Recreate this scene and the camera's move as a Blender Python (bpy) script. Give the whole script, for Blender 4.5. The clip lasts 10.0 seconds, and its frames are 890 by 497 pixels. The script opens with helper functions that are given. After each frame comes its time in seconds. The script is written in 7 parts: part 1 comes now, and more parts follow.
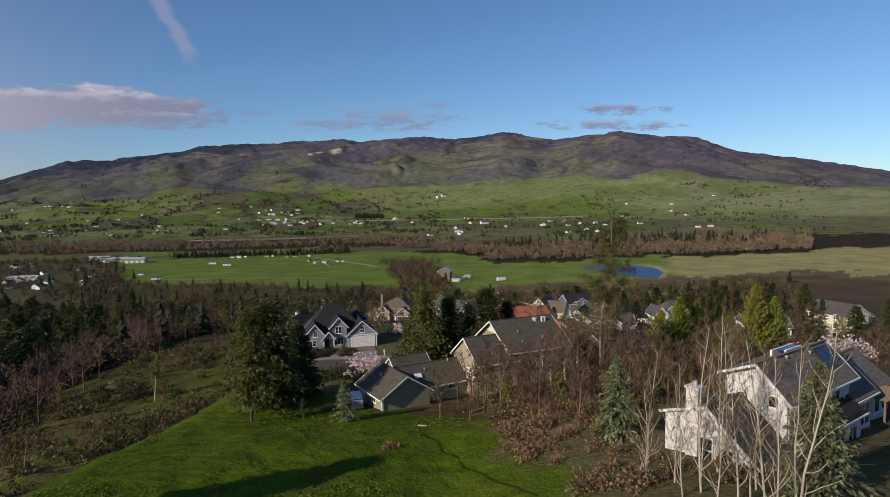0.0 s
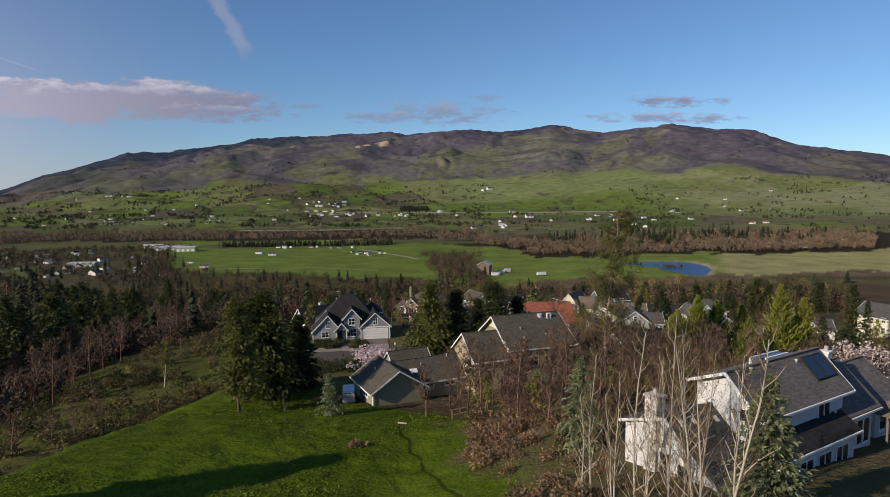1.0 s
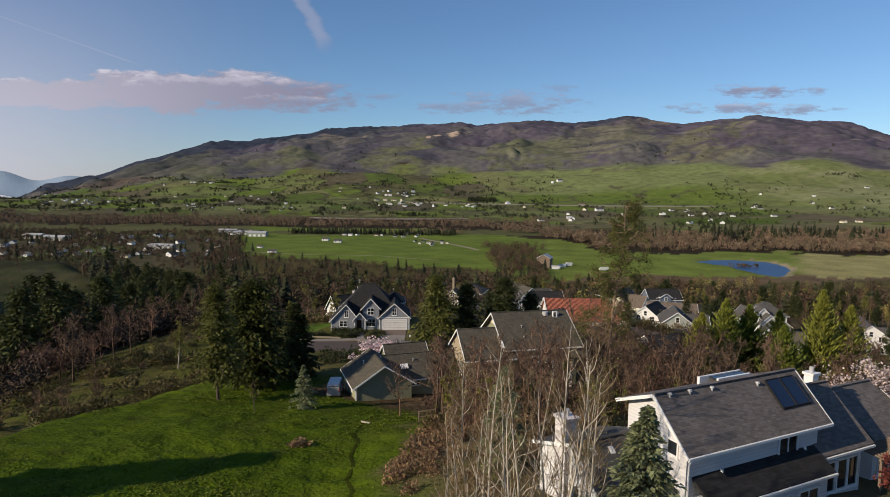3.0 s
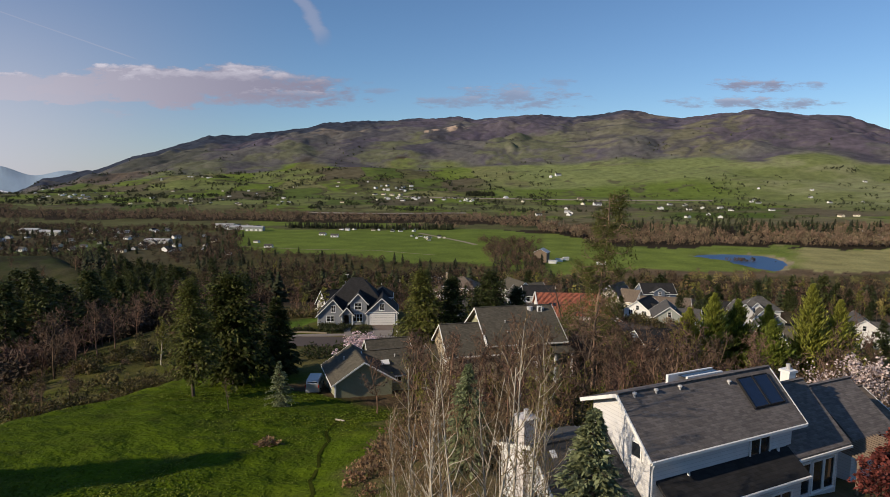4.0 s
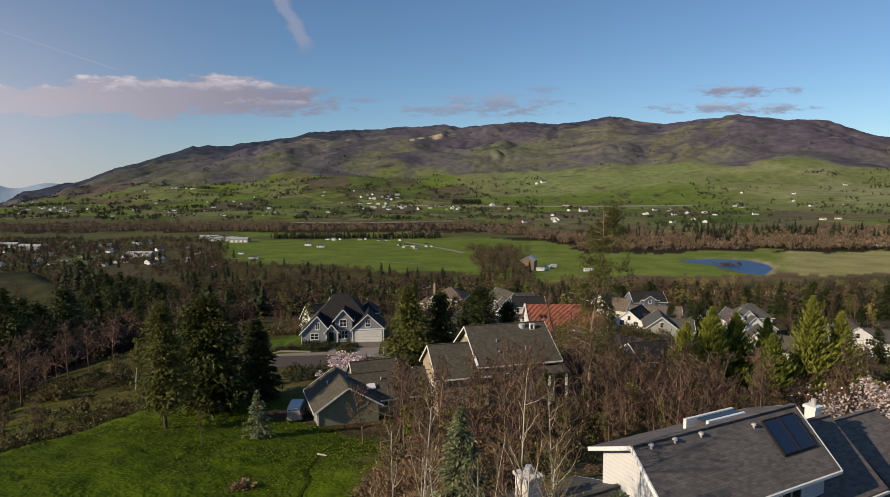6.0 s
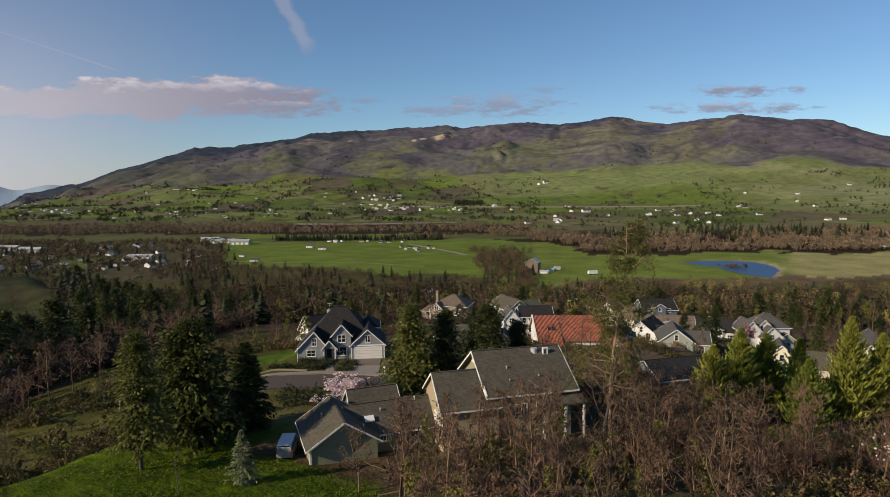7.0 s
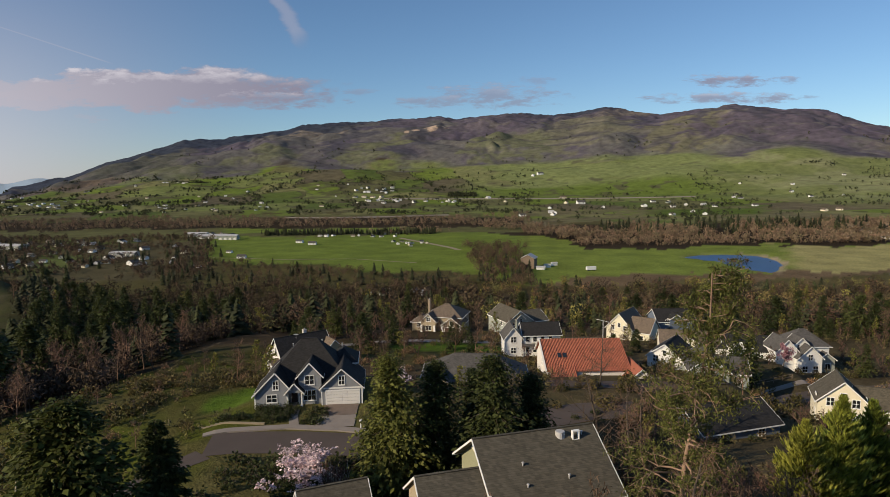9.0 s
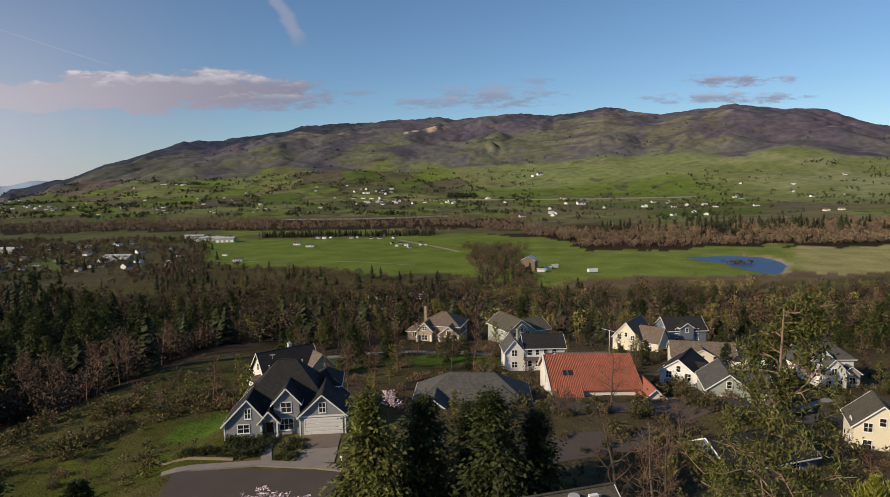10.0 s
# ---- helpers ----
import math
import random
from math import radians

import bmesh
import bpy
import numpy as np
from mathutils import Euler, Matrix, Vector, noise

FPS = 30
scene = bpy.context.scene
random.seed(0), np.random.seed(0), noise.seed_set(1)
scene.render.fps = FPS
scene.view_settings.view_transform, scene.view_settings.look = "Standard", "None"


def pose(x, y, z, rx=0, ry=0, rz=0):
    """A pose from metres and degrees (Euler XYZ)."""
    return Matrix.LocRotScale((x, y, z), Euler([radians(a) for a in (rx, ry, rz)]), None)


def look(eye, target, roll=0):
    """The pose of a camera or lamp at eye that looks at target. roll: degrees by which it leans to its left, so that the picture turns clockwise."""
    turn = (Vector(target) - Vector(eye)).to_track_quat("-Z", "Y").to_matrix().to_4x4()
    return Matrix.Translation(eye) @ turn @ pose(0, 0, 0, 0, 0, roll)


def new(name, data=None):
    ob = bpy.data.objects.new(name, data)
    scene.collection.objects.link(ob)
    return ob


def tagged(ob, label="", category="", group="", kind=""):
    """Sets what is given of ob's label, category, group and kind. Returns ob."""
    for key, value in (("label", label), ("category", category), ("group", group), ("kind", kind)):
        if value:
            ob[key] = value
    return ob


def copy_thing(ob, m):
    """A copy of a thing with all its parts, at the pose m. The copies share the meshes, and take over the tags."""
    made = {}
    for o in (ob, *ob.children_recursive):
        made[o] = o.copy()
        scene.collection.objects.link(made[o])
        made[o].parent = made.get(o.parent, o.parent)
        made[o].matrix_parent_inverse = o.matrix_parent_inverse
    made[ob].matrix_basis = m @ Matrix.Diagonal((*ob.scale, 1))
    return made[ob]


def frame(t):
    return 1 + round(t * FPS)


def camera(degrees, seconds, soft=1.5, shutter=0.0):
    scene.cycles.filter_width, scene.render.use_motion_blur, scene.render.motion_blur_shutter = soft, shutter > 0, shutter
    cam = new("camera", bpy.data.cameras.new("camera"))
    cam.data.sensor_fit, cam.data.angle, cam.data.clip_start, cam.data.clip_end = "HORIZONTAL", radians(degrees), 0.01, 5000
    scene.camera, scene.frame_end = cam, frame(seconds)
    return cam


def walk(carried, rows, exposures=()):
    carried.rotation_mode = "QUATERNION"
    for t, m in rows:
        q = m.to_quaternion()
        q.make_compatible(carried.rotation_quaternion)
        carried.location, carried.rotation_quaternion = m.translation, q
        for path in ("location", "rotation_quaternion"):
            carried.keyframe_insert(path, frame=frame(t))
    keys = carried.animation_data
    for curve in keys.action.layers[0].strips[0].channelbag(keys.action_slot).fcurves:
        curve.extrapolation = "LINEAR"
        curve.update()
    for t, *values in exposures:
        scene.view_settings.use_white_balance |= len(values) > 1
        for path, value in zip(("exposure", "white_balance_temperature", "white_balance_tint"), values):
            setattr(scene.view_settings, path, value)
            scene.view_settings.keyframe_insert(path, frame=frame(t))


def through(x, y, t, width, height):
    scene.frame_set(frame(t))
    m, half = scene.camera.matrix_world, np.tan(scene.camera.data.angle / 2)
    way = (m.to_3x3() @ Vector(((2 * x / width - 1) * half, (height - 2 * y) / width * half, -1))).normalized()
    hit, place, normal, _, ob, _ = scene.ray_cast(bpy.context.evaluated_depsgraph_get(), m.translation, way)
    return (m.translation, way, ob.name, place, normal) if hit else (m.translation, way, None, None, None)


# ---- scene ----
PATH = [
    (0, (-1.858, -4.121, 31.794), (-1.794, -2.128, 31.638), -0.9),
    (0.5, (1.875, -2.839, 31.581), (1.853, -0.846, 31.419), -0.7),
    (1, (5.017, -1.347, 31.362), (4.928, 0.643, 31.185), -0.4),
    (1.5, (8.18, 0.194, 31.158), (8.003, 2.178, 30.97), -0.2),
    (2, (10.636, 1.448, 31.033), (10.387, 3.423, 30.837), 0.1),
    (3.5, (16.096, 5.486, 30.829), (15.773, 7.448, 30.613), 0.6),
    (4, (16.733, 6.249, 30.65), (16.421, 8.212, 30.425), 0.5),
    (4.5, (16.932, 6.926, 30.47), (16.657, 8.895, 30.25), 0.1),
    (5, (16.886, 7.681, 30.516), (16.626, 9.652, 30.297), -0.0),
    (5.5, (16.56, 8.537, 30.79), (16.299, 10.509, 30.582), -0.1),
    (6, (16.115, 10.06, 31.353), (15.845, 12.032, 31.154), -0.2),
    (7.5, (14.044, 21.896, 33.634), (13.765, 23.866, 33.437), -0.4),
    (8, (13.253, 27.443, 34.461), (12.972, 29.412, 34.249), -0.5),
    (8.5, (12.585, 33.192, 34.861), (12.305, 35.16, 34.643), -0.5),
    (9, (12.16, 39.237, 35.164), (11.904, 41.208, 34.938), -0.6),
    (9.5, (11.939, 44.641, 35.291), (11.69, 46.613, 35.072), -0.7),
    (10, (11.869, 49.815, 35.369), (11.613, 51.786, 35.146), -0.8),
]
cam = camera(73.1, 10.0, soft=0.5)
walk(cam, [(t, look(eye, target, roll)) for t, eye, target, roll in PATH], exposures=((0.0, -0.20, 5950, 12), (0.7, -0.18, 6000, 12), (2.0, -0.08, 6150, 12), (4.5, -0.08, 6350, 12), (6.0, -0.10, 6520, 10), (8.0, -0.08, 6520, 10), (10.0, -0.08, 6560, 10)))

# ---- light ----
SUN_FROM = Vector((-0.80, -0.60, 0.0)).normalized()
SUN_UP = 25.0
sun_dir = (SUN_FROM * math.cos(radians(SUN_UP)) + Vector((0, 0, math.sin(radians(SUN_UP))))).normalized()
sun = new("sun", bpy.data.lights.new("sun", "SUN"))
sun.data.energy, sun.data.angle, sun.data.color = 5.0, radians(0.55), (1.0, 0.835, 0.605)
sun.matrix_world = look(sun_dir * 400.0, (0, 0, 0))

# The direction in which the sky's clouds are laid out: ahead, right and up.
SKY_A = Vector((-0.1383, 0.9904, 0.0)).normalized()
SKY_R = Vector((SKY_A.y, -SKY_A.x, 0.0))


def build_world():
    world = bpy.data.worlds.new("sky")
    scene.world = world
    world.use_nodes = True
    nt = world.node_tree
    nt.nodes.clear()
    N, L = nt.nodes.new, nt.links.new
    out, bg, sky = N("ShaderNodeOutputWorld"), N("ShaderNodeBackground"), N("ShaderNodeTexSky")
    sky.sky_type, sky.sun_disc = "NISHITA", False
    sky.sun_elevation = radians(SUN_UP)
    sky.sun_rotation = math.atan2(sun_dir.x, sun_dir.y)
    sky.altitude, sky.air_density, sky.dust_density, sky.ozone_density = 600.0, 1.0, 0.25, 2.2
    bg.inputs["Strength"].default_value = 0.1
    tc = N("ShaderNodeTexCoord")

    def link(v, sock):
        if isinstance(v, (int, float)):
            sock.default_value = v
        else:
            L(v, sock)

    def op(kind, a, b=0.0, c=0.0, clamp=False):
        n = N("ShaderNodeMath")
        n.operation, n.use_clamp = kind, clamp
        link(a, n.inputs[0]), link(b, n.inputs[1]), link(c, n.inputs[2])
        return n.outputs[0]

    def dot(v):
        n = N("ShaderNodeVectorMath")
        n.operation = "DOT_PRODUCT"
        L(tc.outputs["Generated"], n.inputs[0])
        n.inputs[1].default_value = v
        return n.outputs["Value"]

    ahead = dot(SKY_A)
    safe = op("MAXIMUM", ahead, 0.05)
    u, v = op("DIVIDE", dot(SKY_R), safe), op("DIVIDE", dot((0, 0, 1)), safe)
    front = op("GREATER_THAN", ahead, 0.1)

    def smooth(x, lo, hi):
        n = N("ShaderNodeMapRange")
        n.interpolation_type = "SMOOTHSTEP"
        link(x, n.inputs[0])
        n.inputs[1].default_value, n.inputs[2].default_value = lo, hi
        return n.outputs[0]

    def puffs(su, sv, scale, detail=6.0, rough=0.55):
        c = N("ShaderNodeCombineXYZ")
        L(op("MULTIPLY", u, su), c.inputs[0]), L(op("MULTIPLY", v, sv), c.inputs[1])
        n = N("ShaderNodeTexNoise")
        n.inputs["Scale"].default_value, n.inputs["Detail"].default_value, n.inputs["Roughness"].default_value = scale, detail, rough
        L(c.outputs[0], n.inputs["Vector"])
        return n.outputs[0]

    wide, fine = puffs(1.0, 3.4, 9.0, 8.0, 0.6), puffs(1.0, 2.6, 30.0, 8.0, 0.65)
    lump = op("ADD", op("MULTIPLY", op("SUBTRACT", wide, 0.5), 2.8), op("MULTIPLY", op("SUBTRACT", fine, 0.5), 1.7))

    shreds = puffs(1.0, 4.0, 26.0, 8.0, 0.7)
    torn = op("MULTIPLY", op("SUBTRACT", shreds, 0.5), 7.0)

    # centre, half width and half height as tangents, strength
    clouds = [
        (-0.46, 0.150, 0.30, 0.034, 1.0), (-0.375, 0.160, 0.09, 0.032, 1.0), (-0.66, 0.146, 0.22, 0.030, 0.95), (-0.52, 0.165, 0.14, 0.022, 1.0), (-0.29, 0.132, 0.12, 0.016, 0.75),
        (-0.567, 0.108, 0.04, 0.009, 0.6), (-0.725, 0.082, 0.045, 0.009, 0.7),
        (0.09, 0.136, 0.10, 0.020, 0.62), (0.00, 0.128, 0.07, 0.010, 0.55), (-0.127, 0.144, 0.03, 0.006, 0.4), (0.165, 0.160, 0.03, 0.007, 0.35),
        (0.478, 0.157, 0.065, 0.011, 0.85), (0.577, 0.158, 0.016, 0.007, 0.6), (0.475, 0.129, 0.135, 0.010, 0.75)]
    total, shade = None, None
    for cu, cv, a, b, k in clouds:
        x, y = op("DIVIDE", op("SUBTRACT", u, cu), a), op("DIVIDE", op("SUBTRACT", v, cv), b)
        body = op("SUBTRACT", 1.0, op("ADD", op("MULTIPLY", x, x), op("MULTIPLY", y, y)))
        m = op("MULTIPLY", smooth(op("ADD", body, lump if b > 0.02 else torn), -0.25, 0.6 if b > 0.02 else 1.3), k)
        low = op("MULTIPLY", m, smooth(op("ADD", y, op("MULTIPLY", lump, 0.5)), 0.0, 1.25))
        total = m if total is None else op("MAXIMUM", total, m)
        shade = low if shade is None else op("MAXIMUM", shade, low)

    # thin high streak and two vapour trails: start, end, half width, strength
    for (au, av), (bu, bv), w, k, soft in (((-0.29, 0.36), (-0.213, 0.215), 0.016, 0.42, 0.9), ((-0.80, 0.285), (-0.49, 0.181), 0.0022, 0.5, 0.15),
                                           ((-0.13, 0.40), (0.01, 0.345), 0.005, 0.25, 0.3), ((-0.75, 0.30), (-0.45, 0.33), 0.06, 0.16, 1.4)):
        du, dv = bu - au, bv - av
        ll = math.hypot(du, dv)
        du, dv = du / ll, dv / ll
        pu, pv = op("SUBTRACT", u, au), op("SUBTRACT", v, av)
        along = op("DIVIDE", op("ADD", op("MULTIPLY", pu, du), op("MULTIPLY", pv, dv)), ll)
        across = op("DIVIDE", op("ADD", op("MULTIPLY", pu, -dv), op("MULTIPLY", pv, du)), w)
        across = op("ADD", across, op("MULTIPLY", lump, soft * 0.6))
        edge = smooth(op("MULTIPLY", across, across), 1.0, 0.0)
        span = op("MULTIPLY", smooth(along, -0.06, 0.05), smooth(along, 1.05, 0.8))
        m = op("MULTIPLY", op("MULTIPLY", edge, span), k)
        total = op("MAXIMUM", total, m)
        shade = op("MAXIMUM", shade, m)

    # pale veil low in the west
    veil = op("MULTIPLY", op("MULTIPLY", smooth(u, -0.15, -0.85), smooth(v, 0.55, 0.0)), 0.8)
    total = op("MULTIPLY", op("MAXIMUM", total, veil), front)
    shade = op("MAXIMUM", shade, veil)
    ramp = N("ShaderNodeMix")
    ramp.data_type = "RGBA"
    L(shade, ramp.inputs["Factor"])
    ramp.inputs["A"].default_value, ramp.inputs["B"].default_value = (2.75, 2.65, 3.5, 1), (6.7, 6.4, 7.0, 1)
    clean = N("ShaderNodeVectorMath")
    clean.operation = "MULTIPLY"
    clean.inputs[1].default_value = (0.84, 1.0, 1.13)
    L(sky.outputs[0], clean.inputs[0])
    mix = N("ShaderNodeMix")
    mix.data_type = "RGBA"
    L(total, mix.inputs["Factor"]), L(clean.outputs[0], mix.inputs["A"]), L(ramp.outputs["Result"], mix.inputs["B"])
    L(mix.outputs["Result"], bg.inputs["Color"]), L(bg.outputs[0], out.inputs["Surface"])


build_world()

# ---- materials ----
def material(name, color, rough=0.8, metal=0.0, vary=0.15, scale=2.0, fine=25.0, bump=0.15, spec=0.3, island=0.0, obj=0.0, tint=None,
             rows=None, attr=None, coord="Object", dist=0.02, wide=0.0):
    """A surface of one colour with two scales of variation. island, obj: how far pieces and things differ; rows: (axis, per metre, depth) of boards or courses."""
    m = bpy.data.materials.new(name)
    m.use_nodes = True
    nt = m.node_tree
    N, L = nt.nodes.new, nt.links.new
    p = nt.nodes["Principled BSDF"]
    p.inputs["Roughness"].default_value, p.inputs["Metallic"].default_value, p.inputs["Specular IOR Level"].default_value = rough, metal, spec
    tc = N("ShaderNodeTexCoord")

    def noise_tex(s, detail=4.0):
        n = N("ShaderNodeTexNoise")
        n.inputs["Scale"].default_value, n.inputs["Detail"].default_value = s, detail
        L(tc.outputs[coord], n.inputs["Vector"])
        return n.outputs[0]

    def op(kind, a, b):
        n = N("ShaderNodeMath")
        n.operation = kind
        for v, s in ((a, n.inputs[0]), (b, n.inputs[1])):
            if isinstance(v, (int, float)):
                s.default_value = v
            else:
                L(v, s)
        return n.outputs[0]

    big, small = noise_tex(scale), noise_tex(fine, 3.0)
    v = op("ADD", op("MULTIPLY", op("SUBTRACT", big, 0.5), 2.4 * vary), op("MULTIPLY", op("SUBTRACT", small, 0.5), 1.8 * vary))
    if wide:
        v = op("ADD", v, op("MULTIPLY", op("SUBTRACT", noise_tex(wide, 8.0), 0.5), 3.2 * vary))
    if island:
        g = N("ShaderNodeNewGeometry")
        v = op("ADD", v, op("MULTIPLY", op("SUBTRACT", g.outputs["Random Per Island"], 0.5), 2 * island))
    if obj:
        o = N("ShaderNodeObjectInfo")
        v = op("ADD", v, op("MULTIPLY", op("SUBTRACT", o.outputs["Random"], 0.5), 2 * obj))
    gain = op("MAXIMUM", op("ADD", v, 1.0), 0.15)
    mul = N("ShaderNodeVectorMath")
    mul.operation = "SCALE"
    L(gain, mul.inputs["Scale"])
    if attr:
        a = N("ShaderNodeAttribute")
        a.attribute_name = attr
        base = a.outputs["Color"]
    else:
        c = N("ShaderNodeRGB")
        c.outputs[0].default_value = (*color, 1)
        base = c.outputs[0]
    if tint:
        t = N("ShaderNodeMix")
        t.data_type = "RGBA"
        src = big
        if obj:
            src = o.outputs["Random"]
        mr = N("ShaderNodeMapRange")
        mr.inputs[1].default_value, mr.inputs[2].default_value = (0.0, 1.0) if obj else (0.4, 0.62)
        L(src, mr.inputs[0]), L(mr.outputs[0], t.inputs["Factor"]), L(base, t.inputs["A"])
        t.inputs["B"].default_value = (*tint, 1)
        base = t.outputs["Result"]
    L(base, mul.inputs[0]), L(mul.outputs[0], p.inputs["Base Color"])
    height = op("MULTIPLY", small, 0.6)
    height = op("ADD", height, big)
    if rows:
        axis, per, depth = rows
        sep = N("ShaderNodeSeparateXYZ")
        L(tc.outputs["Object"], sep.inputs[0])
        saw = op("FRACT", op("MULTIPLY", sep.outputs[axis], per), 0.0)
        height = op("ADD", op("MULTIPLY", height, 0.25), op("MULTIPLY", saw, depth))
        line = op("LESS_THAN", saw, 0.12)
        dark = op("SUBTRACT", 1.0, op("MULTIPLY", line, 0.22))
        if per >= 9:
            # single shingles, each a little lighter or darker
            row = op("FLOOR", op("MULTIPLY", sep.outputs[axis], per), 0.0)
            run = op("ADD", op("MULTIPLY", op("ADD", sep.outputs[0], sep.outputs[1]), 3.1), op("MULTIPLY", row, 0.37))
            cell = N("ShaderNodeCombineXYZ")
            L(op("FLOOR", run, 0.0), cell.inputs[0]), L(row, cell.inputs[1])
            white = N("ShaderNodeTexWhiteNoise")
            L(cell.outputs[0], white.inputs["Vector"])
            dark = op("MULTIPLY", dark, op("ADD", 0.78, op("MULTIPLY", white.outputs["Value"], 0.44)))
        mul2 = N("ShaderNodeVectorMath")
        mul2.operation = "SCALE"
        L(mul.outputs[0], mul2.inputs[0]), L(dark, mul2.inputs["Scale"]), L(mul2.outputs[0], p.inputs["Base Color"])
    if bump:
        b = N("ShaderNodeBump")
        b.inputs["Strength"].default_value, b.inputs["Distance"].default_value = bump, dist
        L(height, b.inputs["Height"]), L(b.outputs[0], p.inputs["Normal"])
    return m


def leaf(name, color, tint, island=0.5, obj=0.2, through=0.25):
    m = material(name, color, rough=0.65, vary=0.12, scale=0.4, fine=3.0, bump=0, island=island, obj=obj, tint=tint, spec=0.2)
    if through:
        nt = m.node_tree
        p, out = nt.nodes["Principled BSDF"], nt.nodes["Material Output"]
        tr, mx = nt.nodes.new("ShaderNodeBsdfTranslucent"), nt.nodes.new("ShaderNodeMixShader")
        nt.links.new(p.inputs["Base Color"].links[0].from_socket, tr.inputs["Color"])
        mx.inputs[0].default_value = through
        nt.links.new(p.outputs[0], mx.inputs[1]), nt.links.new(tr.outputs[0], mx.inputs[2]), nt.links.new(mx.outputs[0], out.inputs["Surface"])
    return m


GROUND = material("ground", (0.1, 0.1, 0.05), rough=0.95, vary=0.36, scale=0.45, fine=2.8, bump=0.9, spec=0.05, attr="soil", dist=0.34, wide=0.03)
ASPHALT = material("asphalt", (0.085, 0.066, 0.056), rough=0.9, vary=0.14, scale=0.3, fine=9, bump=0.1)
CONCRETE = material("concrete", (0.25, 0.215, 0.185), rough=0.9, vary=0.15, scale=0.7, fine=12, bump=0.1)
# the reflected sky's blue sits in the base colour; specular is kept low
WATER = material("water", (0.028, 0.07, 0.165), rough=0.35, vary=0.1, scale=0.02, fine=0.2, bump=0.05, spec=0.22, dist=0.3)
ROOF_DARK = material("charcoal_shingles", (0.025, 0.024, 0.024), rough=0.92, vary=0.22, scale=0.8, fine=7, rows=(2, 9.0, 1.0), bump=0.5)
ROOF_GREY = material("grey_shingles", (0.088, 0.083, 0.077), rough=0.92, vary=0.22, scale=0.7, fine=7, rows=(2, 9.0, 1.0), bump=0.5)
ROOF_NEAR = material("weathered_grey_shingles", (0.150, 0.130, 0.118), rough=0.92, vary=0.24, scale=0.9, fine=9, rows=(2, 12.0, 1.0), bump=0.6)
ROOF_BROWN = material("brown_shingles", (0.155, 0.12, 0.09), rough=0.92, vary=0.22, scale=0.7, fine=7, rows=(2, 9.0, 1.0), bump=0.5)
ROOF_OLIVE = material("olive_grey_shingles", (0.09, 0.080, 0.060), rough=0.92, vary=0.22, scale=0.7, fine=7, rows=(2, 9.0, 1.0), bump=0.5)
TILE_RED = material("terracotta_tiles", (0.32, 0.110, 0.066), rough=0.8, vary=0.22, scale=0.9, fine=6, bump=0.2, island=0.16)
WALL_GREY = material("grey_blue_siding", (0.27, 0.28, 0.295), rough=0.7, vary=0.05, rows=(2, 6.0, 0.8), bump=0.35)
WALL_WHITE = material("white_siding", (0.74, 0.73, 0.70), rough=0.7, vary=0.06, rows=(2, 6.0, 0.8), bump=0.3)
WALL_N = material("white_board_siding", (0.68, 0.67, 0.66), rough=0.75, vary=0.09, scale=1.2, rows=(2, 5.0, 0.8), bump=0.4)
WALL_CREAM = material("cream_stucco", (0.72, 0.66, 0.50), rough=0.85, vary=0.07, bump=0.1)
WALL_TAN = material("tan_siding", (0.38, 0.31, 0.21), rough=0.8, vary=0.1, rows=(2, 6.0, 0.8), bump=0.35)
WALL_OLIVE = material("olive_siding", (0.30, 0.30, 0.19), rough=0.8, vary=0.1, rows=(2, 6.0, 0.8), bump=0.35)
WALL_SAGE = material("sage_siding", (0.33, 0.35, 0.31), rough=0.8, vary=0.08, rows=(2, 6.0, 0.8), bump=0.35)
WALL_SLATE = material("slate_blue_siding", (0.14, 0.17, 0.22), rough=0.8, vary=0.08, rows=(2, 6.0, 0.8), bump=0.35)
STUCCO = material("white_stucco", (0.72, 0.68, 0.63), rough=0.9, vary=0.07, scale=0.8, bump=0.15)
STONE = material("stone_veneer", (0.30, 0.24, 0.17), rough=0.9, vary=0.4, scale=3.0, fine=9, bump=0.5)
TRIM = material("white_trim", (0.80, 0.79, 0.76), rough=0.55, vary=0.04, bump=0.03)
BRICK = material("painted_chimney_brick", (0.62, 0.58, 0.56), rough=0.85, vary=0.2, scale=3.0, fine=14, rows=(2, 12.0, 0.8), bump=0.5)
GLASS = material("window_glass", (0.02, 0.025, 0.03), rough=0.05, vary=0.05, bump=0, spec=0.9)
DOOR = material("dark_door", (0.08, 0.05, 0.035), rough=0.6, vary=0.1)
GARAGE = material("white_garage_door", (0.78, 0.76, 0.72), rough=0.6, vary=0.04, rows=(2, 1.9, 0.8), bump=0.3)
METAL = material("galvanised_metal", (0.48, 0.47, 0.46), rough=0.6, metal=0.15, vary=0.1)
PANEL = material("solar_collector_glass", (0.012, 0.02, 0.045), rough=0.15, vary=0.1, bump=0, spec=0.7)
PANEL_FRAME = material("black_anodised_frame", (0.03, 0.03, 0.032), rough=0.5, metal=0.4, vary=0.05)
CAR_PAINT = material("silver_car_paint", (0.42, 0.43, 0.45), rough=0.3, metal=0.3, vary=0.04, bump=0)
TYRE = material("tyre_rubber", (0.02, 0.02, 0.02), rough=0.9)
WOOD = material("weathered_wood", (0.19, 0.14, 0.10), rough=0.85, vary=0.25, scale=3, fine=20, bump=0.3)
DRIVE = material("brown_paving", (0.17, 0.13, 0.105), rough=0.9, vary=0.2, scale=1.5, fine=9, bump=0.15)
BARK = material("brown_bark", (0.10, 0.078, 0.06), rough=0.95, vary=0.3, scale=1.5, fine=9, bump=0.4, obj=0.2)
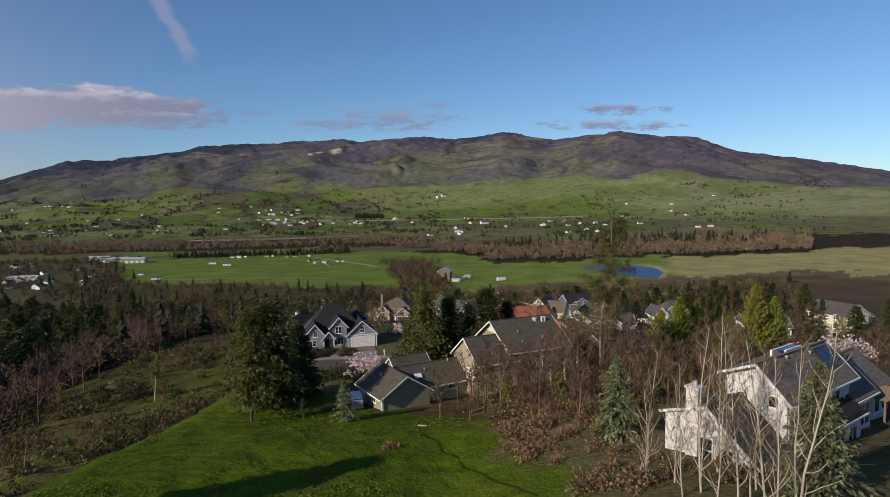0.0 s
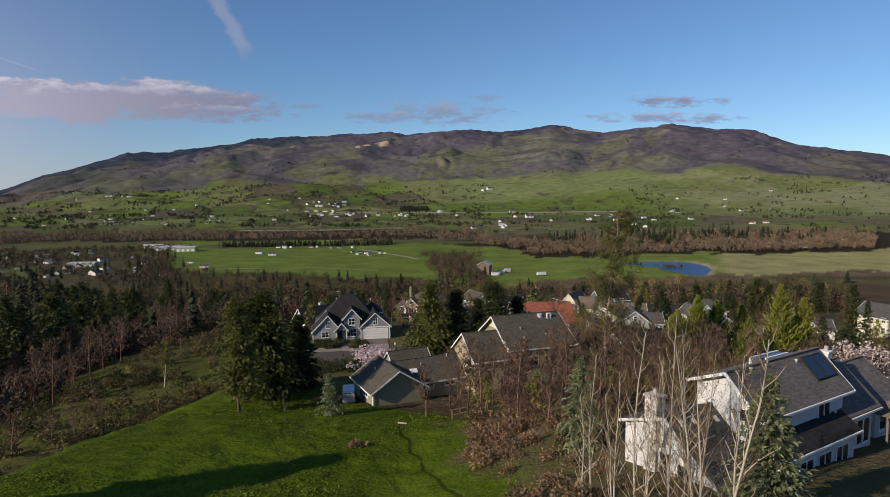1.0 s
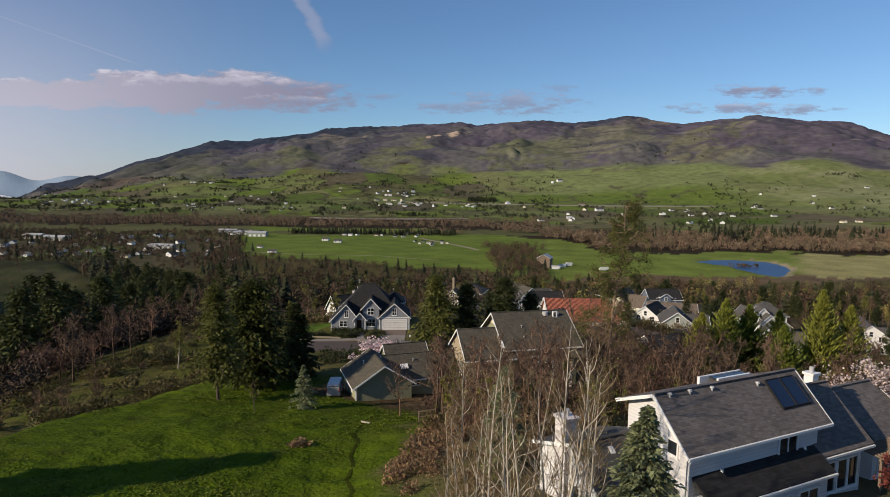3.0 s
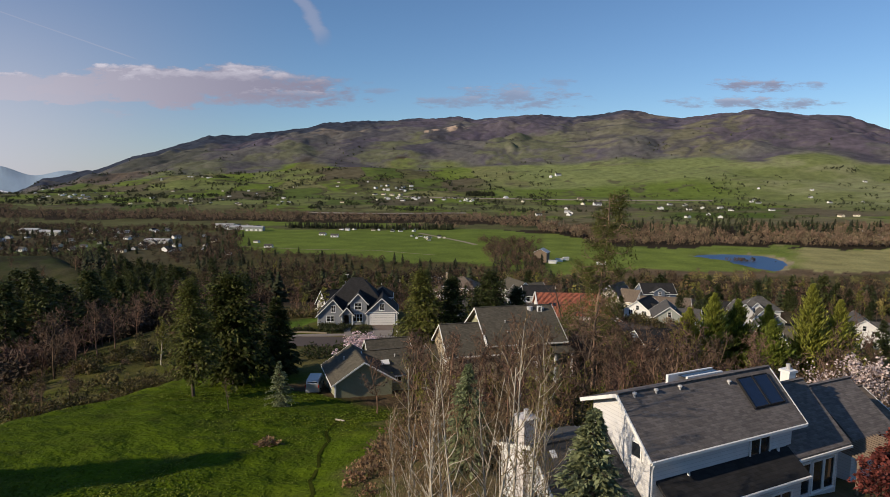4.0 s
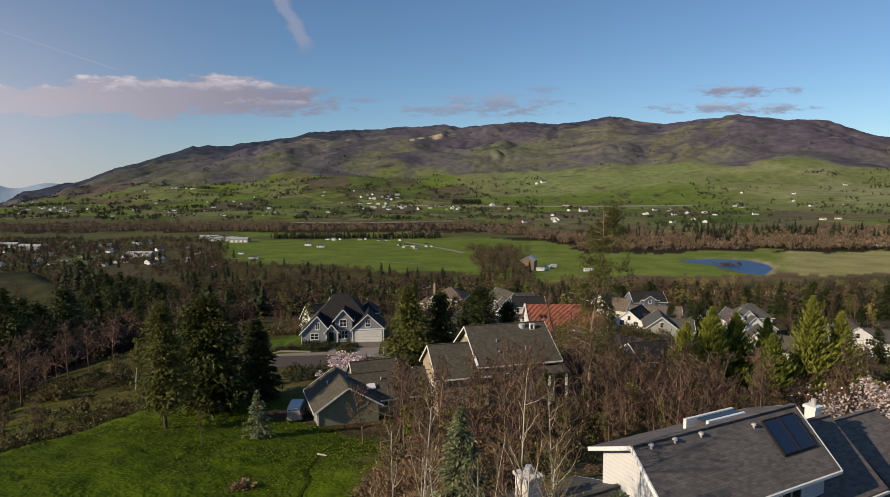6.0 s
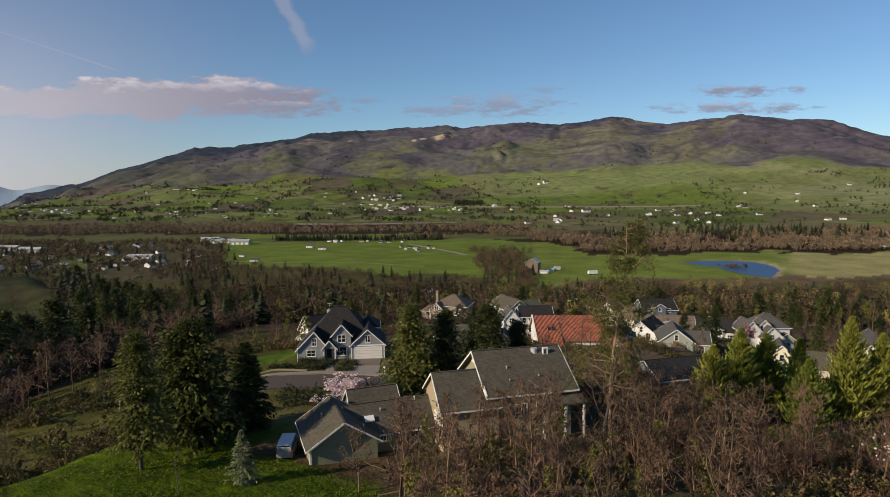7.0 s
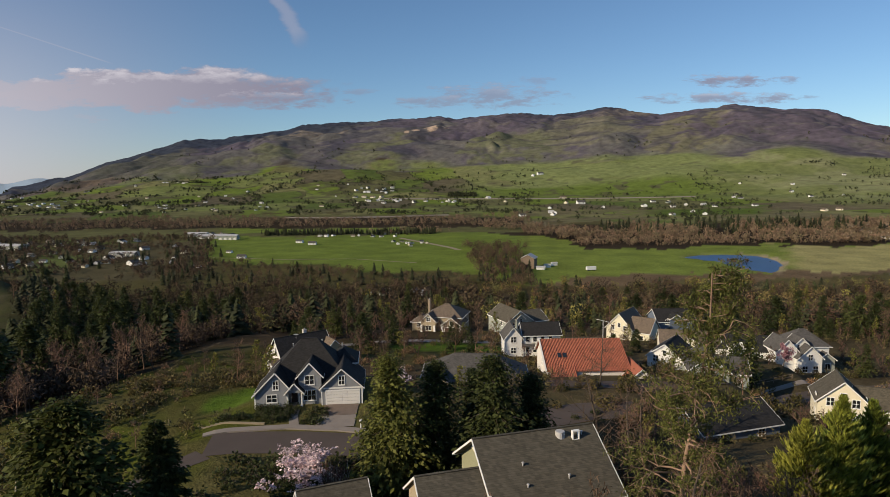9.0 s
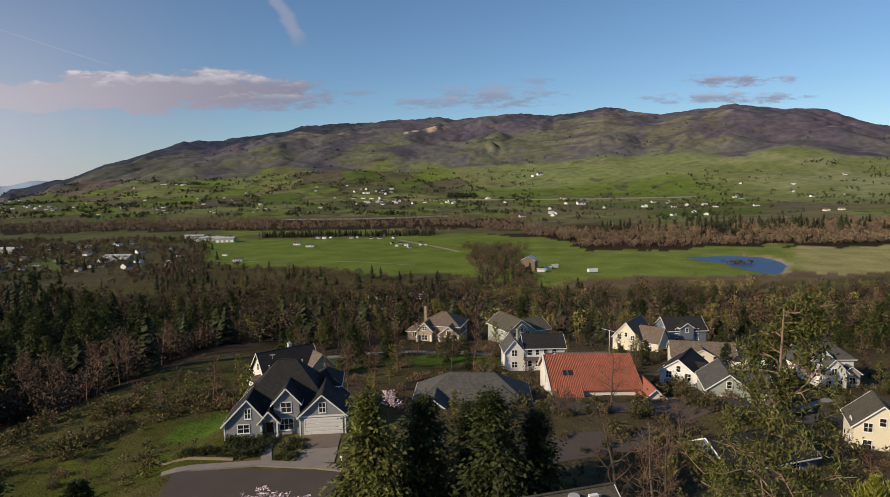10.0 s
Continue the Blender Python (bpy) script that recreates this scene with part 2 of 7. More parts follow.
BARK_PALE = material("pale_birch_bark", (0.44, 0.39, 0.31), rough=0.85, vary=0.25, scale=1.2, fine=7, bump=0.2, obj=0.1)
BARK_PINE = material("reddish_pine_bark", (0.27, 0.18, 0.125), rough=0.95, vary=0.35, scale=2, fine=9, bump=0.5)
TWIG = material("brown_twigs", (0.155, 0.105, 0.068), rough=0.9, vary=0.15, bump=0, island=0.3, obj=0.3, tint=(0.18, 0.105, 0.072))
TWIG_PALE = material("pale_birch_twigs", (0.185, 0.13, 0.07), rough=0.9, vary=0.12, bump=0, island=0.25, obj=0.15)
TWIG_RED = material("reddish_twigs", (0.125, 0.070, 0.055), rough=0.9, vary=0.12, bump=0, island=0.25, obj=0.2)
FIR = leaf("fir_needles", (0.046, 0.060, 0.019), (0.062, 0.072, 0.021))
CEDAR = leaf("yellow_green_cedar_sprays", (0.23, 0.25, 0.045), (0.26, 0.26, 0.045), obj=0.1)
SPRUCE = leaf("blue_green_spruce_needles", (0.20, 0.235, 0.12), (0.23, 0.24, 0.115), obj=0.05)
PINE = leaf("pine_needles", (0.085, 0.098, 0.024), (0.120, 0.122, 0.030))
BLOSSOM = leaf("pink_blossom", (0.82, 0.66, 0.68), (0.85, 0.72, 0.73), obj=0.1)
TWIG_FAN = leaf("brown_twig_fans", (0.105, 0.072, 0.046), (0.13, 0.082, 0.056), obj=0.3)
BLOSSOM_WHITE = leaf("pale_pink_blossom", (0.54, 0.43, 0.39), (0.60, 0.49, 0.45), obj=0.05)
PLUM = leaf("dark_red_plum_leaves", (0.13, 0.03, 0.028), (0.17, 0.05, 0.035), obj=0.05)
BUDS = leaf("fresh_green_buds", (0.15, 0.16, 0.03), (0.19, 0.17, 0.04), obj=0.2)
SHRUB = leaf("olive_shrub_leaves", (0.095, 0.09, 0.026), (0.12, 0.09, 0.036), obj=0.3)
HEDGE = leaf("dark_hedge_leaves", (0.042, 0.056, 0.02), (0.055, 0.066, 0.021), obj=0.2)
DRYGRASS = leaf("dry_brush", (0.25, 0.18, 0.095), (0.22, 0.125, 0.07), obj=0.25)
GRASS = leaf("meadow_grass", (0.080, 0.122, 0.005), (0.118, 0.145, 0.010), island=0.35, obj=0.0)

# ---- mesh helpers ----
class Shape:
    """Vertices and faces that become one mesh."""

    def __init__(self):
        self.v, self.f = [], []

    def add(self, verts, faces):
        n = len(self.v)
        self.v += [tuple(map(float, p)) for p in verts]
        self.f += [tuple(n + i for i in q) for q in faces]
        return self

    def box(self, x0, x1, y0, y1, z0, z1):
        return self.add([(x0, y0, z0), (x1, y0, z0), (x1, y1, z0), (x0, y1, z0), (x0, y0, z1), (x1, y0, z1), (x1, y1, z1), (x0, y1, z1)],
                        [(0, 3, 2, 1), (4, 5, 6, 7), (0, 1, 5, 4), (1, 2, 6, 5), (2, 3, 7, 6), (3, 0, 4, 7)])

    def slab(self, quad, thick):
        """A plate under a polygon, thick downwards."""
        n = len(quad)
        low = [(x, y, z - thick) for x, y, z in quad]
        return self.add(list(quad) + low, [tuple(range(n)), tuple(range(2 * n - 1, n - 1, -1))] + [(i, n + i, n + (i + 1) % n, (i + 1) % n) for i in range(n)])

    def bar(self, a, b, w, h):
        """A beam from a to b, w wide and h high."""
        a, b = Vector(a), Vector(b)
        d = (b - a).normalized()
        side = d.cross(Vector((0, 0, 1)))
        side = side.normalized() * w / 2 if side.length > 1e-4 else Vector((w / 2, 0, 0))
        up = side.cross(d).normalized() * h / 2
        vs = [p + s * side + t * up for p in (a, b) for s, t in ((-1, -1), (1, -1), (1, 1), (-1, 1))]
        return self.add(vs, [(3, 2, 1, 0), (4, 5, 6, 7), (0, 1, 5, 4), (1, 2, 6, 5), (2, 3, 7, 6), (3, 0, 4, 7)])

    def tube(self, a, b, r0, r1, n=10):
        a, b = Vector(a), Vector(b)
        q = (b - a).to_track_quat("Z", "Y").to_matrix()
        ring = lambda c, r: [c + q @ Vector((r * math.cos(t * math.tau / n), r * math.sin(t * math.tau / n), 0)) for t in range(n)]
        return self.add(ring(a, r0) + ring(b, r1), [tuple(range(n - 1, -1, -1)), tuple(range(n, 2 * n))] + [(i, (i + 1) % n, n + (i + 1) % n, n + i) for i in range(n)])

    def ring(self, x0, x1, z0, z1, w, y0, y1):
        """A frame in the xz plane, w wide, between y0 and y1."""
        v = [(x, y, z) for y in (y0, y1) for a, b, c, d in ((x0, x1, z0, z1), (x0 + w, x1 - w, z0 + w, z1 - w)) for x, z in ((a, c), (b, c), (b, d), (a, d))]
        f = []
        for k in range(4):
            n = (k + 1) % 4
            f += [(k, n, 4 + n, 4 + k), (8 + n, 8 + k, 12 + k, 12 + n), (n, k, 8 + k, 8 + n), (4 + k, 4 + n, 12 + n, 12 + k)]
        return self.add(v, f)

    def mesh(self, name):
        me = bpy.data.meshes.new(name)
        me.from_pydata(self.v, [], self.f)
        return me


def part(name, shape, mat, parent, label="", smooth=False):
    me = shape.mesh(name) if isinstance(shape, Shape) else shape
    if not me.materials:
        me.materials.append(mat)
    if smooth:
        me.polygons.foreach_set("use_smooth", [True] * len(me.polygons))
    ob = new(name, me)
    ob.parent = parent
    return tagged(ob, label, kind="stuff" if name in ("twigwork", "branchwork", "foliage", "crown") else "")


def thing(name, m, label, category, group="", kind=""):
    ob = new(name)
    ob.matrix_world = m
    return tagged(ob, label, category, group, kind)


def raw_mesh(name, verts, faces, mat):
    me = bpy.data.meshes.new(name)
    verts, faces = np.asarray(verts, np.float32), np.asarray(faces, np.int32)
    me.vertices.add(len(verts)), me.loops.add(faces.size), me.polygons.add(len(faces))
    me.vertices.foreach_set("co", verts.ravel())
    me.loops.foreach_set("vertex_index", faces.ravel())
    me.polygons.foreach_set("loop_start", np.arange(0, faces.size, faces.shape[1], dtype=np.int32))
    me.update(calc_edges=True)
    me.materials.append(mat)
    return me


def value_noise(x, y, seed=0):
    """Smooth noise between -1 and 1 on a unit lattice."""
    xi, yi = np.floor(x).astype(np.int64), np.floor(y).astype(np.int64)
    fx, fy = x - xi, y - yi
    fx, fy = fx * fx * (3 - 2 * fx), fy * fy * (3 - 2 * fy)

    def h(a, b):
        n = (a * 374761393 + b * 668265263 + seed * 2246822519) & 0xFFFFFFFF
        n = ((n ^ (n >> 13)) * 1274126177) & 0xFFFFFFFF
        return ((n ^ (n >> 16)) & 0xFFFF) / 32767.5 - 1

    return (h(xi, yi) * (1 - fx) + h(xi + 1, yi) * fx) * (1 - fy) + (h(xi, yi + 1) * (1 - fx) + h(xi + 1, yi + 1) * fx) * fy


def fractal(x, y, octaves=4, seed=0, gain=0.5):
    t, a = 0.0, 1.0
    for k in range(octaves):
        t = t + a * value_noise(x * 2**k, y * 2**k, seed + k)
        a *= gain
    return t


def step(x, lo, hi):
    t = np.clip((x - lo) / (hi - lo), 0, 1)
    return t * t * (3 - 2 * t)


def soft(x, w):
    """A ramp that is 0 below 0 and x above, rounded over w."""
    return w * np.logaddexp(0, np.asarray(x, float) / w)

# ---- the ground ----
EYE0, AHEAD0 = np.array((16.9, 6.9)), np.array((-0.1383, 0.9904))
TAN = 1058.0
VALLEY = -58.0
_ky = np.array([-400, -200, -60, 0, 36, 52, 62, 74, 88, 100, 110, 140, 167, 200, 242, 300, 400, 500, 565, 2000], float)
_kz = np.array([80, 50, 27, 17, 10.6, 8.0, 6.5, 3.8, 2.0, 0.7, -0.2, -0.9, -6, -11.5, -16.5, -29, -47, -57, -59.5, -70], float)
_ty = np.arange(-420.0, 2001.0)
_tz = np.convolve(np.interp(_ty, _ky, _kz), np.ones(13) / 13, "same")
_tz[:10], _tz[-10:] = _tz[10], _tz[-11]
CREST_U = np.array([-300, -100, 3, 48, 106, 155, 218, 254, 295, 348, 387, 448, 524, 550, 633, 681, 733, 787, 821, 856, 908, 960, 983, 1035, 1070, 1110, 1167, 1211, 1264, 1295, 1343, 1387, 1454, 1476, 1503, 1557, 1640, 1720, 1800, 1890, 1950], float)
CREST_V = np.array([384, 378, 350, 327, 318, 308, 286, 277, 266, 250, 250, 244, 234, 226, 222, 220, 217, 215, 219, 215, 210, 210, 213, 206, 200, 205, 214, 208, 205, 197, 200, 206, 210, 217, 226, 238, 246, 256, 264, 275, 283], float)
FOOT_U = np.array([-300, 0, 150, 300, 500, 700, 850, 1000, 1100, 1250, 1400, 1568, 1950], float)
FOOT_V = np.array([356, 350, 338, 316, 303, 298, 292, 289, 281, 281, 278, 291, 312], float)


def plan(x, y):
    """Distance, bearing tangent in steps of 1/1058, and depth ahead, from the clip's middle stand."""
    dx, dy = x - EYE0[0], y - EYE0[1]
    d, s = dx * AHEAD0[0] + dy * AHEAD0[1], dx * AHEAD0[1] - dy * AHEAD0[0]
    phi = np.clip(np.arctan2(s, d), -0.9, 0.9)
    return np.hypot(dx, dy), 784 + TAN * np.tan(phi), d, np.cos(phi)


def spot(u, d):
    """The place at bearing u and depth d."""
    s = (u - 784) / TAN * d
    return EYE0[0] + AHEAD0[0] * d + AHEAD0[1] * s, EYE0[1] + AHEAD0[1] * d - AHEAD0[0] * s


def pond_shape(x, y):
    """Below 1 inside the pond."""
    px, py = spot(1296, 700.0)
    a, b = x - px, y - py
    reach = np.interp(np.arctan2(b, a), [-math.pi, -2.5, -1.95, -1.6, -1.2, -0.4, 0.3, 1.0, 1.7, 2.3, 2.75, math.pi], [34, 30, 54, 92, 56, 38, 40, 55, 54, 56, 60, 34])
    return np.hypot(a, b) / reach


def brink(y):
    """Where the near hill falls off into the wooded ravine."""
    return np.interp(y, [0, 60, 85, 100, 130, 160, 200, 300, 420], [-42, -50, -61, -66, -68, -72, -88, -104, -110])


def clearing(u, d):
    """1 on the open pasture beyond the ravine."""
    return (1 - step(u, 45, 190)) * step(d, 175, 225) * (1 - step(d, 430, 540))


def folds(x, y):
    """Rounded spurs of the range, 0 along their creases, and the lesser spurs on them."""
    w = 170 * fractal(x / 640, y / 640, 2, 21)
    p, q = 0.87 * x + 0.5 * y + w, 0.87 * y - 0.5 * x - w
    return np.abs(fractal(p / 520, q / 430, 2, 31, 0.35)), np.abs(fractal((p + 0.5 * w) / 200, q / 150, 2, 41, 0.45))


def height(x, y):
    x, y = np.asarray(x, float), np.asarray(y, float)
    r, u, d, c = plan(x, y)
    h = np.interp(y, _ty, _tz)
    h = h + 3.4 * step(x, -3, 14) * (1 - step(y, 46, 80)) + 1.3 * step(x, 2, 12) * step(y, 58, 72) * (1 - step(y, 95, 110))
    fade = 1 - step(y, 380, 560)
    past = soft(brink(y) - x, 3)
    left = -0.09 * (soft(-x - 22, 6) - soft(-x - 72, 10)) - 1.7 * step(-x, 34, 41) * (1 - step(y, 95, 120)) - 0.25 * (past - soft(past - 48, 8)) + 0.5 * soft(-x - 185, 15) * (1 - step(y, 280, 420))
    # last term: an unseen hill off left, added to shade the ravine
    h = h + np.clip(left, -60, 40) * fade + 42 * np.exp(-(((x + 370) / 115) ** 2) - ((y - 40) / 150) ** 2)
    pad = step(x, -36, -31) * (1 - step(x, -9, -4)) * step(y, 104, 112) * (1 - step(y, 143, 150))
    h = h * (1 - pad) + pad * np.interp(y, [100, 122, 128, 150], [-0.3, -0.62, -0.52, -0.5])
    north = step(y, 168, 186)
    h = h - (4.6 * step(x, 50, 62) * (1 - north) + 2.8 * step(x, 73, 78) * north + 3.2 * step(x, 31, 39) * (1 - step(y, 144, 156)) * (1 - step(x, 50, 62))) * step(y, 112, 132) * (1 - step(y, 210, 232)) * (1 - step(x, 105, 130))
    open_left = clearing(u, d)
    h = h * (1 - open_left) + open_left * (-25.5 - 0.012 * (d - 300) + 1.2 * fractal(x / 60, y / 60, 2, 6))
    h = h + 0.25 * fractal(x / 14, y / 14, 3, 5) * (1 - pad)
    h = h + 0.15 * fractal(x / 2.8, y / 1.9, 3, 7, 0.6) * step(y, 14, 24) * (1 - step(y, 84, 96)) * step(-x, -12, 2)
    h = VALLEY + soft(h - VALLEY, 3.0) + 0.6 * fractal(x / 160, y / 160, 3, 9) * step(y, 300, 600)
    # the far side of the valley
    base = np.interp(r, [1300, 1800, 2300, 2600], [0, 3, 14, 30])
    crag = 31 + (325 - np.interp(u, FOOT_U, FOOT_V)) / TAN * 3400 * c
    top = 31 + (325 - np.interp(u, CREST_U, CREST_V)) / TAN * 4500 * c
    f, s = np.clip((r - 2550) / 850, 0, 1), np.clip((r - 3400) / 1100, 0, 1.0)
    big, small = folds(x, y)
    roll = fractal(x / 420, y / 380, 3, 51)
    far = h + base + (crag - VALLEY - 30) * f**1.15 + 17 * roll * step(f, 0.05, 0.5) * (1 - 0.5 * s)
    far = far + (top - crag) * s**0.9 + ((big - 0.35) * 38 + (small - 0.3) * 22) * np.clip(4.6 * s**0.8 * (1.0 - s), 0, 1) + 4 * fractal(x / 60, y / 60, 3, 61) * s + 13 * (big - 0.35) * np.clip(4 * f * (1.1 - f), 0, 1)
    limit = 31 + (top - 31) * r / 4500 - 14 * (1 - s)
    far = np.where(s > 0, limit - soft(limit - far, 7), far)
    far = far + (7 * fractal(x / 55, y / 55, 3, 63) + 5 * fractal(x / 150, y / 150, 2, 67)) * step(s, 0.5, 1.0)
    far = far - soft(r - 4510, 12) * 0.6
    out = np.where(r > 1300, far, h)
    behind = step(d, 0, -600)
    out = out * (1 - behind * (r > 1300)) + behind * (r > 1300) * 60.0
    q = pond_shape(x, y)
    return out * step(q, 0.9, 1.25) + (1 - step(q, 0.9, 1.25)) * (VALLEY - 1.6 + 1.5 * step(q, 0.85, 1.1))


def ground_z(x, y):
    return float(height(np.array([x]), np.array([y]))[0])


# WOODS is woodland floor brown, darkened further for the shade under the trees
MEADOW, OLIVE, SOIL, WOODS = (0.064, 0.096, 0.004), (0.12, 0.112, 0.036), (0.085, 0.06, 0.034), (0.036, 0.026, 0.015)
FIELD, PASTURE, DRY = (0.128, 0.170, 0.030), (0.320, 0.280, 0.120), (0.20, 0.165, 0.095)
# the far forest tone carries the blue of aerial haze
HILL, FOREST_HAZED = (0.150, 0.172, 0.056), (0.034, 0.043, 0.064)


def in_meadow(x, y):
    """1 on the open grass slope of the near hill."""
    n = 5 * fractal(x / 9, y / 9, 3, 71)
    right = np.interp(y, [0, 30, 45, 55, 66, 72, 80, 100], [6, 6.5, 5.5, 2, 4, 0, -14, -20])
    return step(right + n - x, -2.5, 2.5) * step(x + 0.5 * n, -38.5, -34.5) * (1 - step(y + 0.25 * x, 78, 92)) * step(y, -300, -60)


def field_cells(x, y):
    """The field at a place beyond the river, and the distance to its edge."""
    ca, sa = math.cos(0.35), math.sin(0.35)
    n3 = fractal(x / 140, y / 140, 3, 101)
    gx, gy = (x * ca + y * sa + 40 * n3) / 190.0, (-x * sa + y * ca + 60 * n3) / 330.0
    ix, iy = np.floor(gx).astype(np.int64), np.floor(gy).astype(np.int64)
    return ix, iy, np.minimum(np.minimum(gx - ix, 1 - gx + ix) * 190, np.minimum(gy - iy, 1 - gy + iy) * 330)


def yard_lawn(x, y):
    return np.exp(-(((x - 47) / 10) ** 2 + ((y - 92) / 9) ** 2))


def soil(x, y):
    r, u, d, c = plan(x, y)
    col = np.empty(x.shape + (3,))
    col[:] = SOIL

    def lay(color, w):
        w = np.clip(w, 0, 1)[..., None]
        col[:] = col * (1 - w) + np.array(color) * w

    n1, n2, n3 = fractal(x / 30, y / 30, 4, 81), fractal(x / 8, y / 8, 3, 91), fractal(x / 140, y / 140, 3, 101)
    lay(OLIVE, step(n1, -0.1, 0.5) * 0.7)
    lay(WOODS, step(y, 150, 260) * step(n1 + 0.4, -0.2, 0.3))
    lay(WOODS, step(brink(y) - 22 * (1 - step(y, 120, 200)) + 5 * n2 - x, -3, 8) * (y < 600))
    # slope left of the street, with its grass and brown brush
    side = step(-x, 24, 32) * step(x - brink(y) + 24 * (1 - step(y, 120, 200)) + 6 * n2, -3, 6) * (1 - step(y, 200, 230))
    lay((0.056, 0.058, 0.014), side)
    lay((0.098, 0.090, 0.024), side * (1 - step(y, 98, 116)) * step(n1 + n2, -0.6, 0.3))
    lay((0.16, 0.12, 0.06), side * step(-n2 - 0.2, 0.0, 0.6) * 0.3)
    lay((0.078, 0.092, 0.013), side * step(n2 + n1, 0.3, 0.8) * 0.7)
    lay((0.17, 0.135, 0.08), step(0.7 - np.abs(x - brink(y) - 1.0 + 1.2 * n2), 0, 0.6) * (y > 40) * (y < 230) * 0.5)
    rough = step(x, 0, 8) * (1 - step(x, 60, 70)) * (1 - step(y, 84, 92)) * step(y, 10, 20)
    lay((0.088, 0.080, 0.032), rough * 0.8)
    lay((0.140, 0.108, 0.062), rough * step(n2, 0.1, 0.6) * 0.7 * (1 - step(y, 55, 68)))
    lay((0.075, 0.062, 0.034), step(x, 10, 20) * step(y, 62, 72) * (1 - step(y, 100, 112)) * (1 - step(yard_lawn(x, y), 0.3, 0.5)))
    lay((0.098, 0.070, 0.040), step(y, 235, 270) * (1 - step(y, 560, 640)) * step(x, 0, 40) * 0.85)
    lay((0.082, 0.066, 0.036), step(y, 98, 112) * (1 - step(y, 245, 265)) * step(x, -15, 0) * 0.8)
    lay(MEADOW, in_meadow(x, y))
    lay((0.100, 0.128, 0.010), in_meadow(x, y) * step(n2 + 0.6 * n1, 0.1, 0.9) * 0.5)
    lay((0.050, 0.062, 0.008), in_meadow(x, y) * step(fractal(x / 2.2, y / 2.2, 3, 93), 0.2, 0.8) * 0.6)
    yard = np.exp(-(((x + 37) / 6) ** 2 + ((y - 133) / 8) ** 2)) + yard_lawn(x, y) + np.exp(-(((x - 57) / 8) ** 2 + ((y - 166) / 5) ** 2))
    yard = yard + np.exp(-(((x + 8) / 18) ** 2 + ((y - 205) / 10) ** 2))
    lay((0.07, 0.115, 0.014), step(yard + 0.25 * n2, 0.35, 0.6))
    pasture = clearing(u, d)
    lay((0.040, 0.048, 0.014), pasture)
    lay((0.070, 0.062, 0.030), pasture * step(n1 + 0.5 * n2, 0.0, 0.6) * 0.7)
    lay((0.028, 0.026, 0.014), pasture * step(n2 - n1, 0.2, 0.7) * 0.7)
    lay((0.05, 0.045, 0.025), pasture * step(0.05 - np.abs(fractal(x / 60, y / 34, 2, 83)), 0, 0.03) * 0.8)
    # valley floor
    flat = (d > 480) & (r < 2700)
    jag = 22 * n1 + 40 * n3
    near = np.interp(u, [330, 430, 700, 860, 950, 1600], [800, 745, 640, 600, 556, 560]) + jag
    lay(OLIVE, flat * step(d, 480, 560) * 0.5)
    lay(FIELD, flat * (d > near) * (d < 1085 + jag) * step(u, 380, 395) * (1 - step(u, 925, 940)))
    lay((0.150, 0.190, 0.036), flat * (d > near) * (d < np.interp(u, [840, 930, 1040], [1090, 1000, 860]) + jag) * step(u, 925, 945))
    lay(PASTURE, flat * (d > near) * (d < 855 + jag) * step(u + 0.12 * (d - 560) + 25 * n1, 1370, 1420) * 0.85)
    lay((0.135, 0.095, 0.055), flat * (d > near - 30) * (d < near + 14 + 10 * n2) * step(u, 940, 960))
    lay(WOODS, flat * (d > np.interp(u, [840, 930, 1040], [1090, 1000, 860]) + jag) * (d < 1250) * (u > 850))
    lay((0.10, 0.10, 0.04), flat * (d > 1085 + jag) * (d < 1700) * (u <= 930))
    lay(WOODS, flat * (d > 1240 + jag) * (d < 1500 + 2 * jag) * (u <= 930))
    lay(FIELD, flat * (d > 1130) * (d < 1230 + jag) * step(u, 400, 430) * (1 - step(u, 700, 740)))
    lay((0.085, 0.074, 0.038), flat * (d > 600) * (d < 1000) * step(390 + 10 * n2 - u, 0, 15))
    lay((0.095, 0.115, 0.035), flat * (d > 620) * (d < 1080) * step(390 - u, 0, 15) * step(n3 + 0.5 * n1, 0.1, 0.4))
    # patchwork of fields beyond the river
    beyond = (d > np.where(u > 930, 1250, 1650) + 3 * jag) & (r < 3500)
    ix, iy, edge = field_cells(x, y)
    pick = ((ix * 73856093) ^ (iy * 19349663)) & 0xFF
    for k, color in enumerate((FIELD, HILL, (0.092, 0.122, 0.030), (0.165, 0.165, 0.066), HILL, (0.12, 0.118, 0.05), FIELD, (0.108, 0.094, 0.056))):
        lay(color, beyond * (pick % 8 == k))
    lay((0.066, 0.060, 0.034), beyond * (edge < 10) * (r < 3000) * step(n1, -0.6, 0.0) * 0.75)
    lay((0.075, 0.066, 0.040), beyond * step(n3 + 0.5 * n1, 0.25, 0.75) * (u < 900) * 0.7)
    # brown river terrace between the woods and the highway
    lay((0.135, 0.112, 0.066), beyond * step(u, 830, 960) * (1 - step(d, 1700, 2050)) * step(n3 + 0.7 * n1, -0.6, 0.0) * 0.75)
    lay((0.078, 0.112, 0.020), beyond * step(u, 1130, 1180) * (1 - step(u, 1330, 1360)) * step(d, 1480, 1530) * (1 - step(d, 1700, 1760)))
    # the green hill, deep green below and olive above
    m1, m2, m3 = fractal(x / 260, y / 170, 4, 111), fractal(x / 700, y / 400, 3, 121), fractal(x / 70, y / 60, 4, 131)
    hill = step(r, 2300, 2550) * step(u + 60 * m2, 790, 930)
    lay((0.170, 0.196, 0.074), hill)
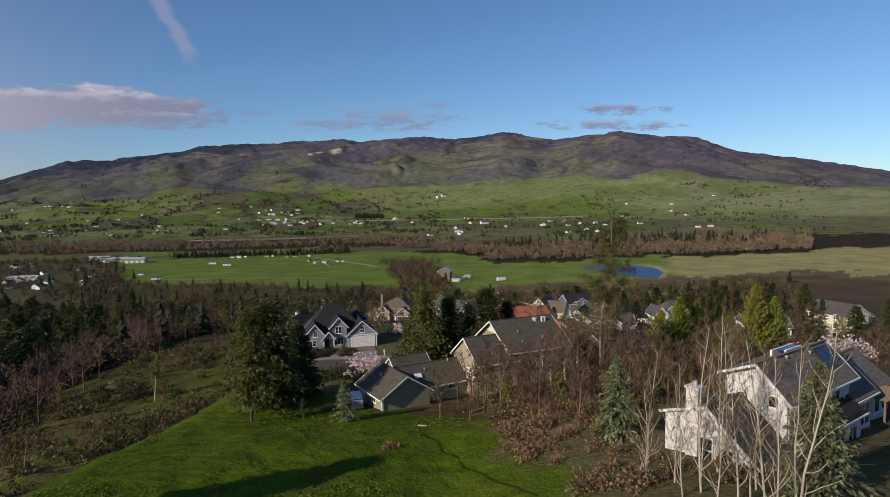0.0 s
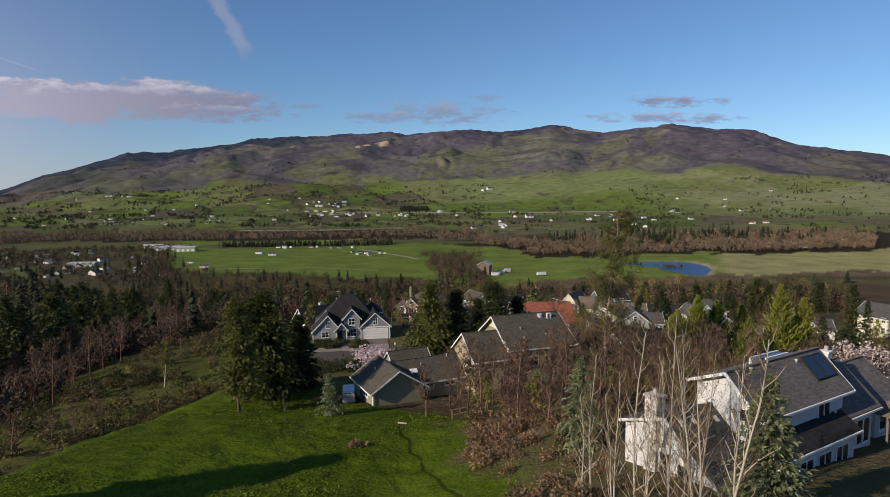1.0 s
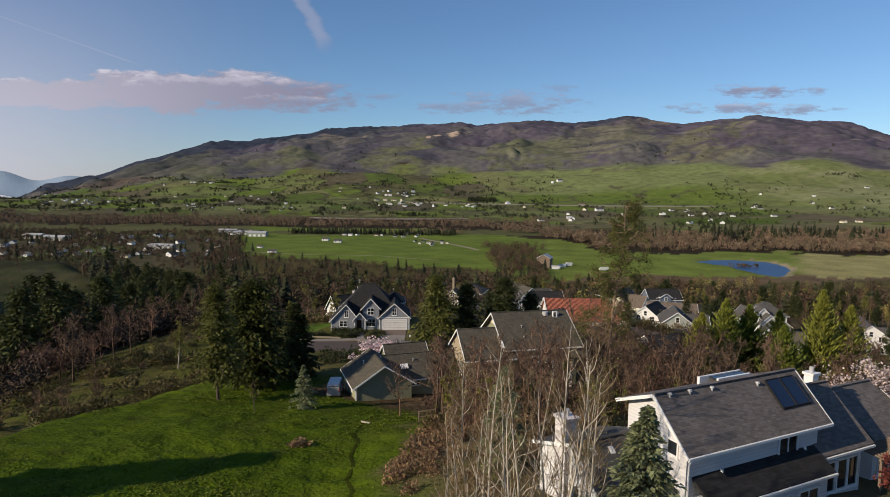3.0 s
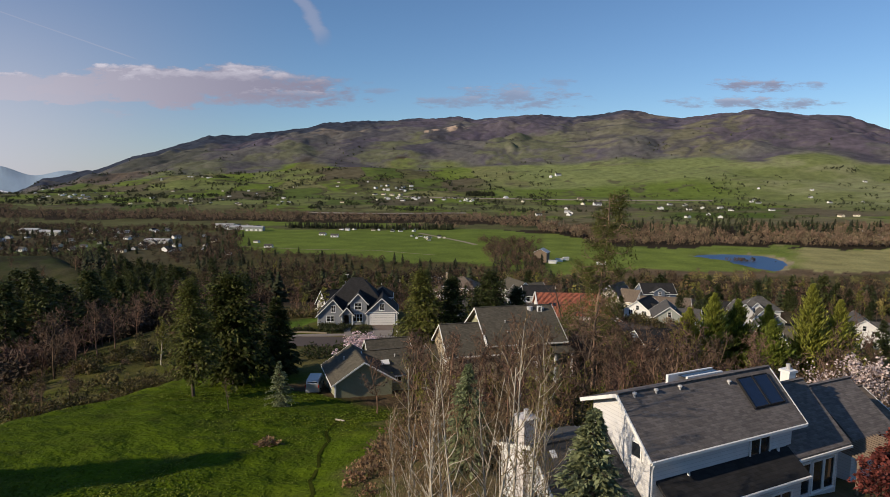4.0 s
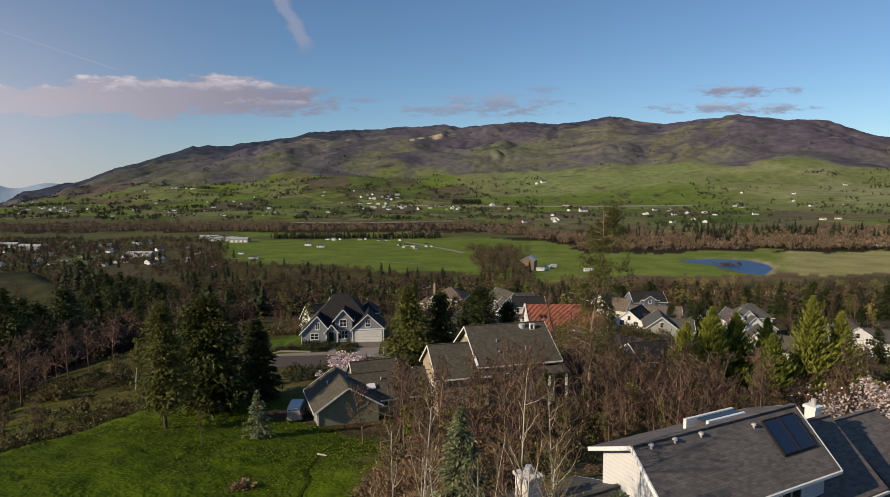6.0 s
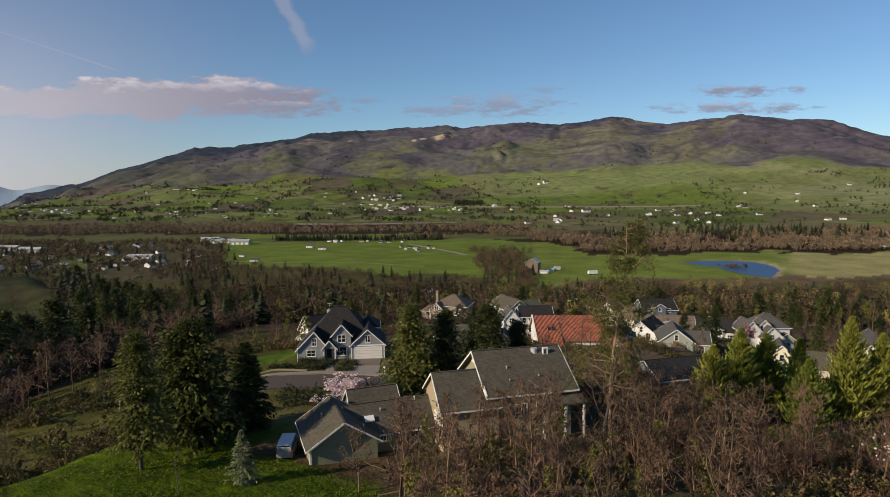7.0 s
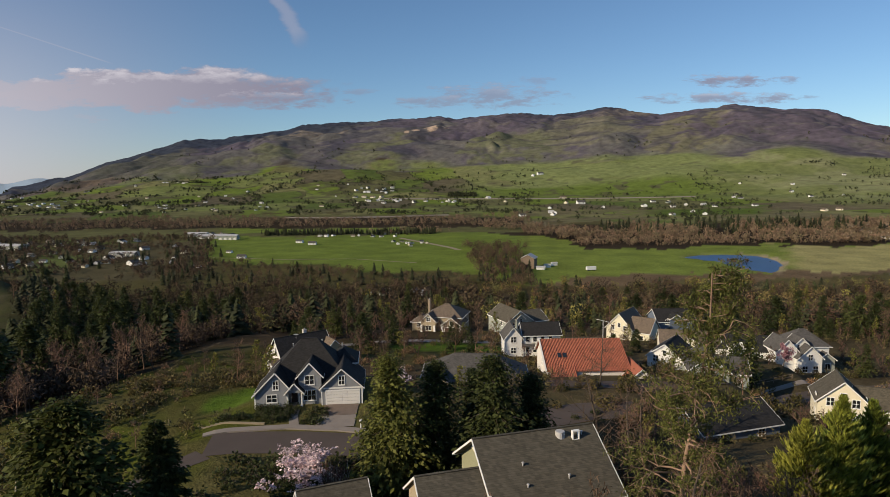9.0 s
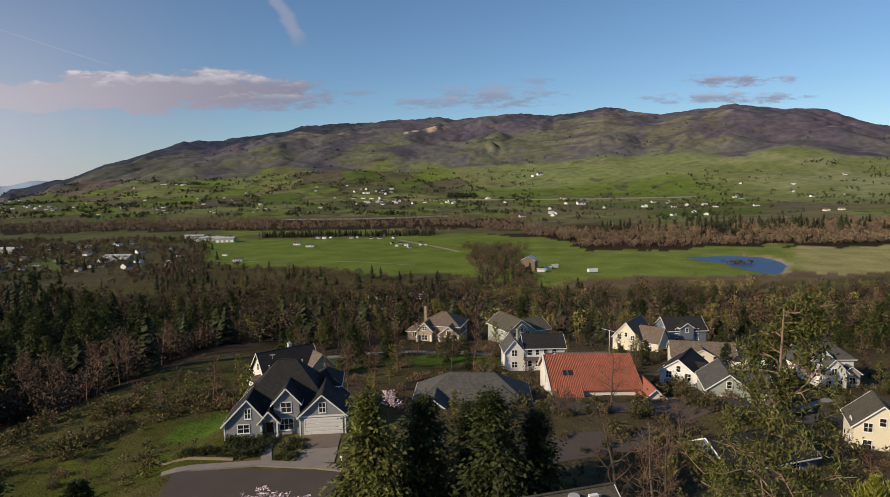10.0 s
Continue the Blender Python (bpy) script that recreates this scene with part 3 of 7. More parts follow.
    lay((0.110, 0.148, 0.030), hill * (1 - step(r + 130 * m2 - 0.35 * (u - 1000), 2780, 2960)) * (1 - step(u + 30 * m1, 1220, 1330)))
    lay((0.118, 0.145, 0.036), hill * step(m1, 0.0, 0.6) * 0.5)
    lay((0.165, 0.145, 0.085), hill * step(m1 + 0.6 * m2 + (r - 3050) / 800, 0.2, 1.0) * 0.55)
    lay((0.085, 0.078, 0.048), hill * step(m3 + 0.4 * m2, 0.75, 1.05) * 0.75)
    lay((0.15, 0.12, 0.085), hill * step(0.05 - np.abs(m1 + 0.3 * m2 - 0.1), 0, 0.04) * step(u, 1200, 1260) * 0.7)
    lay((0.218, 0.224, 0.112), hill * step(u + 60 * m1, 1180, 1420) * 0.75)
    lay((0.110, 0.135, 0.036), hill * step(u, 1200, 1300) * step(m2 - m1, 0.1, 0.7) * 0.6)
    # the range, its bluish purple cast painted in for the haze of distance
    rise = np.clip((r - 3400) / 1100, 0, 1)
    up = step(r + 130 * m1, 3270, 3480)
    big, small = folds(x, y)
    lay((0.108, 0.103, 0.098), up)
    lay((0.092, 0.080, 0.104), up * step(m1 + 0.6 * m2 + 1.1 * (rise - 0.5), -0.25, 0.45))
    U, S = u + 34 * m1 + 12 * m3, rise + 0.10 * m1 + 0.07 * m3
    tan, olive, hazed_dark, purple = (0.172, 0.145, 0.120), (0.124, 0.128, 0.074), (0.056, 0.055, 0.072), (0.100, 0.082, 0.106)
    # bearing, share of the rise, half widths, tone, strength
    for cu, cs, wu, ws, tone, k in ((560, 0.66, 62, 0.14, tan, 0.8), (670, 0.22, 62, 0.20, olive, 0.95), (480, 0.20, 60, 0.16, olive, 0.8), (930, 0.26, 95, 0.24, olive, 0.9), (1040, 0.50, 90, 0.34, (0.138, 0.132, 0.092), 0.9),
                                    (1088, 0.86, 46, 0.07, tan, 0.8), (1215, 0.34, 84, 0.36, (0.146, 0.138, 0.084), 0.85), (1420, 0.55, 190, 0.42, purple, 0.85), (1400, 0.78, 90, 0.10, hazed_dark, 0.75), (1290, 0.70, 70, 0.10, hazed_dark, 0.6),
                                    (618, 0.42, 34, 0.24, hazed_dark, 0.75), (742, 0.35, 30, 0.34, hazed_dark, 0.7), (860, 0.60, 80, 0.12, purple, 0.7), (1130, 0.62, 26, 0.28, hazed_dark, 0.5), (250, 0.30, 90, 0.3, (0.075, 0.078, 0.062), 0.8),
                                    (330, 0.12, 70, 0.14, olive, 0.7), (150, 0.10, 90, 0.16, (0.14, 0.105, 0.075), 0.8), (980, 0.88, 120, 0.08, hazed_dark, 0.55), (1650, 0.35, 90, 0.3, (0.13, 0.115, 0.085), 0.8)):
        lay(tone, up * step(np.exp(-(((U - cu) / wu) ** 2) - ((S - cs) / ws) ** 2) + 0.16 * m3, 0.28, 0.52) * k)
    lay((0.17, 0.155, 0.125), up * step(fractal(x / 90, y / 45, 3, 151), 0.55, 0.9) * 0.4)
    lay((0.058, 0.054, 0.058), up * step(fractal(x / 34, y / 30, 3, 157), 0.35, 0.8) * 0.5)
    # darker again along the creases of the lesser and the main spurs
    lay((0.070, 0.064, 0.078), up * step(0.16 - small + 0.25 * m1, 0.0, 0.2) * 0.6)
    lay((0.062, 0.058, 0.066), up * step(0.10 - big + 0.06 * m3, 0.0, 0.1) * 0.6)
    lay(FOREST_HAZED, up * step(0.35 * m1 + 0.25 * m3 + 2.2 * (rise - 0.62) + 0.4 * step(u, 420, 300), 0.0, 0.3) * step(u, 720, 560) * 0.92)
    lay(FOREST_HAZED, up * step(0.4 * m1 + 0.3 * m3 + 6.0 * (rise - 0.93), 0.0, 0.3) * step(u, 1250, 1100) * 0.7)
    for cu, cd, w in ((772, 4030.0, 1.0), (745, 4020.0, 0.55), (795, 4075.0, 0.6), (730, 3990.0, 0.4)):
        cx, cy = spot(cu, cd)
        lay((0.46, 0.34, 0.25), step(np.exp(-(((x - cx) / (48 * w)) ** 2 + ((y - cy) / (60 * w)) ** 2)) * (1 + 0.9 * fractal(x / 22, y / 22, 2, 161)), 0.45, 0.7) * 0.9)
    q = pond_shape(x, y)
    lay((0.30, 0.24, 0.16), step(1.16 + 0.12 * n2 - q, 0, 0.1) * (0.2 + 0.7 * step(x - spot(1296, 700)[0], -10, 25)))
    return col


def build_ground():
    fan = np.radians(np.concatenate([np.linspace(-42, 51, 660), np.linspace(54, 315, 44)]))
    ring = np.concatenate([[0.01], np.geomspace(3.0, 20.0, 24), np.arange(20.5, 92.0, 0.38), np.geomspace(92.5, 2400.0, 150), np.linspace(2412, 4560, 190), [4700, 4950]])
    a, r = np.meshgrid(fan, ring, indexing="ij")
    ahead = math.atan2(AHEAD0[0], AHEAD0[1])
    x, y = EYE0[0] + r * np.sin(a + ahead), EYE0[1] + r * np.cos(a + ahead)
    z = height(x, y)
    na, nr = x.shape
    i, j = np.meshgrid(np.arange(na), np.arange(nr - 1), indexing="ij")
    k = (i + 1) % na
    faces = np.stack([i * nr + j, i * nr + j + 1, k * nr + j + 1, k * nr + j], -1).reshape(-1, 4)
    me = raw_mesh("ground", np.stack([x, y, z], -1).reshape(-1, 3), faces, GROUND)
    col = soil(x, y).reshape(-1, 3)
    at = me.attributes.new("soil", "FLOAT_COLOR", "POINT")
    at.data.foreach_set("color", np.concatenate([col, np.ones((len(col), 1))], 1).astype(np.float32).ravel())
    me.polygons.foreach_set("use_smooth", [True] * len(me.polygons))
    tagged(new("ground", me), "grassy hill, wooded slopes, green valley fields and scrubby brown mountains tinted with painted haze", "ground", kind="structure")


build_ground()


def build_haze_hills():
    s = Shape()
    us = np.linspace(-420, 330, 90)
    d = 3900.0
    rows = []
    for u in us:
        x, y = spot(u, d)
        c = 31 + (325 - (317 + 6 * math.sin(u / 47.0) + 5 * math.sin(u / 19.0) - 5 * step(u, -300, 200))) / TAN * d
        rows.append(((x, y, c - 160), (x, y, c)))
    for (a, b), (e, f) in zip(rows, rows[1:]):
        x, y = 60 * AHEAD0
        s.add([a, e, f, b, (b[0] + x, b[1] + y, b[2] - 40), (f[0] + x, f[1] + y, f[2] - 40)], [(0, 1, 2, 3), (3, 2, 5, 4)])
    # the haze of distance is put into this pale blue base colour
    ob = part("backdrop", s, material("far_hills_haze_blue", (0.24, 0.32, 0.43), rough=1.0, vary=0.1, scale=0.004, fine=0.03, bump=0), None, smooth=True)
    tagged(ob, "mountains painted in pale haze blue beyond the valley's end", "mountains", kind="structure")


build_haze_hills()


def draped(name, pts, widths, mat, lift, label, category, close=False, kind="structure", thick=0.0, grain=4.0):
    """A strip that lies on the ground along pts, with widths to its left and right."""
    line = [Vector((*p, 0)) for p in pts]
    dense = []
    for a, b in zip(line, line[1:]):
        n = max(1, int((b - a).length / grain))
        dense += [a.lerp(b, k / n) for k in range(n)]
    dense.append(line[-1])
    v, f = [], []
    for k, p in enumerate(dense):
        t = (dense[min(k + 1, len(dense) - 1)] - dense[max(k - 1, 0)]).normalized()
        side = Vector((-t.y, t.x, 0))
        for w in np.linspace(widths[0], -widths[1], 5):
            q = p + side * w
            v.append((q.x, q.y, ground_z(q.x, q.y) + lift))
    for k in range(len(dense) - 1):
        for m in range(4):
            f.append((k * 5 + m, k * 5 + m + 1, k * 5 + m + 6, k * 5 + m + 5))
    s = Shape().add(v, f)
    if thick:
        n = len(v)
        low = [(x, y, z - thick) for x, y, z in v]
        rim = [k * 5 for k in range(len(dense))], [k * 5 + 4 for k in range(len(dense))]
        s.add(v + low, [(a, b, b + n, a + n) for a, b in zip(rim[0], rim[0][1:])] + [(b, a, a + n, b + n) for a, b in zip(rim[1], rim[1][1:])])
    return tagged(part(name, s, mat, None), label, category, kind=kind)


def build_roads():
    # cul-de-sac below the grey house, its kerb, drive and path
    draped("street", [(-30.5, 113.0), (-26, 114.3), (-18, 115.2), (-8, 115.2), (0, 112), (8, 108)], (3.6, 3.6), ASPHALT, 0.06, "worn grey-brown asphalt cul-de-sac", "street", grain=1.5)
    draped("street", [(-33.5, 96), (-33, 104), (-29.5, 110)], (1.8, 1.8), ASPHALT, 0.05, "narrow asphalt lane off the cul-de-sac", "lane", grain=1.5)
    draped("pavement", [(-33, 116.2), (-30, 117.8), (-22, 120.0), (-14, 120.1), (-7.5, 119.4), (2, 116)], (0.75, 0.75), CONCRETE, 0.20, "pale concrete pavement and kerb along the street", "pavement", thick=0.2, grain=1.5)
    draped("driveway", [(-15.72, 125.0), (-15.3, 123.0), (-14.9, 120.8)], (2.7, 3.0), CONCRETE, 0.11, "pale concrete driveway apron at the kerb", "driveway", thick=0.12, grain=1.0)
    draped("driveway", [(-16.5, 129.4), (-16.1, 127.0), (-15.75, 125.1)], (2.7, 2.7), DRIVE, 0.10, "brown paved driveway before the garage", "driveway", thick=0.12, grain=1.0)
    draped("garden_path", [(-23.4, 127.4), (-22.6, 124), (-21.2, 120.8)], (0.7, 0.7), CONCRETE, 0.09, "straight concrete garden path to the porch", "path", thick=0.1, grain=1.0)
    draped("street", [(34, 150), (44, 156), (60, 163), (80, 172), (110, 184)], (3.4, 3.4), ASPHALT, 0.08, "asphalt residential street between houses", "street", grain=2)
    draped("pavement", [(36, 158), (46, 161), (58, 168), (76, 178)], (0.7, 0.7), CONCRETE, 0.16, "concrete pavement along the residential street", "pavement", thick=0.2, grain=2)
    draped("street", [(8, 121), (14, 127), (22, 131), (32, 133), (42, 139)], (3.6, 3.6), ASPHALT, 0.07, "brown-grey asphalt lane before the red-tiled house", "street", grain=2)
    draped("street", [(14, 150), (24, 148), (34, 150)], (3.2, 3.2), ASPHALT, 0.08, "asphalt turning place before the red-tiled house", "street", grain=2)
    draped("street", [(-45, 214), (-20, 216), (10, 214), (30, 206)], (2.6, 2.6), CONCRETE, 0.08, "pale paved lane past the brown house", "lane", grain=3)
    draped("highway", [spot(u, d) for u, d in ((690, 2440), (850, 2380), (1000, 2330), (1230, 2260))], (10, 10), CONCRETE, 2.0, "pale highway along the foot of the hill", "highway", grain=40, thick=3)
    draped("road", [spot(u, d) for u, d in ((520, 1560), (600, 1540), (720, 1560), (800, 1590))], (6, 6), CONCRETE, 2.5, "pale road along the river woods", "road", grain=40, thick=3)
    draped("track", [spot(u, d) for u, d in ((716, 1010), (760, 930), (800, 860), (818, 820))], (4, 4), material("dirt_track", (0.27, 0.22, 0.15), vary=0.2, scale=0.05, fine=0.5), 0.4, "pale dirt track across the green field", "track", grain=20)
    draped("track", [spot(u, d) for u, d in ((400, 770), (520, 745), (640, 742), (745, 700))], (1.3, 1.3), bpy.data.materials["dirt_track"], 0.4, "faint pale path across the green field", "track", grain=20)
    draped("footpath", [(5.0, 33), (4.1, 36), (3.1, 38.5), (2.5, 41.7), (1.1, 44.6), (0.6, 47.7), (-0.7, 51), (-1.0, 54.2), (-2.3, 57), (-2.7, 59.7), (-3.3, 63), (-2.7, 66.7)], (0.14, 0.12), material("trodden_grass", (0.040, 0.048, 0.008), rough=1.0, vary=0.3, spec=0.0), 0.04, "narrow trodden path through the meadow grass", "path", grain=1.0)
    s = Shape()
    px, py = spot(1296, 700.0)
    ring = []
    for k in range(96):
        a = k / 96 * math.tau
        lo, hi = 5.0, 200.0
        for _ in range(24):
            mid = (lo + hi) / 2
            q = float(pond_shape(np.array([px + mid * math.cos(a)]), np.array([py + mid * math.sin(a)]))[0])
            lo, hi = (mid, hi) if q < 1.0 else (lo, mid)
        ring.append((px + lo * math.cos(a), py + lo * math.sin(a), VALLEY - 0.45))
    s.slab(ring, 0.3)
    tagged(part("water", s, WATER, None), "still blue farm pond in the green field", "pond", kind="structure")


build_roads()

# ---- houses ----
FACE = {"front": 0, "left": -90, "right": 90, "back": 180}


def gable(parent, x0, x1, y0, y1, z0, ze, rise, axis, wall, roof, over=0.45, rake=0.35, mid=None, back=None, fascia=True, thick=0.16, cap=True):
    """Walls with a pitched roof. axis: along which the ridge runs; mid: where it runs; back: the far eave's height, if it differs."""
    swap = axis == "y"
    a0, a1, b0, b1 = (y0, y1, x0, x1) if swap else (x0, x1, y0, y1)
    mid = (b0 + b1) / 2 if mid is None else mid
    back = ze if back is None else back
    zr = ze + rise
    P = (lambda a, b, z: (b, a, z)) if swap else (lambda a, b, z: (a, b, z))
    w = Shape()
    prof = [(b0, z0), (b1, z0), (b1, back), (mid, zr), (b0, ze)]
    n = len(prof)
    w.add([P(a0, b, z) for b, z in prof] + [P(a1, b, z) for b, z in prof], [tuple(range(n)), tuple(range(2 * n - 1, n - 1, -1))] + [(i, n + i, n + (i + 1) % n, (i + 1) % n) for i in range(n)])
    wall_ob = part("wall", w, wall, parent)
    s0, s1 = (zr - ze) / (mid - b0), (zr - back) / (b1 - mid)
    e0, e1 = (b0 - over, ze - s0 * over), (b1 + over, back - s1 * over)
    g0, g1, lift = a0 - rake, a1 + rake, 0.17
    part("roof_slope", Shape().slab([P(g0, e0[0], e0[1] + lift), P(g1, e0[0], e0[1] + lift), P(g1, mid, zr + lift), P(g0, mid, zr + lift)], thick), roof, parent)
    part("roof_slope", Shape().slab([P(g0, mid, zr + lift), P(g1, mid, zr + lift), P(g1, e1[0], e1[1] + lift), P(g0, e1[0], e1[1] + lift)], thick), roof, parent)
    if cap:
        part("ridge_cap", Shape().bar(P(g0, mid, zr + lift + 0.02), P(g1, mid, zr + lift + 0.02), 0.24, 0.06), roof, parent)
    if fascia:
        for b, z in (e0, e1):
            part("fascia_board", Shape().bar(P(g0, b, z + 0.05), P(g1, b, z + 0.05), 0.06, 0.2), TRIM, parent)
        for g in (g0, g1):
            q = -0.02 if g == g0 else 0.02
            for b, z in (e0, e1):
                part("barge_board", Shape().bar(P(g + q, b, z + 0.06), P(g + q, mid, zr + 0.08), 0.07, 0.18), TRIM, parent)
    return wall_ob


def hip(parent, x0, x1, y0, y1, z0, ze, rise, wall, roof, over=0.5):
    if wall:
        part("wall", Shape().box(x0, x1, y0, y1, z0, ze), wall, parent)
    w, l = x1 - x0, y1 - y0
    k = min(w, l) / 2
    p = rise / k
    ze = ze - p * over + 0.12
    x0, x1, y0, y1, k = x0 - over, x1 + over, y0 - over, y1 + over, k + over
    rise = p * k
    if w >= l:
        A, B = (x0 + k, (y0 + y1) / 2, ze + rise), (x1 - k, (y0 + y1) / 2, ze + rise)
        quads = [((x0, y0, ze), (x1, y0, ze), B, A), ((x1, y1, ze), (x0, y1, ze), A, B), ((x0, y1, ze), (x0, y0, ze), A), ((x1, y0, ze), (x1, y1, ze), B)]
    else:
        A, B = ((x0 + x1) / 2, y0 + k, ze + rise), ((x0 + x1) / 2, y1 - k, ze + rise)
        quads = [((x0, y0, ze), (x1, y0, ze), A), ((x1, y1, ze), (x0, y1, ze), B), ((x0, y1, ze), (x0, y0, ze), A, B), ((x1, y0, ze), (x1, y1, ze), B, A)]
    for q in quads:
        part("roof_slope", Shape().slab(q, 0.14), roof, parent)
    if (Vector(A) - Vector(B)).length > 0.1:
        part("ridge_cap", Shape().bar(A, B, 0.25, 0.06), roof, parent)
    for a, b in (((x0, y0), (x1, y0)), ((x1, y0), (x1, y1)), ((x1, y1), (x0, y1)), ((x0, y1), (x0, y0))):
        part("gutter", Shape().bar((*a, ze - 0.06), (*b, ze - 0.06), 0.07, 0.18), TRIM, parent, "white eaves gutter")


def placed(ob, x, y, z, face):
    ob.matrix_local = pose(x, y, z, 0, 0, FACE[face] if isinstance(face, str) else face)
    return ob


def window(parent, x, y, z, w, h, face="front", bars=(1, 1), trim=0.11, mat=None):
    """A window whose foot's middle is at x, y, z on a wall that faces that way."""
    fr = Shape().ring(-w / 2 - trim, w / 2 + trim, -trim, h + trim, trim, -0.07, 0.04)
    ob = placed(part("window", fr, mat or TRIM, parent, "white framed window"), x, y, z, face)
    for k in range(1, bars[0] + 1):
        c = -w / 2 + w * k / (bars[0] + 1)
        part("mullion", Shape().box(c - 0.035, c + 0.035, -0.055, 0.03, 0, h), mat or TRIM, ob)
    for k in range(1, bars[1] + 1):
        c = h * k / (bars[1] + 1)
        part("glazing_bar", Shape().box(-w / 2, w / 2, -0.05, 0.028, c - 0.03, c + 0.03), mat or TRIM, ob)
    part("sill", Shape().box(-w / 2 - trim - 0.05, w / 2 + trim + 0.05, -0.11, 0.02, -trim - 0.06, -trim), mat or TRIM, ob)
    part("pane", Shape().box(-w / 2, w / 2, -0.02, 0.01, 0, h), GLASS, ob)
    return ob


def garage_door(parent, x, y, z, w, h, face="front", mat=None):
    s = Shape()
    n = 4
    for k in range(n):
        s.box(-w / 2, w / 2, -0.05, 0.05, h * k / n + 0.015, h * (k + 1) / n - 0.015)
        for c in range(6):
            cx = -w / 2 + w * (c + 0.5) / 6
            s.box(cx - w / 15, cx + w / 15, -0.075, -0.04, h * k / n + 0.1, h * (k + 1) / n - 0.1)
    ob = placed(part("garage_door", s, mat or GARAGE, parent, "white panelled double garage door"), x, y, z, face)
    t = Shape().box(-w / 2 - 0.18, -w / 2, -0.09, 0.02, 0, h + 0.2).box(w / 2, w / 2 + 0.18, -0.09, 0.02, 0, h + 0.2).box(-w / 2, w / 2, -0.09, 0.02, h, h + 0.2)
    part("door_trim", t, TRIM, ob)
    return ob


def door(parent, x, y, z, face="front", mat=None, w=1.0, h=2.1):
    s = Shape().box(-w / 2, w / 2, -0.05, 0.03, 0, h).box(-w / 2 + 0.14, w / 2 - 0.14, -0.07, -0.03, 0.2, 0.9).box(-w / 2 + 0.14, w / 2 - 0.14, -0.07, -0.03, 1.1, h - 0.2)
    ob = placed(part("door", s, mat or DOOR, parent), x, y, z, face)
    part("door_frame", Shape().ring(-w / 2 - 0.1, w / 2 + 0.1, -0.1, h + 0.1, 0.1, -0.09, 0.02), TRIM, ob)
    part("handle", Shape().tube((w / 2 - 0.12, -0.12, 1.0), (w / 2 - 0.12, -0.04, 1.0), 0.03, 0.03, 8), METAL, ob)
    return ob


def chimney(parent, x, y, z0, z1, w=0.8, l=0.8, mat=None):
    s = Shape().box(x - w / 2, x + w / 2, y - l / 2, y + l / 2, z0, z1 - 0.15).box(x - w / 2 - 0.08, x + w / 2 + 0.08, y - l / 2 - 0.08, y + l / 2 + 0.08, z1 - 0.15, z1)
    c = part("chimney", s, mat or BRICK, parent, "tall chimney stack")
    part("flue", Shape().tube((x, y, z1), (x, y, z1 + 0.35), 0.14, 0.14), METAL, c)
    return c


def vents(parent, spots):
    for x, y, z in spots:
        part("roof_vent", Shape().tube((x, y, z - 0.1), (x, y, z + 0.28), 0.06, 0.06, 8).tube((x, y, z + 0.28), (x, y, z + 0.36), 0.13, 0.1, 8), METAL, parent)


def base_at(x, y, yaw, z=None):
    return pose(x, y, ground_z(x, y) if z is None else z, 0, 0, yaw)


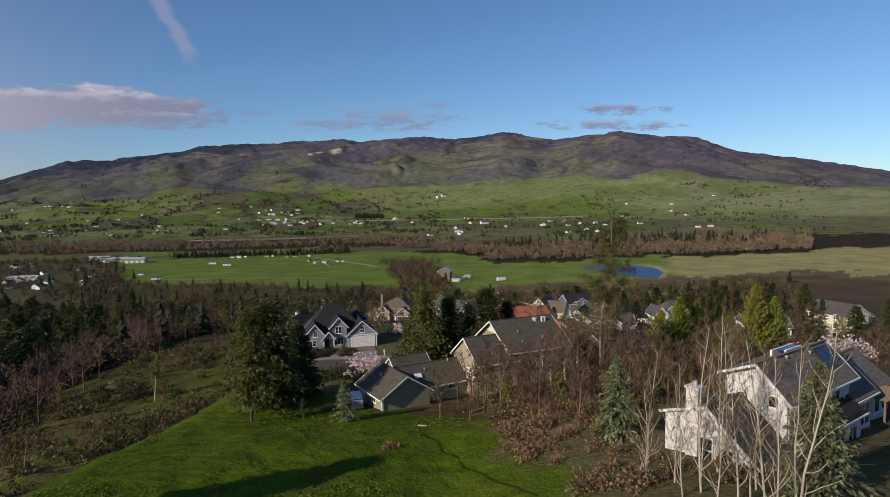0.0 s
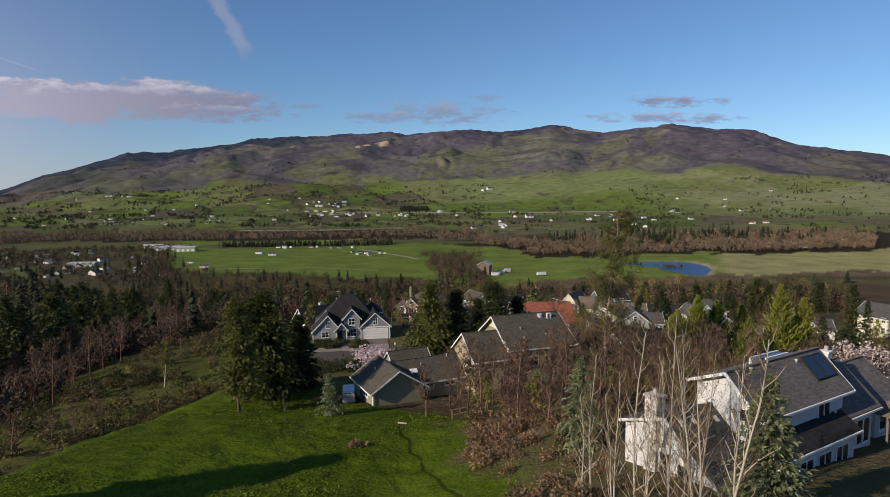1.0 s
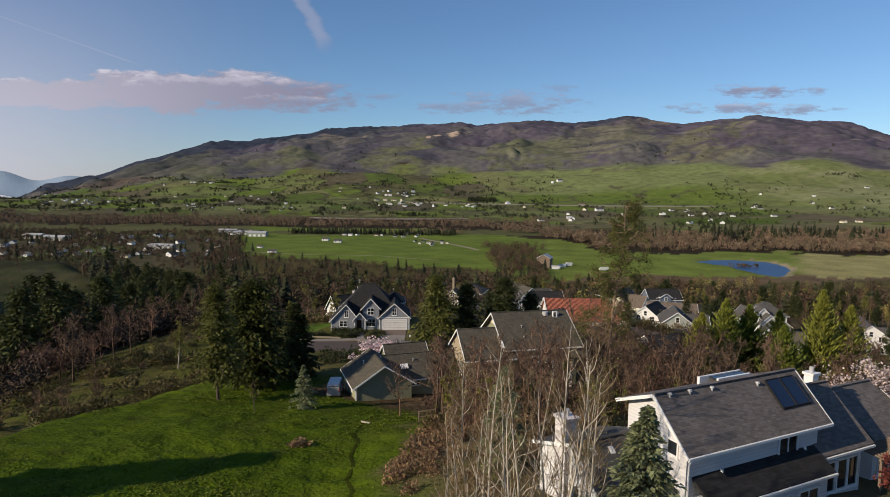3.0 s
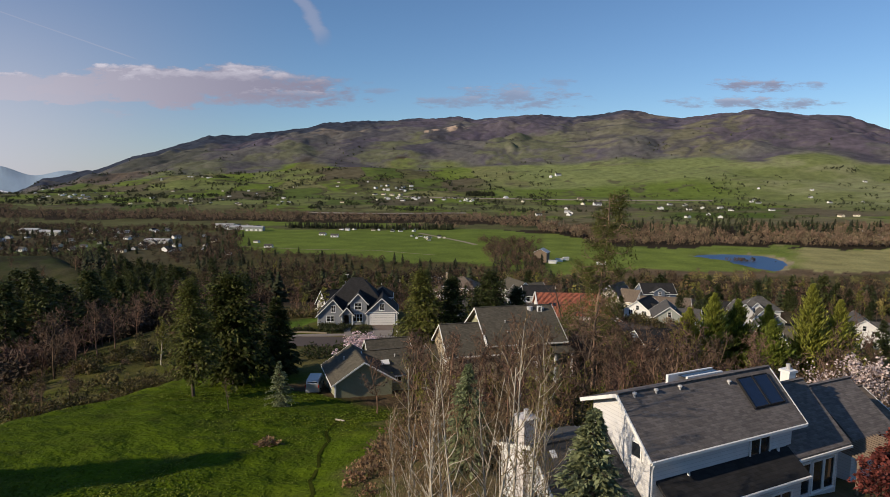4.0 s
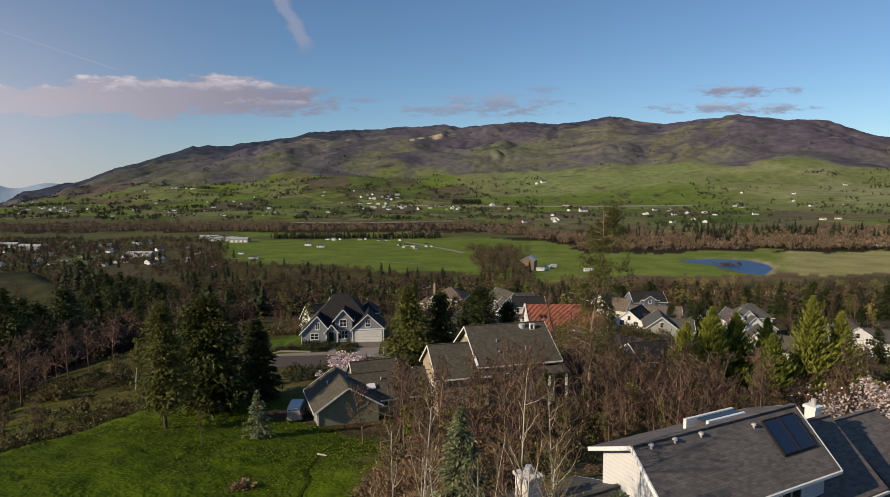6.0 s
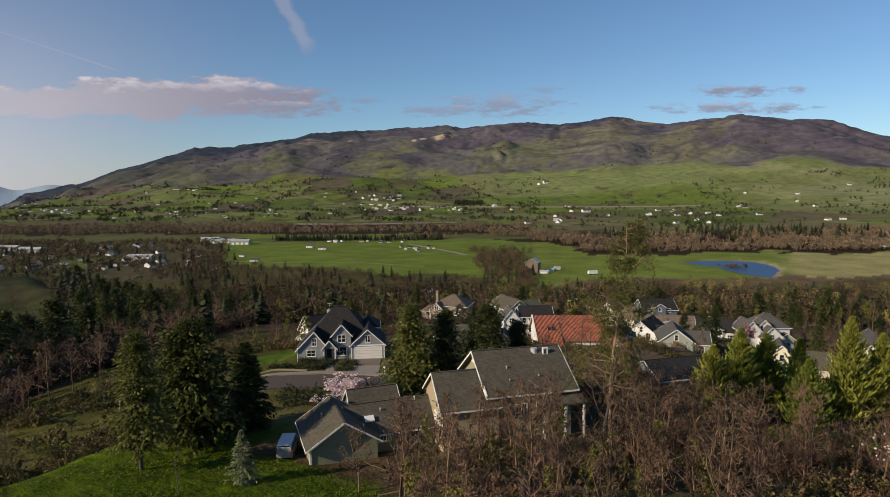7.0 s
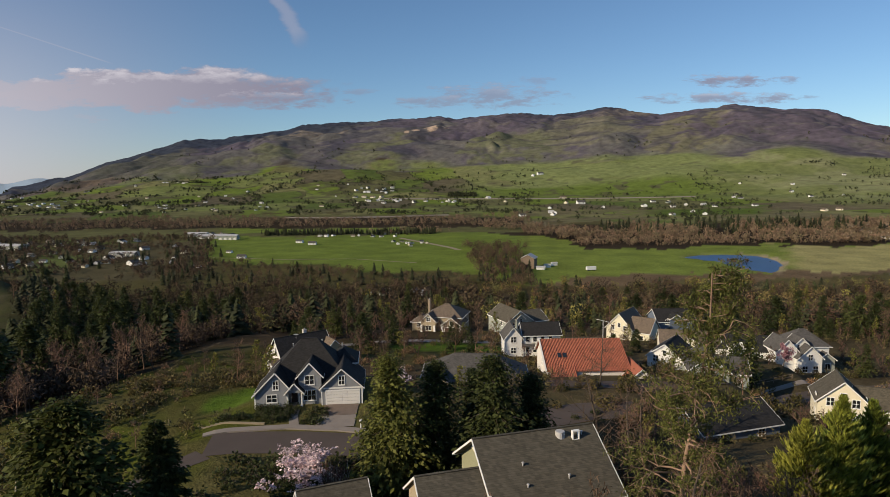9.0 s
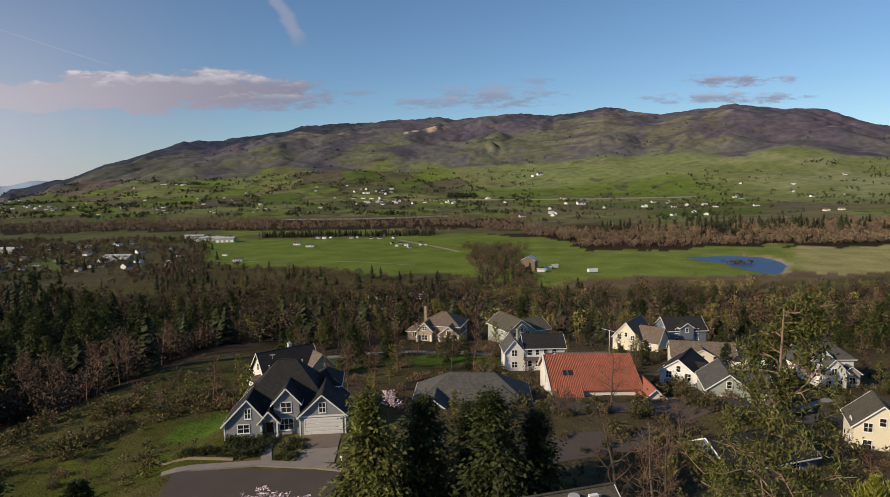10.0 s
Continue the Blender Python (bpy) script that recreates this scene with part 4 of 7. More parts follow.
def grey_house():
    """The grey-blue house with three front gables and a white garage door."""
    h = thing("house", pose(-21.67, 128.38, -0.5, 0, 0, 13.9), "grey-blue house with charcoal roof, three white-trimmed gables and garage", "house")
    G, R = WALL_GREY, ROOF_DARK
    hip(h, -7.4, 6.6, 1.6, 13.0, -1.5, 3.0, 6.1, G, R, over=0.4)
    gable(h, -8.3, -3.2, -0.2, 6.5, -1.5, 2.35, 3.3, "y", G, R, mid=-5.05, back=3.4)
    gable(h, -3.4, -0.9, -0.4, 3.2, 2.35, 2.5, 1.4, "y", G, R, over=0.35)
    gable(h, -1.6, 2.0, 0.7, 8.0, -1.5, 4.75, 2.0, "y", G, R, over=0.4)
    gable(h, 2.1, 8.5, -0.1, 8.5, -1.5, 2.9, 2.9, "y", G, R, over=0.4)
    hip(h, 3.0, 7.4, 7.0, 13.0, -1.5, 4.9, 1.7, G, R, over=0.4)
    for x in (-3.25, -1.05):
        part("porch_post", Shape().box(x - 0.11, x + 0.11, -0.38, -0.16, 0.0, 2.4).box(x - 0.16, x + 0.16, -0.43, -0.11, 0.0, 0.25), TRIM, h, "white square porch post")
    part("porch_floor", Shape().box(-3.4, -0.9, -0.45, 2.0, -0.2, 0.12), CONCRETE, h)
    window(h, -5.7, -0.2, 0.95, 1.5, 1.15, bars=(1, 1))
    window(h, -5.05, -0.2, 3.0, 0.75, 1.35, bars=(1, 1))
    window(h, 0.15, 0.7, 3.3, 1.35, 1.4, bars=(1, 1))
    window(h, 0.1, 0.7, 0.7, 1.9, 1.6, bars=(2, 1))
    window(h, 5.3, -0.1, 3.3, 0.85, 1.35, bars=(1, 1))
    garage_door(h, 5.4, -0.1, 0.0, 5.1, 2.25)
    door(h, -2.4, 1.6, 0.1)
    window(h, -8.3, 3.0, 0.9, 1.2, 1.3, "left")
    window(h, 8.5, 3.5, 1.0, 0.9, 1.2, "right")
    part("trim_board", Shape().box(2.1, 8.5, -0.16, -0.1, 2.62, 2.85), TRIM, h, "white board over the garage door")
    for x, y in ((-8.3, -0.2), (-3.2, -0.2), (2.1, -0.1), (8.5, -0.1), (-1.6, 0.7)):
        part("corner_board", Shape().box(x - 0.09, x + 0.09, y - 0.05, y + 0.09, -0.1, 2.6), TRIM, h)
    vents(h, [(-3.0, 6.5, 8.2), (1.5, 9.8, 7.9), (5.0, 9.0, 7.3)])
    part("weather_vane", Shape().tube((-2.6, 7.3, 9.2), (-2.6, 7.3, 10.1), 0.03, 0.02, 6).bar((-3.0, 7.3, 9.9), (-2.2, 7.3, 9.9), 0.05, 0.12), METAL, h, "small weather vane on the ridge")


def near_house():
    """The white house beside the birches, with solar collectors on its upper roof."""
    h = thing("house", pose(21.01, 35.89, 13.0, 0, 0, 34.3), "large white board-sided house with grey shingle roofs and roof collectors", "house")
    W, R = WALL_N, ROOF_NEAR
    gable(h, 0, 10.07, -1.96, 2.23, -2.0, 5.27, 1.91, "x", W, R, over=0.5, rake=0.45, mid=0.0, back=6.29)
    # low wing with the tall chimney, darker shingles standing in for birch shade
    gable(h, -4.3, -0.03, -2.6, 4.36, -2.5, 1.55, 3.23, "x", W, ROOF_GREY, over=0.3, rake=0.3, mid=1.16, back=3.74)
    # lean-to roof and lower storey along the front
    part("lower_roof", Shape().slab([(0.4, -3.35, 2.62), (9.75, -3.35, 2.62), (9.75, -1.98, 3.62), (0.4, -1.98, 3.62)], 0.16), ROOF_DARK, h)
    part("wall", Shape().box(0.7, 9.6, -3.0, -1.9, -2.5, 2.6), W, h)
    part("gutter", Shape().bar((0.4, -3.42, 2.52), (9.75, -3.42, 2.52), 0.12, 0.12).bar((-0.45, -2.5, 4.86), (10.5, -2.5, 4.86), 0.1, 0.12), TRIM, h, "white gutter along the eaves")
    part("downpipe", Shape().tube((0.25, -2.1, 4.7), (0.05, -2.06, 4.3), 0.05, 0.05, 8).tube((0.05, -2.06, 4.3), (0.05, -2.06, 0.0), 0.05, 0.05, 8), TRIM, h, "white downpipe at the corner")
    # wings stepping down beyond the upper storey
    gable(h, 10.1, 14.1, -2.1, 3.2, -2.5, 3.35, 2.4, "x", W, R, over=0.45, rake=0.4, mid=0.55, back=4.0, fascia=False)
    part("gutter", Shape().bar((9.8, -2.6, 2.95), (14.5, -2.6, 2.95), 0.1, 0.12), TRIM, h, "white gutter along the eaves")
    gable(h, 14.15, 15.2, -1.3, 4.0, -2.5, 2.3, 1.7, "x", W, ROOF_DARK, over=0.1, rake=0.05, mid=1.2)
    gable(h, 16.9, 20.6, -1.25, 5.2, -2.5, 2.45, 2.2, "x", W, R, over=0.4, rake=0.35, mid=1.6, fascia=False)
    gable(h, 21.2, 25.5, 0.4, 6.6, -2.5, 0.9, 1.9, "x", W, ROOF_BROWN, over=0.5, rake=0.3)
    # slatted pergola between the far wings
    pg = part("pergola", Shape().bar((14.6, -2.9, 2.15), (18.8, -2.9, 2.15), 0.12, 0.18).bar((14.6, -1.5, 2.25), (18.8, -1.5, 2.25), 0.12, 0.18), WOOD, h, "weathered slatted pergola")
    for k in range(15):
        part("slat", Shape().bar((14.6 + 0.3 * k, -3.1, 2.31), (14.6 + 0.3 * k, -1.35, 2.42), 0.09, 0.1), WOOD, pg)
    for x in (14.75, 18.65):
        part("post", Shape().box(x - 0.07, x + 0.07, -2.97, -2.83, -2.5, 2.08), WOOD, pg)
    window(h, 7.55, -1.96, 3.5, 1.4, 1.0, bars=(1, 0))
    window(h, 0.0, -1.05, 4.5, 0.6, 0.7, "left", bars=(0, 0), trim=0.08)
    window(h, -4.3, 1.22, 1.05, 0.78, 1.6, "left", bars=(0, 1))
    window(h, -4.3, -0.12, 1.15, 0.85, 1.15, "left", bars=(0, 0))
    for x in (11.2, 12.3, 13.3):
        window(h, x, -2.1, 0.6, 0.8, 1.7, bars=(0, 0))
    for x in (3.6, 5.8, 8.0):
        window(h, x, -3.0, 0.2, 1.5, 1.6, bars=(1, 0))
    for x in (18.0, 19.6):
        window(h, x, -1.25, 0.2, 1.0, 1.3, bars=(0, 0))
    chimney(h, -4.25, 2.14, -2.5, 6.05, 0.8, 0.9)
    chimney(h, 13.75, 1.0, 4.5, 6.45, 0.58, 0.58, TRIM)
    # two collectors flat on the front slope
    slope = 0.976
    for k in range(2):
        x0 = 7.55 + 1.2 * k
        c = Shape()
        top = [(x0, -1.58, 7.35 - 1.58 * slope + 0.13), (x0 + 1.13, -1.58, 7.35 - 1.58 * slope + 0.13), (x0 + 1.13, -0.36, 7.35 - 0.36 * slope + 0.13), (x0, -0.36, 7.35 - 0.36 * slope + 0.13)]
        ob = part("collector", Shape().slab(top, 0.11), PANEL, h, "dark glass solar collector on the roof")
        for a, b in zip(top, top[1:] + top[:1]):
            c.bar((a[0], a[1], a[2] - 0.03), (b[0], b[1], b[2] - 0.03), 0.06, 0.12)
        part("frame", c, PANEL_FRAME, ob)
    # long white-curbed roof window on the back slope, its two edges standing above the ridge
    sk = part("roof_lantern", Shape().slab([(3.9, 0.95, 7.42), (7.2, 0.95, 7.42), (7.2, 1.12, 7.40), (3.9, 1.12, 7.40)], 0.7), TRIM, h, "long white-curbed roof lantern behind the ridge")
    part("curb", Shape().slab([(4.6, 0.28, 7.42), (7.2, 0.28, 7.42), (7.2, 0.42, 7.42), (4.6, 0.42, 7.42)], 0.42), TRIM, sk)
    part("pane", Shape().slab([(4.6, 0.43, 7.36), (7.15, 0.43, 7.36), (7.15, 0.94, 7.36), (4.6, 0.94, 7.36)], 0.04), GLASS, sk)
    vents(h, [(0.5, -0.2, 7.0), (1.9, -0.22, 6.98), (3.5, -0.25, 6.95), (6.9, -0.4, 6.8)])
    for x, y, z in ((-3.6, 0.7, 4.55), (-2.5, 0.6, 4.47), (-0.6, 0.4, 4.3)):
        part("roof_window", Shape().slab([(x - 0.15, y - 0.15, z - 0.08), (x + 0.15, y - 0.15, z - 0.08), (x + 0.15, y + 0.15, z + 0.16), (x - 0.15, y + 0.15, z + 0.16)], 0.2), TRIM, h, "small white dome roof window")
    for x, z in ((2.4, 3.62), (8.9, 3.62)):
        part("wall_lamp", Shape().tube((x, -2.06, z - 0.1), (x, -2.06, z + 0.1), 0.09, 0.07, 8), TRIM, h)


def low_house():
    """The small grey house at the meadow's foot, with its gable wing."""
    h = thing("house", pose(-8.2, 75.6, 3.2, 0, 0, 28.6), "low olive-grey house with a gabled wing at the meadow's foot", "house")
    gable(h, 0.2, 7.6, 0.3, 8.5, -1.5, 2.1, 2.35, "y", WALL_OLIVE, ROOF_OLIVE, over=0.5, rake=0.5)
    gable(h, 5.0, 17.5, 2.2, 9.0, -1.5, 2.0, 2.2, "x", WALL_OLIVE, ROOF_OLIVE, over=0.5, rake=0.3)
    gable(h, 6.5, 12.5, 8.5, 13.0, -1.5, 2.4, 1.9, "x", WALL_OLIVE, ROOF_OLIVE, over=0.4, rake=0.3)
    window(h, 12.6, 2.2, 0.9, 1.5, 1.0, bars=(1, 0))
    window(h, 8.8, 2.2, 0.9, 1.0, 1.0, bars=(1, 0))
    window(h, 0.2, 3.2, 0.8, 1.4, 1.2, "left", bars=(1, 0))
    door(h, 0.2, 6.4, 0.0, "left", TRIM)
    part("corner_board", Shape().box(0.12, 0.34, 0.2, 0.42, -1.0, 2.0), TRIM, h, "white corner board")
    part("porch_post", Shape().box(16.9, 17.1, 1.8, 2.0, -1.0, 1.9), TRIM, h)
    vents(h, [(9.0, 4.4, 3.6), (13.5, 5.2, 4.2), (2.2, 5.0, 3.7)])
    part("roof_window", Shape().slab([(6.9, 3.1, 3.1), (8.0, 3.1, 3.1), (8.0, 3.7, 3.5), (6.9, 3.7, 3.5)], 0.14), TRIM, h, "small white roof window")


def middle_house():
    """The grey-roofed house with a white-trimmed gable, above the cul-de-sac."""
    h = thing("house", pose(8.3, 88.9, 4.9, 0, 0, 23), "olive house with a broad grey shingle roof and white-trimmed gable", "house")
    gable(h, 0.3, 10.4, -5.4, 5.4, -2.0, 4.3, 3.6, "x", WALL_OLIVE, ROOF_OLIVE, over=0.5, rake=0.75)
    part("bracket", Shape().bar((-0.35, -5.7, 4.2), (-0.35, -4.4, 5.1), 0.16, 0.3).bar((-0.35, -4.4, 5.1), (-0.35, -3.2, 4.2), 0.16, 0.2), TRIM, h, "white timber bracket in the gable")
    gable(h, -5.6, 1.0, -5.9, 2.2, -2.0, 3.3, 2.9, "x", WALL_TAN, ROOF_OLIVE, over=0.5, rake=0.4)
    window(h, 0.3, -1.6, 3.4, 1.1, 1.9, "left", bars=(1, 1))
    part("gable_panel", Shape().add([(0.22, -2.3, 6.2), (0.22, 2.3, 6.2), (0.22, 0, 7.7), (0.3, -2.3, 6.2), (0.3, 2.3, 6.2), (0.3, 0, 7.7)],
                                    [(0, 1, 2), (5, 4, 3), (0, 3, 4, 1), (1, 4, 5, 2), (2, 5, 3, 0)]), WALL_CREAM, h, "cream panel in the gable's peak")
    for x in (4.0, 6.6, 9.2):
        window(h, x, -5.4, 1.5, 1.3, 1.3, bars=(1, 0))
    for x in (6.2, 8.8, 11.2):
        part("porch_post", Shape().box(x - 0.12, x + 0.12, -7.2, -6.96, -2.0, 2.9), TRIM, h, "cream porch post")
    part("porch_roof", Shape().slab([(5.6, -7.3, 3.0), (11.6, -7.3, 3.0), (11.6, -5.4, 3.6), (5.6, -5.4, 3.6)], 0.16), ROOF_OLIVE, h)
    part("ridge_vent", Shape().tube((7.6, -0.6, 7.4), (7.6, -0.6, 8.0), 0.45, 0.42, 12), METAL, h, "round roof turbine")
    part("vent_hood", Shape().ring(-0.35, 0.35, 0, 0.9, 0.12, -0.3, 0.0), TRIM, h, "white framed roof hood").matrix_local = pose(8.9, -0.9, 7.2)
    vents(h, [(3.2, -2.6, 6.3), (3.0, -4.2, 5.2), (9.6, -0.8, 7.5), (6.8, -4.0, 5.4)])
    for z in (0.4, 0.9, 1.4, 1.9):
        part("louvre", Shape().box(-5.75, -5.6, -5.0, -2.4, z, z + 0.2), TRIM, h)


def tile_roof(parent, quad, pitch=0.32):
    """A slope of barrel tiles: courses across, half-round columns down. quad: eave left, eave right, ridge right, ridge left."""
    a, b, c, d = (Vector(p) for p in quad)
    s = Shape().slab(quad, 0.12)
    n = max(2, int((b - a).length / pitch))
    up = (b - a).cross(d - a).normalized()
    for k in range(n):
        t0, t1 = k / n, (k + 1) / n
        lo, hi = a.lerp(b, (t0 + t1) / 2), d.lerp(c, (t0 + t1) / 2)
        w = (b - a).normalized() * pitch * 0.36
        m = max(2, int((hi - lo).length / 0.45))
        for j in range(m):
            p, q = lo.lerp(hi, j / m), lo.lerp(hi, (j + 1.06) / m)
            s.add([p - w, p + up * 0.15, p + w, q - w * 0.85, q + up * 0.10, q + w * 0.85], [(0, 3, 4, 1), (1, 4, 5, 2), (0, 1, 2)])
    part("roof", s, TILE_RED, parent, "red barrel tiles")


def red_house():
    h = thing("house", pose(16.6, 161.0, -6.2, 0, 0, 8), "white stucco house with a red barrel-tile roof", "house")
    part("wall", Shape().add([(0.4, -2.5, -3), (17, -2.5, -3), (17, 10.5, -3), (0.4, 10.5, -3), (0.4, -2.5, 3.0), (17, -2.5, 3.0), (17, 10.5, 3.6), (0.4, 10.5, 3.6), (0.4, 6.0, 7.0), (17, 6.0, 7.0)],
                              [(0, 1, 5, 4), (2, 3, 7, 6), (3, 0, 4, 8, 7), (1, 2, 6, 9, 5), (4, 5, 9, 8), (7, 8, 9, 6), (3, 2, 1, 0)]), STUCCO, h)
    tile_roof(h, [(0.0, -3.0, 2.95), (17.4, -3.0, 2.95), (17.4, 6.0, 7.2), (0.0, 6.0, 7.2)])
    tile_roof(h, [(17.4, 11, 3.5), (0.0, 11, 3.5), (0.0, 6.0, 7.2), (17.4, 6.0, 7.2)])
    gable(h, 15.5, 21.0, -6.0, 2.0, -3, 1.6, 2.4, "y", STUCCO, TILE_RED, over=0.4, rake=0.4)
    part("wall", Shape().box(1.2, 5.6, -5.6, -2.4, -3, 1.5), STUCCO, h)
    tile_roof(h, [(0.8, -6.0, 1.5), (6.0, -6.0, 1.5), (6.0, -1.8, 3.7), (0.8, -1.8, 3.7)])
    part("parapet", Shape().bar((-0.05, -3.1, 3.0), (-0.05, 6.0, 7.3), 0.3, 0.35).bar((-0.05, 6.0, 7.3), (-0.05, 11, 3.6), 0.3, 0.35), STUCCO, h, "white raised gable edge")
    window(h, 3.4, -5.6, -0.6, 1.6, 1.3, bars=(1, 0))
    window(h, 10.5, -2.5, 0.6, 1.6, 1.3, bars=(1, 0))
    window(h, 0.4, 4.0, 2.2, 1.0, 1.4, "left")
    for x in (3.4, 4.5):
        part("roof_window", Shape().slab([(x - 0.35, 0.5, 4.85), (x + 0.35, 0.5, 4.85), (x + 0.35, 1.6, 5.38), (x - 0.35, 1.6, 5.38)], 0.1), GLASS, h, "dark roof window")
    garage_door(h, 18.2, -6.0, -2.8, 4.0, 2.3)


def white_gable_house():
    h = thing("house", pose(-43.0, 176.5, -10.5, 0, 0, 44), "white gabled house with a dark roof behind shrubs", "house")
    gable(h, -4.5, 8.0, -4.0, 4.5, -3, 4.0, 4.3, "x", WALL_WHITE, ROOF_DARK, over=0.5, rake=0.6)
    gable(h, 5.0, 11.0, -5.5, 1.0, -3, 4.2, 2.8, "y", WALL_TAN, ROOF_BROWN, over=0.5)
    gable(h, -6.5, -4.2, -3.0, 1.5, -3, 2.2, 1.4, "x", WALL_WHITE, ROOF_BROWN, over=0.3)
    window(h, -4.5, 0.8, 4.4, 1.0, 1.5, "left")
    window(h, 1.0, -4.0, 1.2, 1.5, 1.4, bars=(1, 0))
    chimney(h, 3.5, 2.0, 4, 9.0)


def hip_house(x, y, yaw, w, l, ze, rise, wall, roof, label, wing=True, z=None, group=""):
    h = thing("house", base_at(x, y, yaw, z), label, "house", group)
    hip(h, -w / 2, w / 2, -l / 2, l / 2, -3, ze, rise, wall, roof)
    if wing:
        gable(h, -w / 2 + 1.0, -w / 2 + 6.6, -l / 2 - 2.6, -l / 2 + 4.0, -3, ze - 0.1, 2.1, "y", wall, roof, over=0.45)
        garage_door(h, -w / 2 + 3.8, -l / 2 - 2.6, 0, 4.4, 2.2)
        hip(h, 0.5, w / 2 - 0.3, -l / 2 - 1.2, l / 2, -3, ze, rise * 0.62, wall, roof)
        window(h, w / 4, -l / 2 - 1.2, 0.9, 1.7, 1.3, bars=(1, 0))
    window(h, w / 2, 0, 0.9, 1.3, 1.2, "right")
    window(h, -w / 2, 0.5, 0.9, 1.3, 1.2, "left")
    vents(h, [(-1.5, -0.6, ze + rise * 0.8), (2.2, 1.0, ze + rise * 0.7)])
    return h


def craftsman(x, y, yaw, wall, roof, label, trim_wall=None, z=None):
    h = thing("house", base_at(x, y, yaw, z), label, "house")
    hip(h, -6.5, 6.5, -3, 8.5, -3, 5.0, 3.4, wall, roof)
    gable(h, -6.8, -1.8, -6.0, 3, -3, 3.9, 2.4, "y", wall, roof)
    gable(h, 0.6, 7.2, -6.6, 3, -3, 3.0, 2.6, "y", trim_wall or wall, roof)
    hip(h, -11.5, -6.4, -2, 5, -3, 2.7, 1.9, wall, roof)
    for px in (-6.6, -2.0, 0.8, 7.0):
        part("porch_pier", Shape().box(px - 0.3, px + 0.3, -6.9, -6.3, -2, 2.6), TRIM, h, "pale porch pier")
    window(h, -4.3, -6.0, 3.9, 1.4, 1.3, bars=(1, 1))
    window(h, -4.3, -6.0, 0.8, 1.8, 1.5, bars=(1, 1))
    window(h, 3.9, -6.6, 3.2, 1.2, 1.2, bars=(1, 1))
    garage_door(h, 3.9, -6.6, 0, 4.6, 2.2, mat=DOOR)
    window(h, -9.0, -2.0, 0.8, 1.4, 1.3)
    chimney(h, -6.9, 4.0, 0, 9.4, mat=STONE)
    return h


def gabled_house(x, y, yaw, w, l, ze, rise, wall, roof, label, cross=0.0, z=None, axis="y", dormer=False, group=""):
    """A plain house with a pitched roof, and a cross wing on its side if cross is not 0."""
    h = thing("house", base_at(x, y, yaw, z), label, "house", group)
    gable(h, -w / 2, w / 2, -l / 2, l / 2, -3, ze, rise, axis, wall, roof)
    rows = (1.0,) if ze < 4 else (0.9, 3.6)
    for zz in rows:
        for k in ((-0.25, 0.25) if w > 6 else (0.0,)):
            window(h, k * w, -l / 2, zz, 1.1, 1.35, bars=(1, 1))
        window(h, -w / 2, -l * 0.2, zz, 1.0, 1.3, "left")
        window(h, w / 2, -l * 0.2, zz, 1.0, 1.3, "right")
    if axis == "y":
        window(h, 0, -l / 2, ze + 0.3, 0.8, 1.2, bars=(0, 1))
    if cross:
        s = 1 if cross > 0 else -1
        gable(h, *sorted((s * w * 0.3, s * (w / 2 + abs(cross)))), -l / 2 + 1.5, l / 2 - 1.5, -3, ze * 0.82, rise * 0.8, "x" if axis == "y" else "y", wall, roof)
        window(h, s * (w / 2 + abs(cross) * 0.5), -l / 2 + 1.5, 0.9, 1.2, 1.3, bars=(1, 1))
    if dormer:
        gable(h, -w * 0.2, w * 0.14, -l / 2 - 0.8, 0.5, ze * 0.4, ze + 0.9, 1.3, "y", wall, roof, over=0.3)
        window(h, -w * 0.03, -l / 2 - 0.8, ze - 0.4, 0.9, 1.2, bars=(1, 1))
    return h


def white_house():
    """The white house with three lit gables and an arched dormer, beside the plum tree."""
    h = thing("house", pose(82.5, 193.0, -13.2, 0, 0, 6), "white two-storey house with grey roofs, lit gables and dormer", "house")
    W, R = WALL_WHITE, ROOF_GREY
    gable(h, -2.9, 2.9, 0.0, 6.0, -3, 4.0, 2.8, "y", W, R)
    gable(h, -7.2, -2.4, 1.6, 8.5, -3, 5.5, 2.6, "y", W, R)
    hip(h, -2.6, 7.0, 4.2, 12.5, -3, 6.0, 3.3, W, R)
    gable(h, -2.2, 0.9, 3.0, 7.0, 4.5, 6.7, 1.5, "y", W, R, over=0.25)
    gable(h, 3.0, 7.4, 2.2, 6.5, -3, 2.9, 1.6, "y", WALL_SAGE, R, over=0.4)
    for x in (-1.4, 0.1):
        window(h, x, 3.0, 5.3, 0.55, 1.3, bars=(0, 1))
    window(h, 0.0, 0.0, 3.4, 1.0, 1.4, bars=(1, 1))
    window(h, -1.2, 0.0, 0.4, 1.2, 1.5, bars=(1, 1))
    window(h, 1.4, 0.0, 0.4, 1.2, 1.5, bars=(1, 1))
    window(h, -4.8, 1.6, 3.4, 1.1, 1.4, bars=(1, 1))
    window(h, 5.6, 2.2, 0.5, 1.2, 1.4, bars=(1, 0))
    vents(h, [(1.5, 8.4, 9.0), (4.2, 9.5, 8.4)])


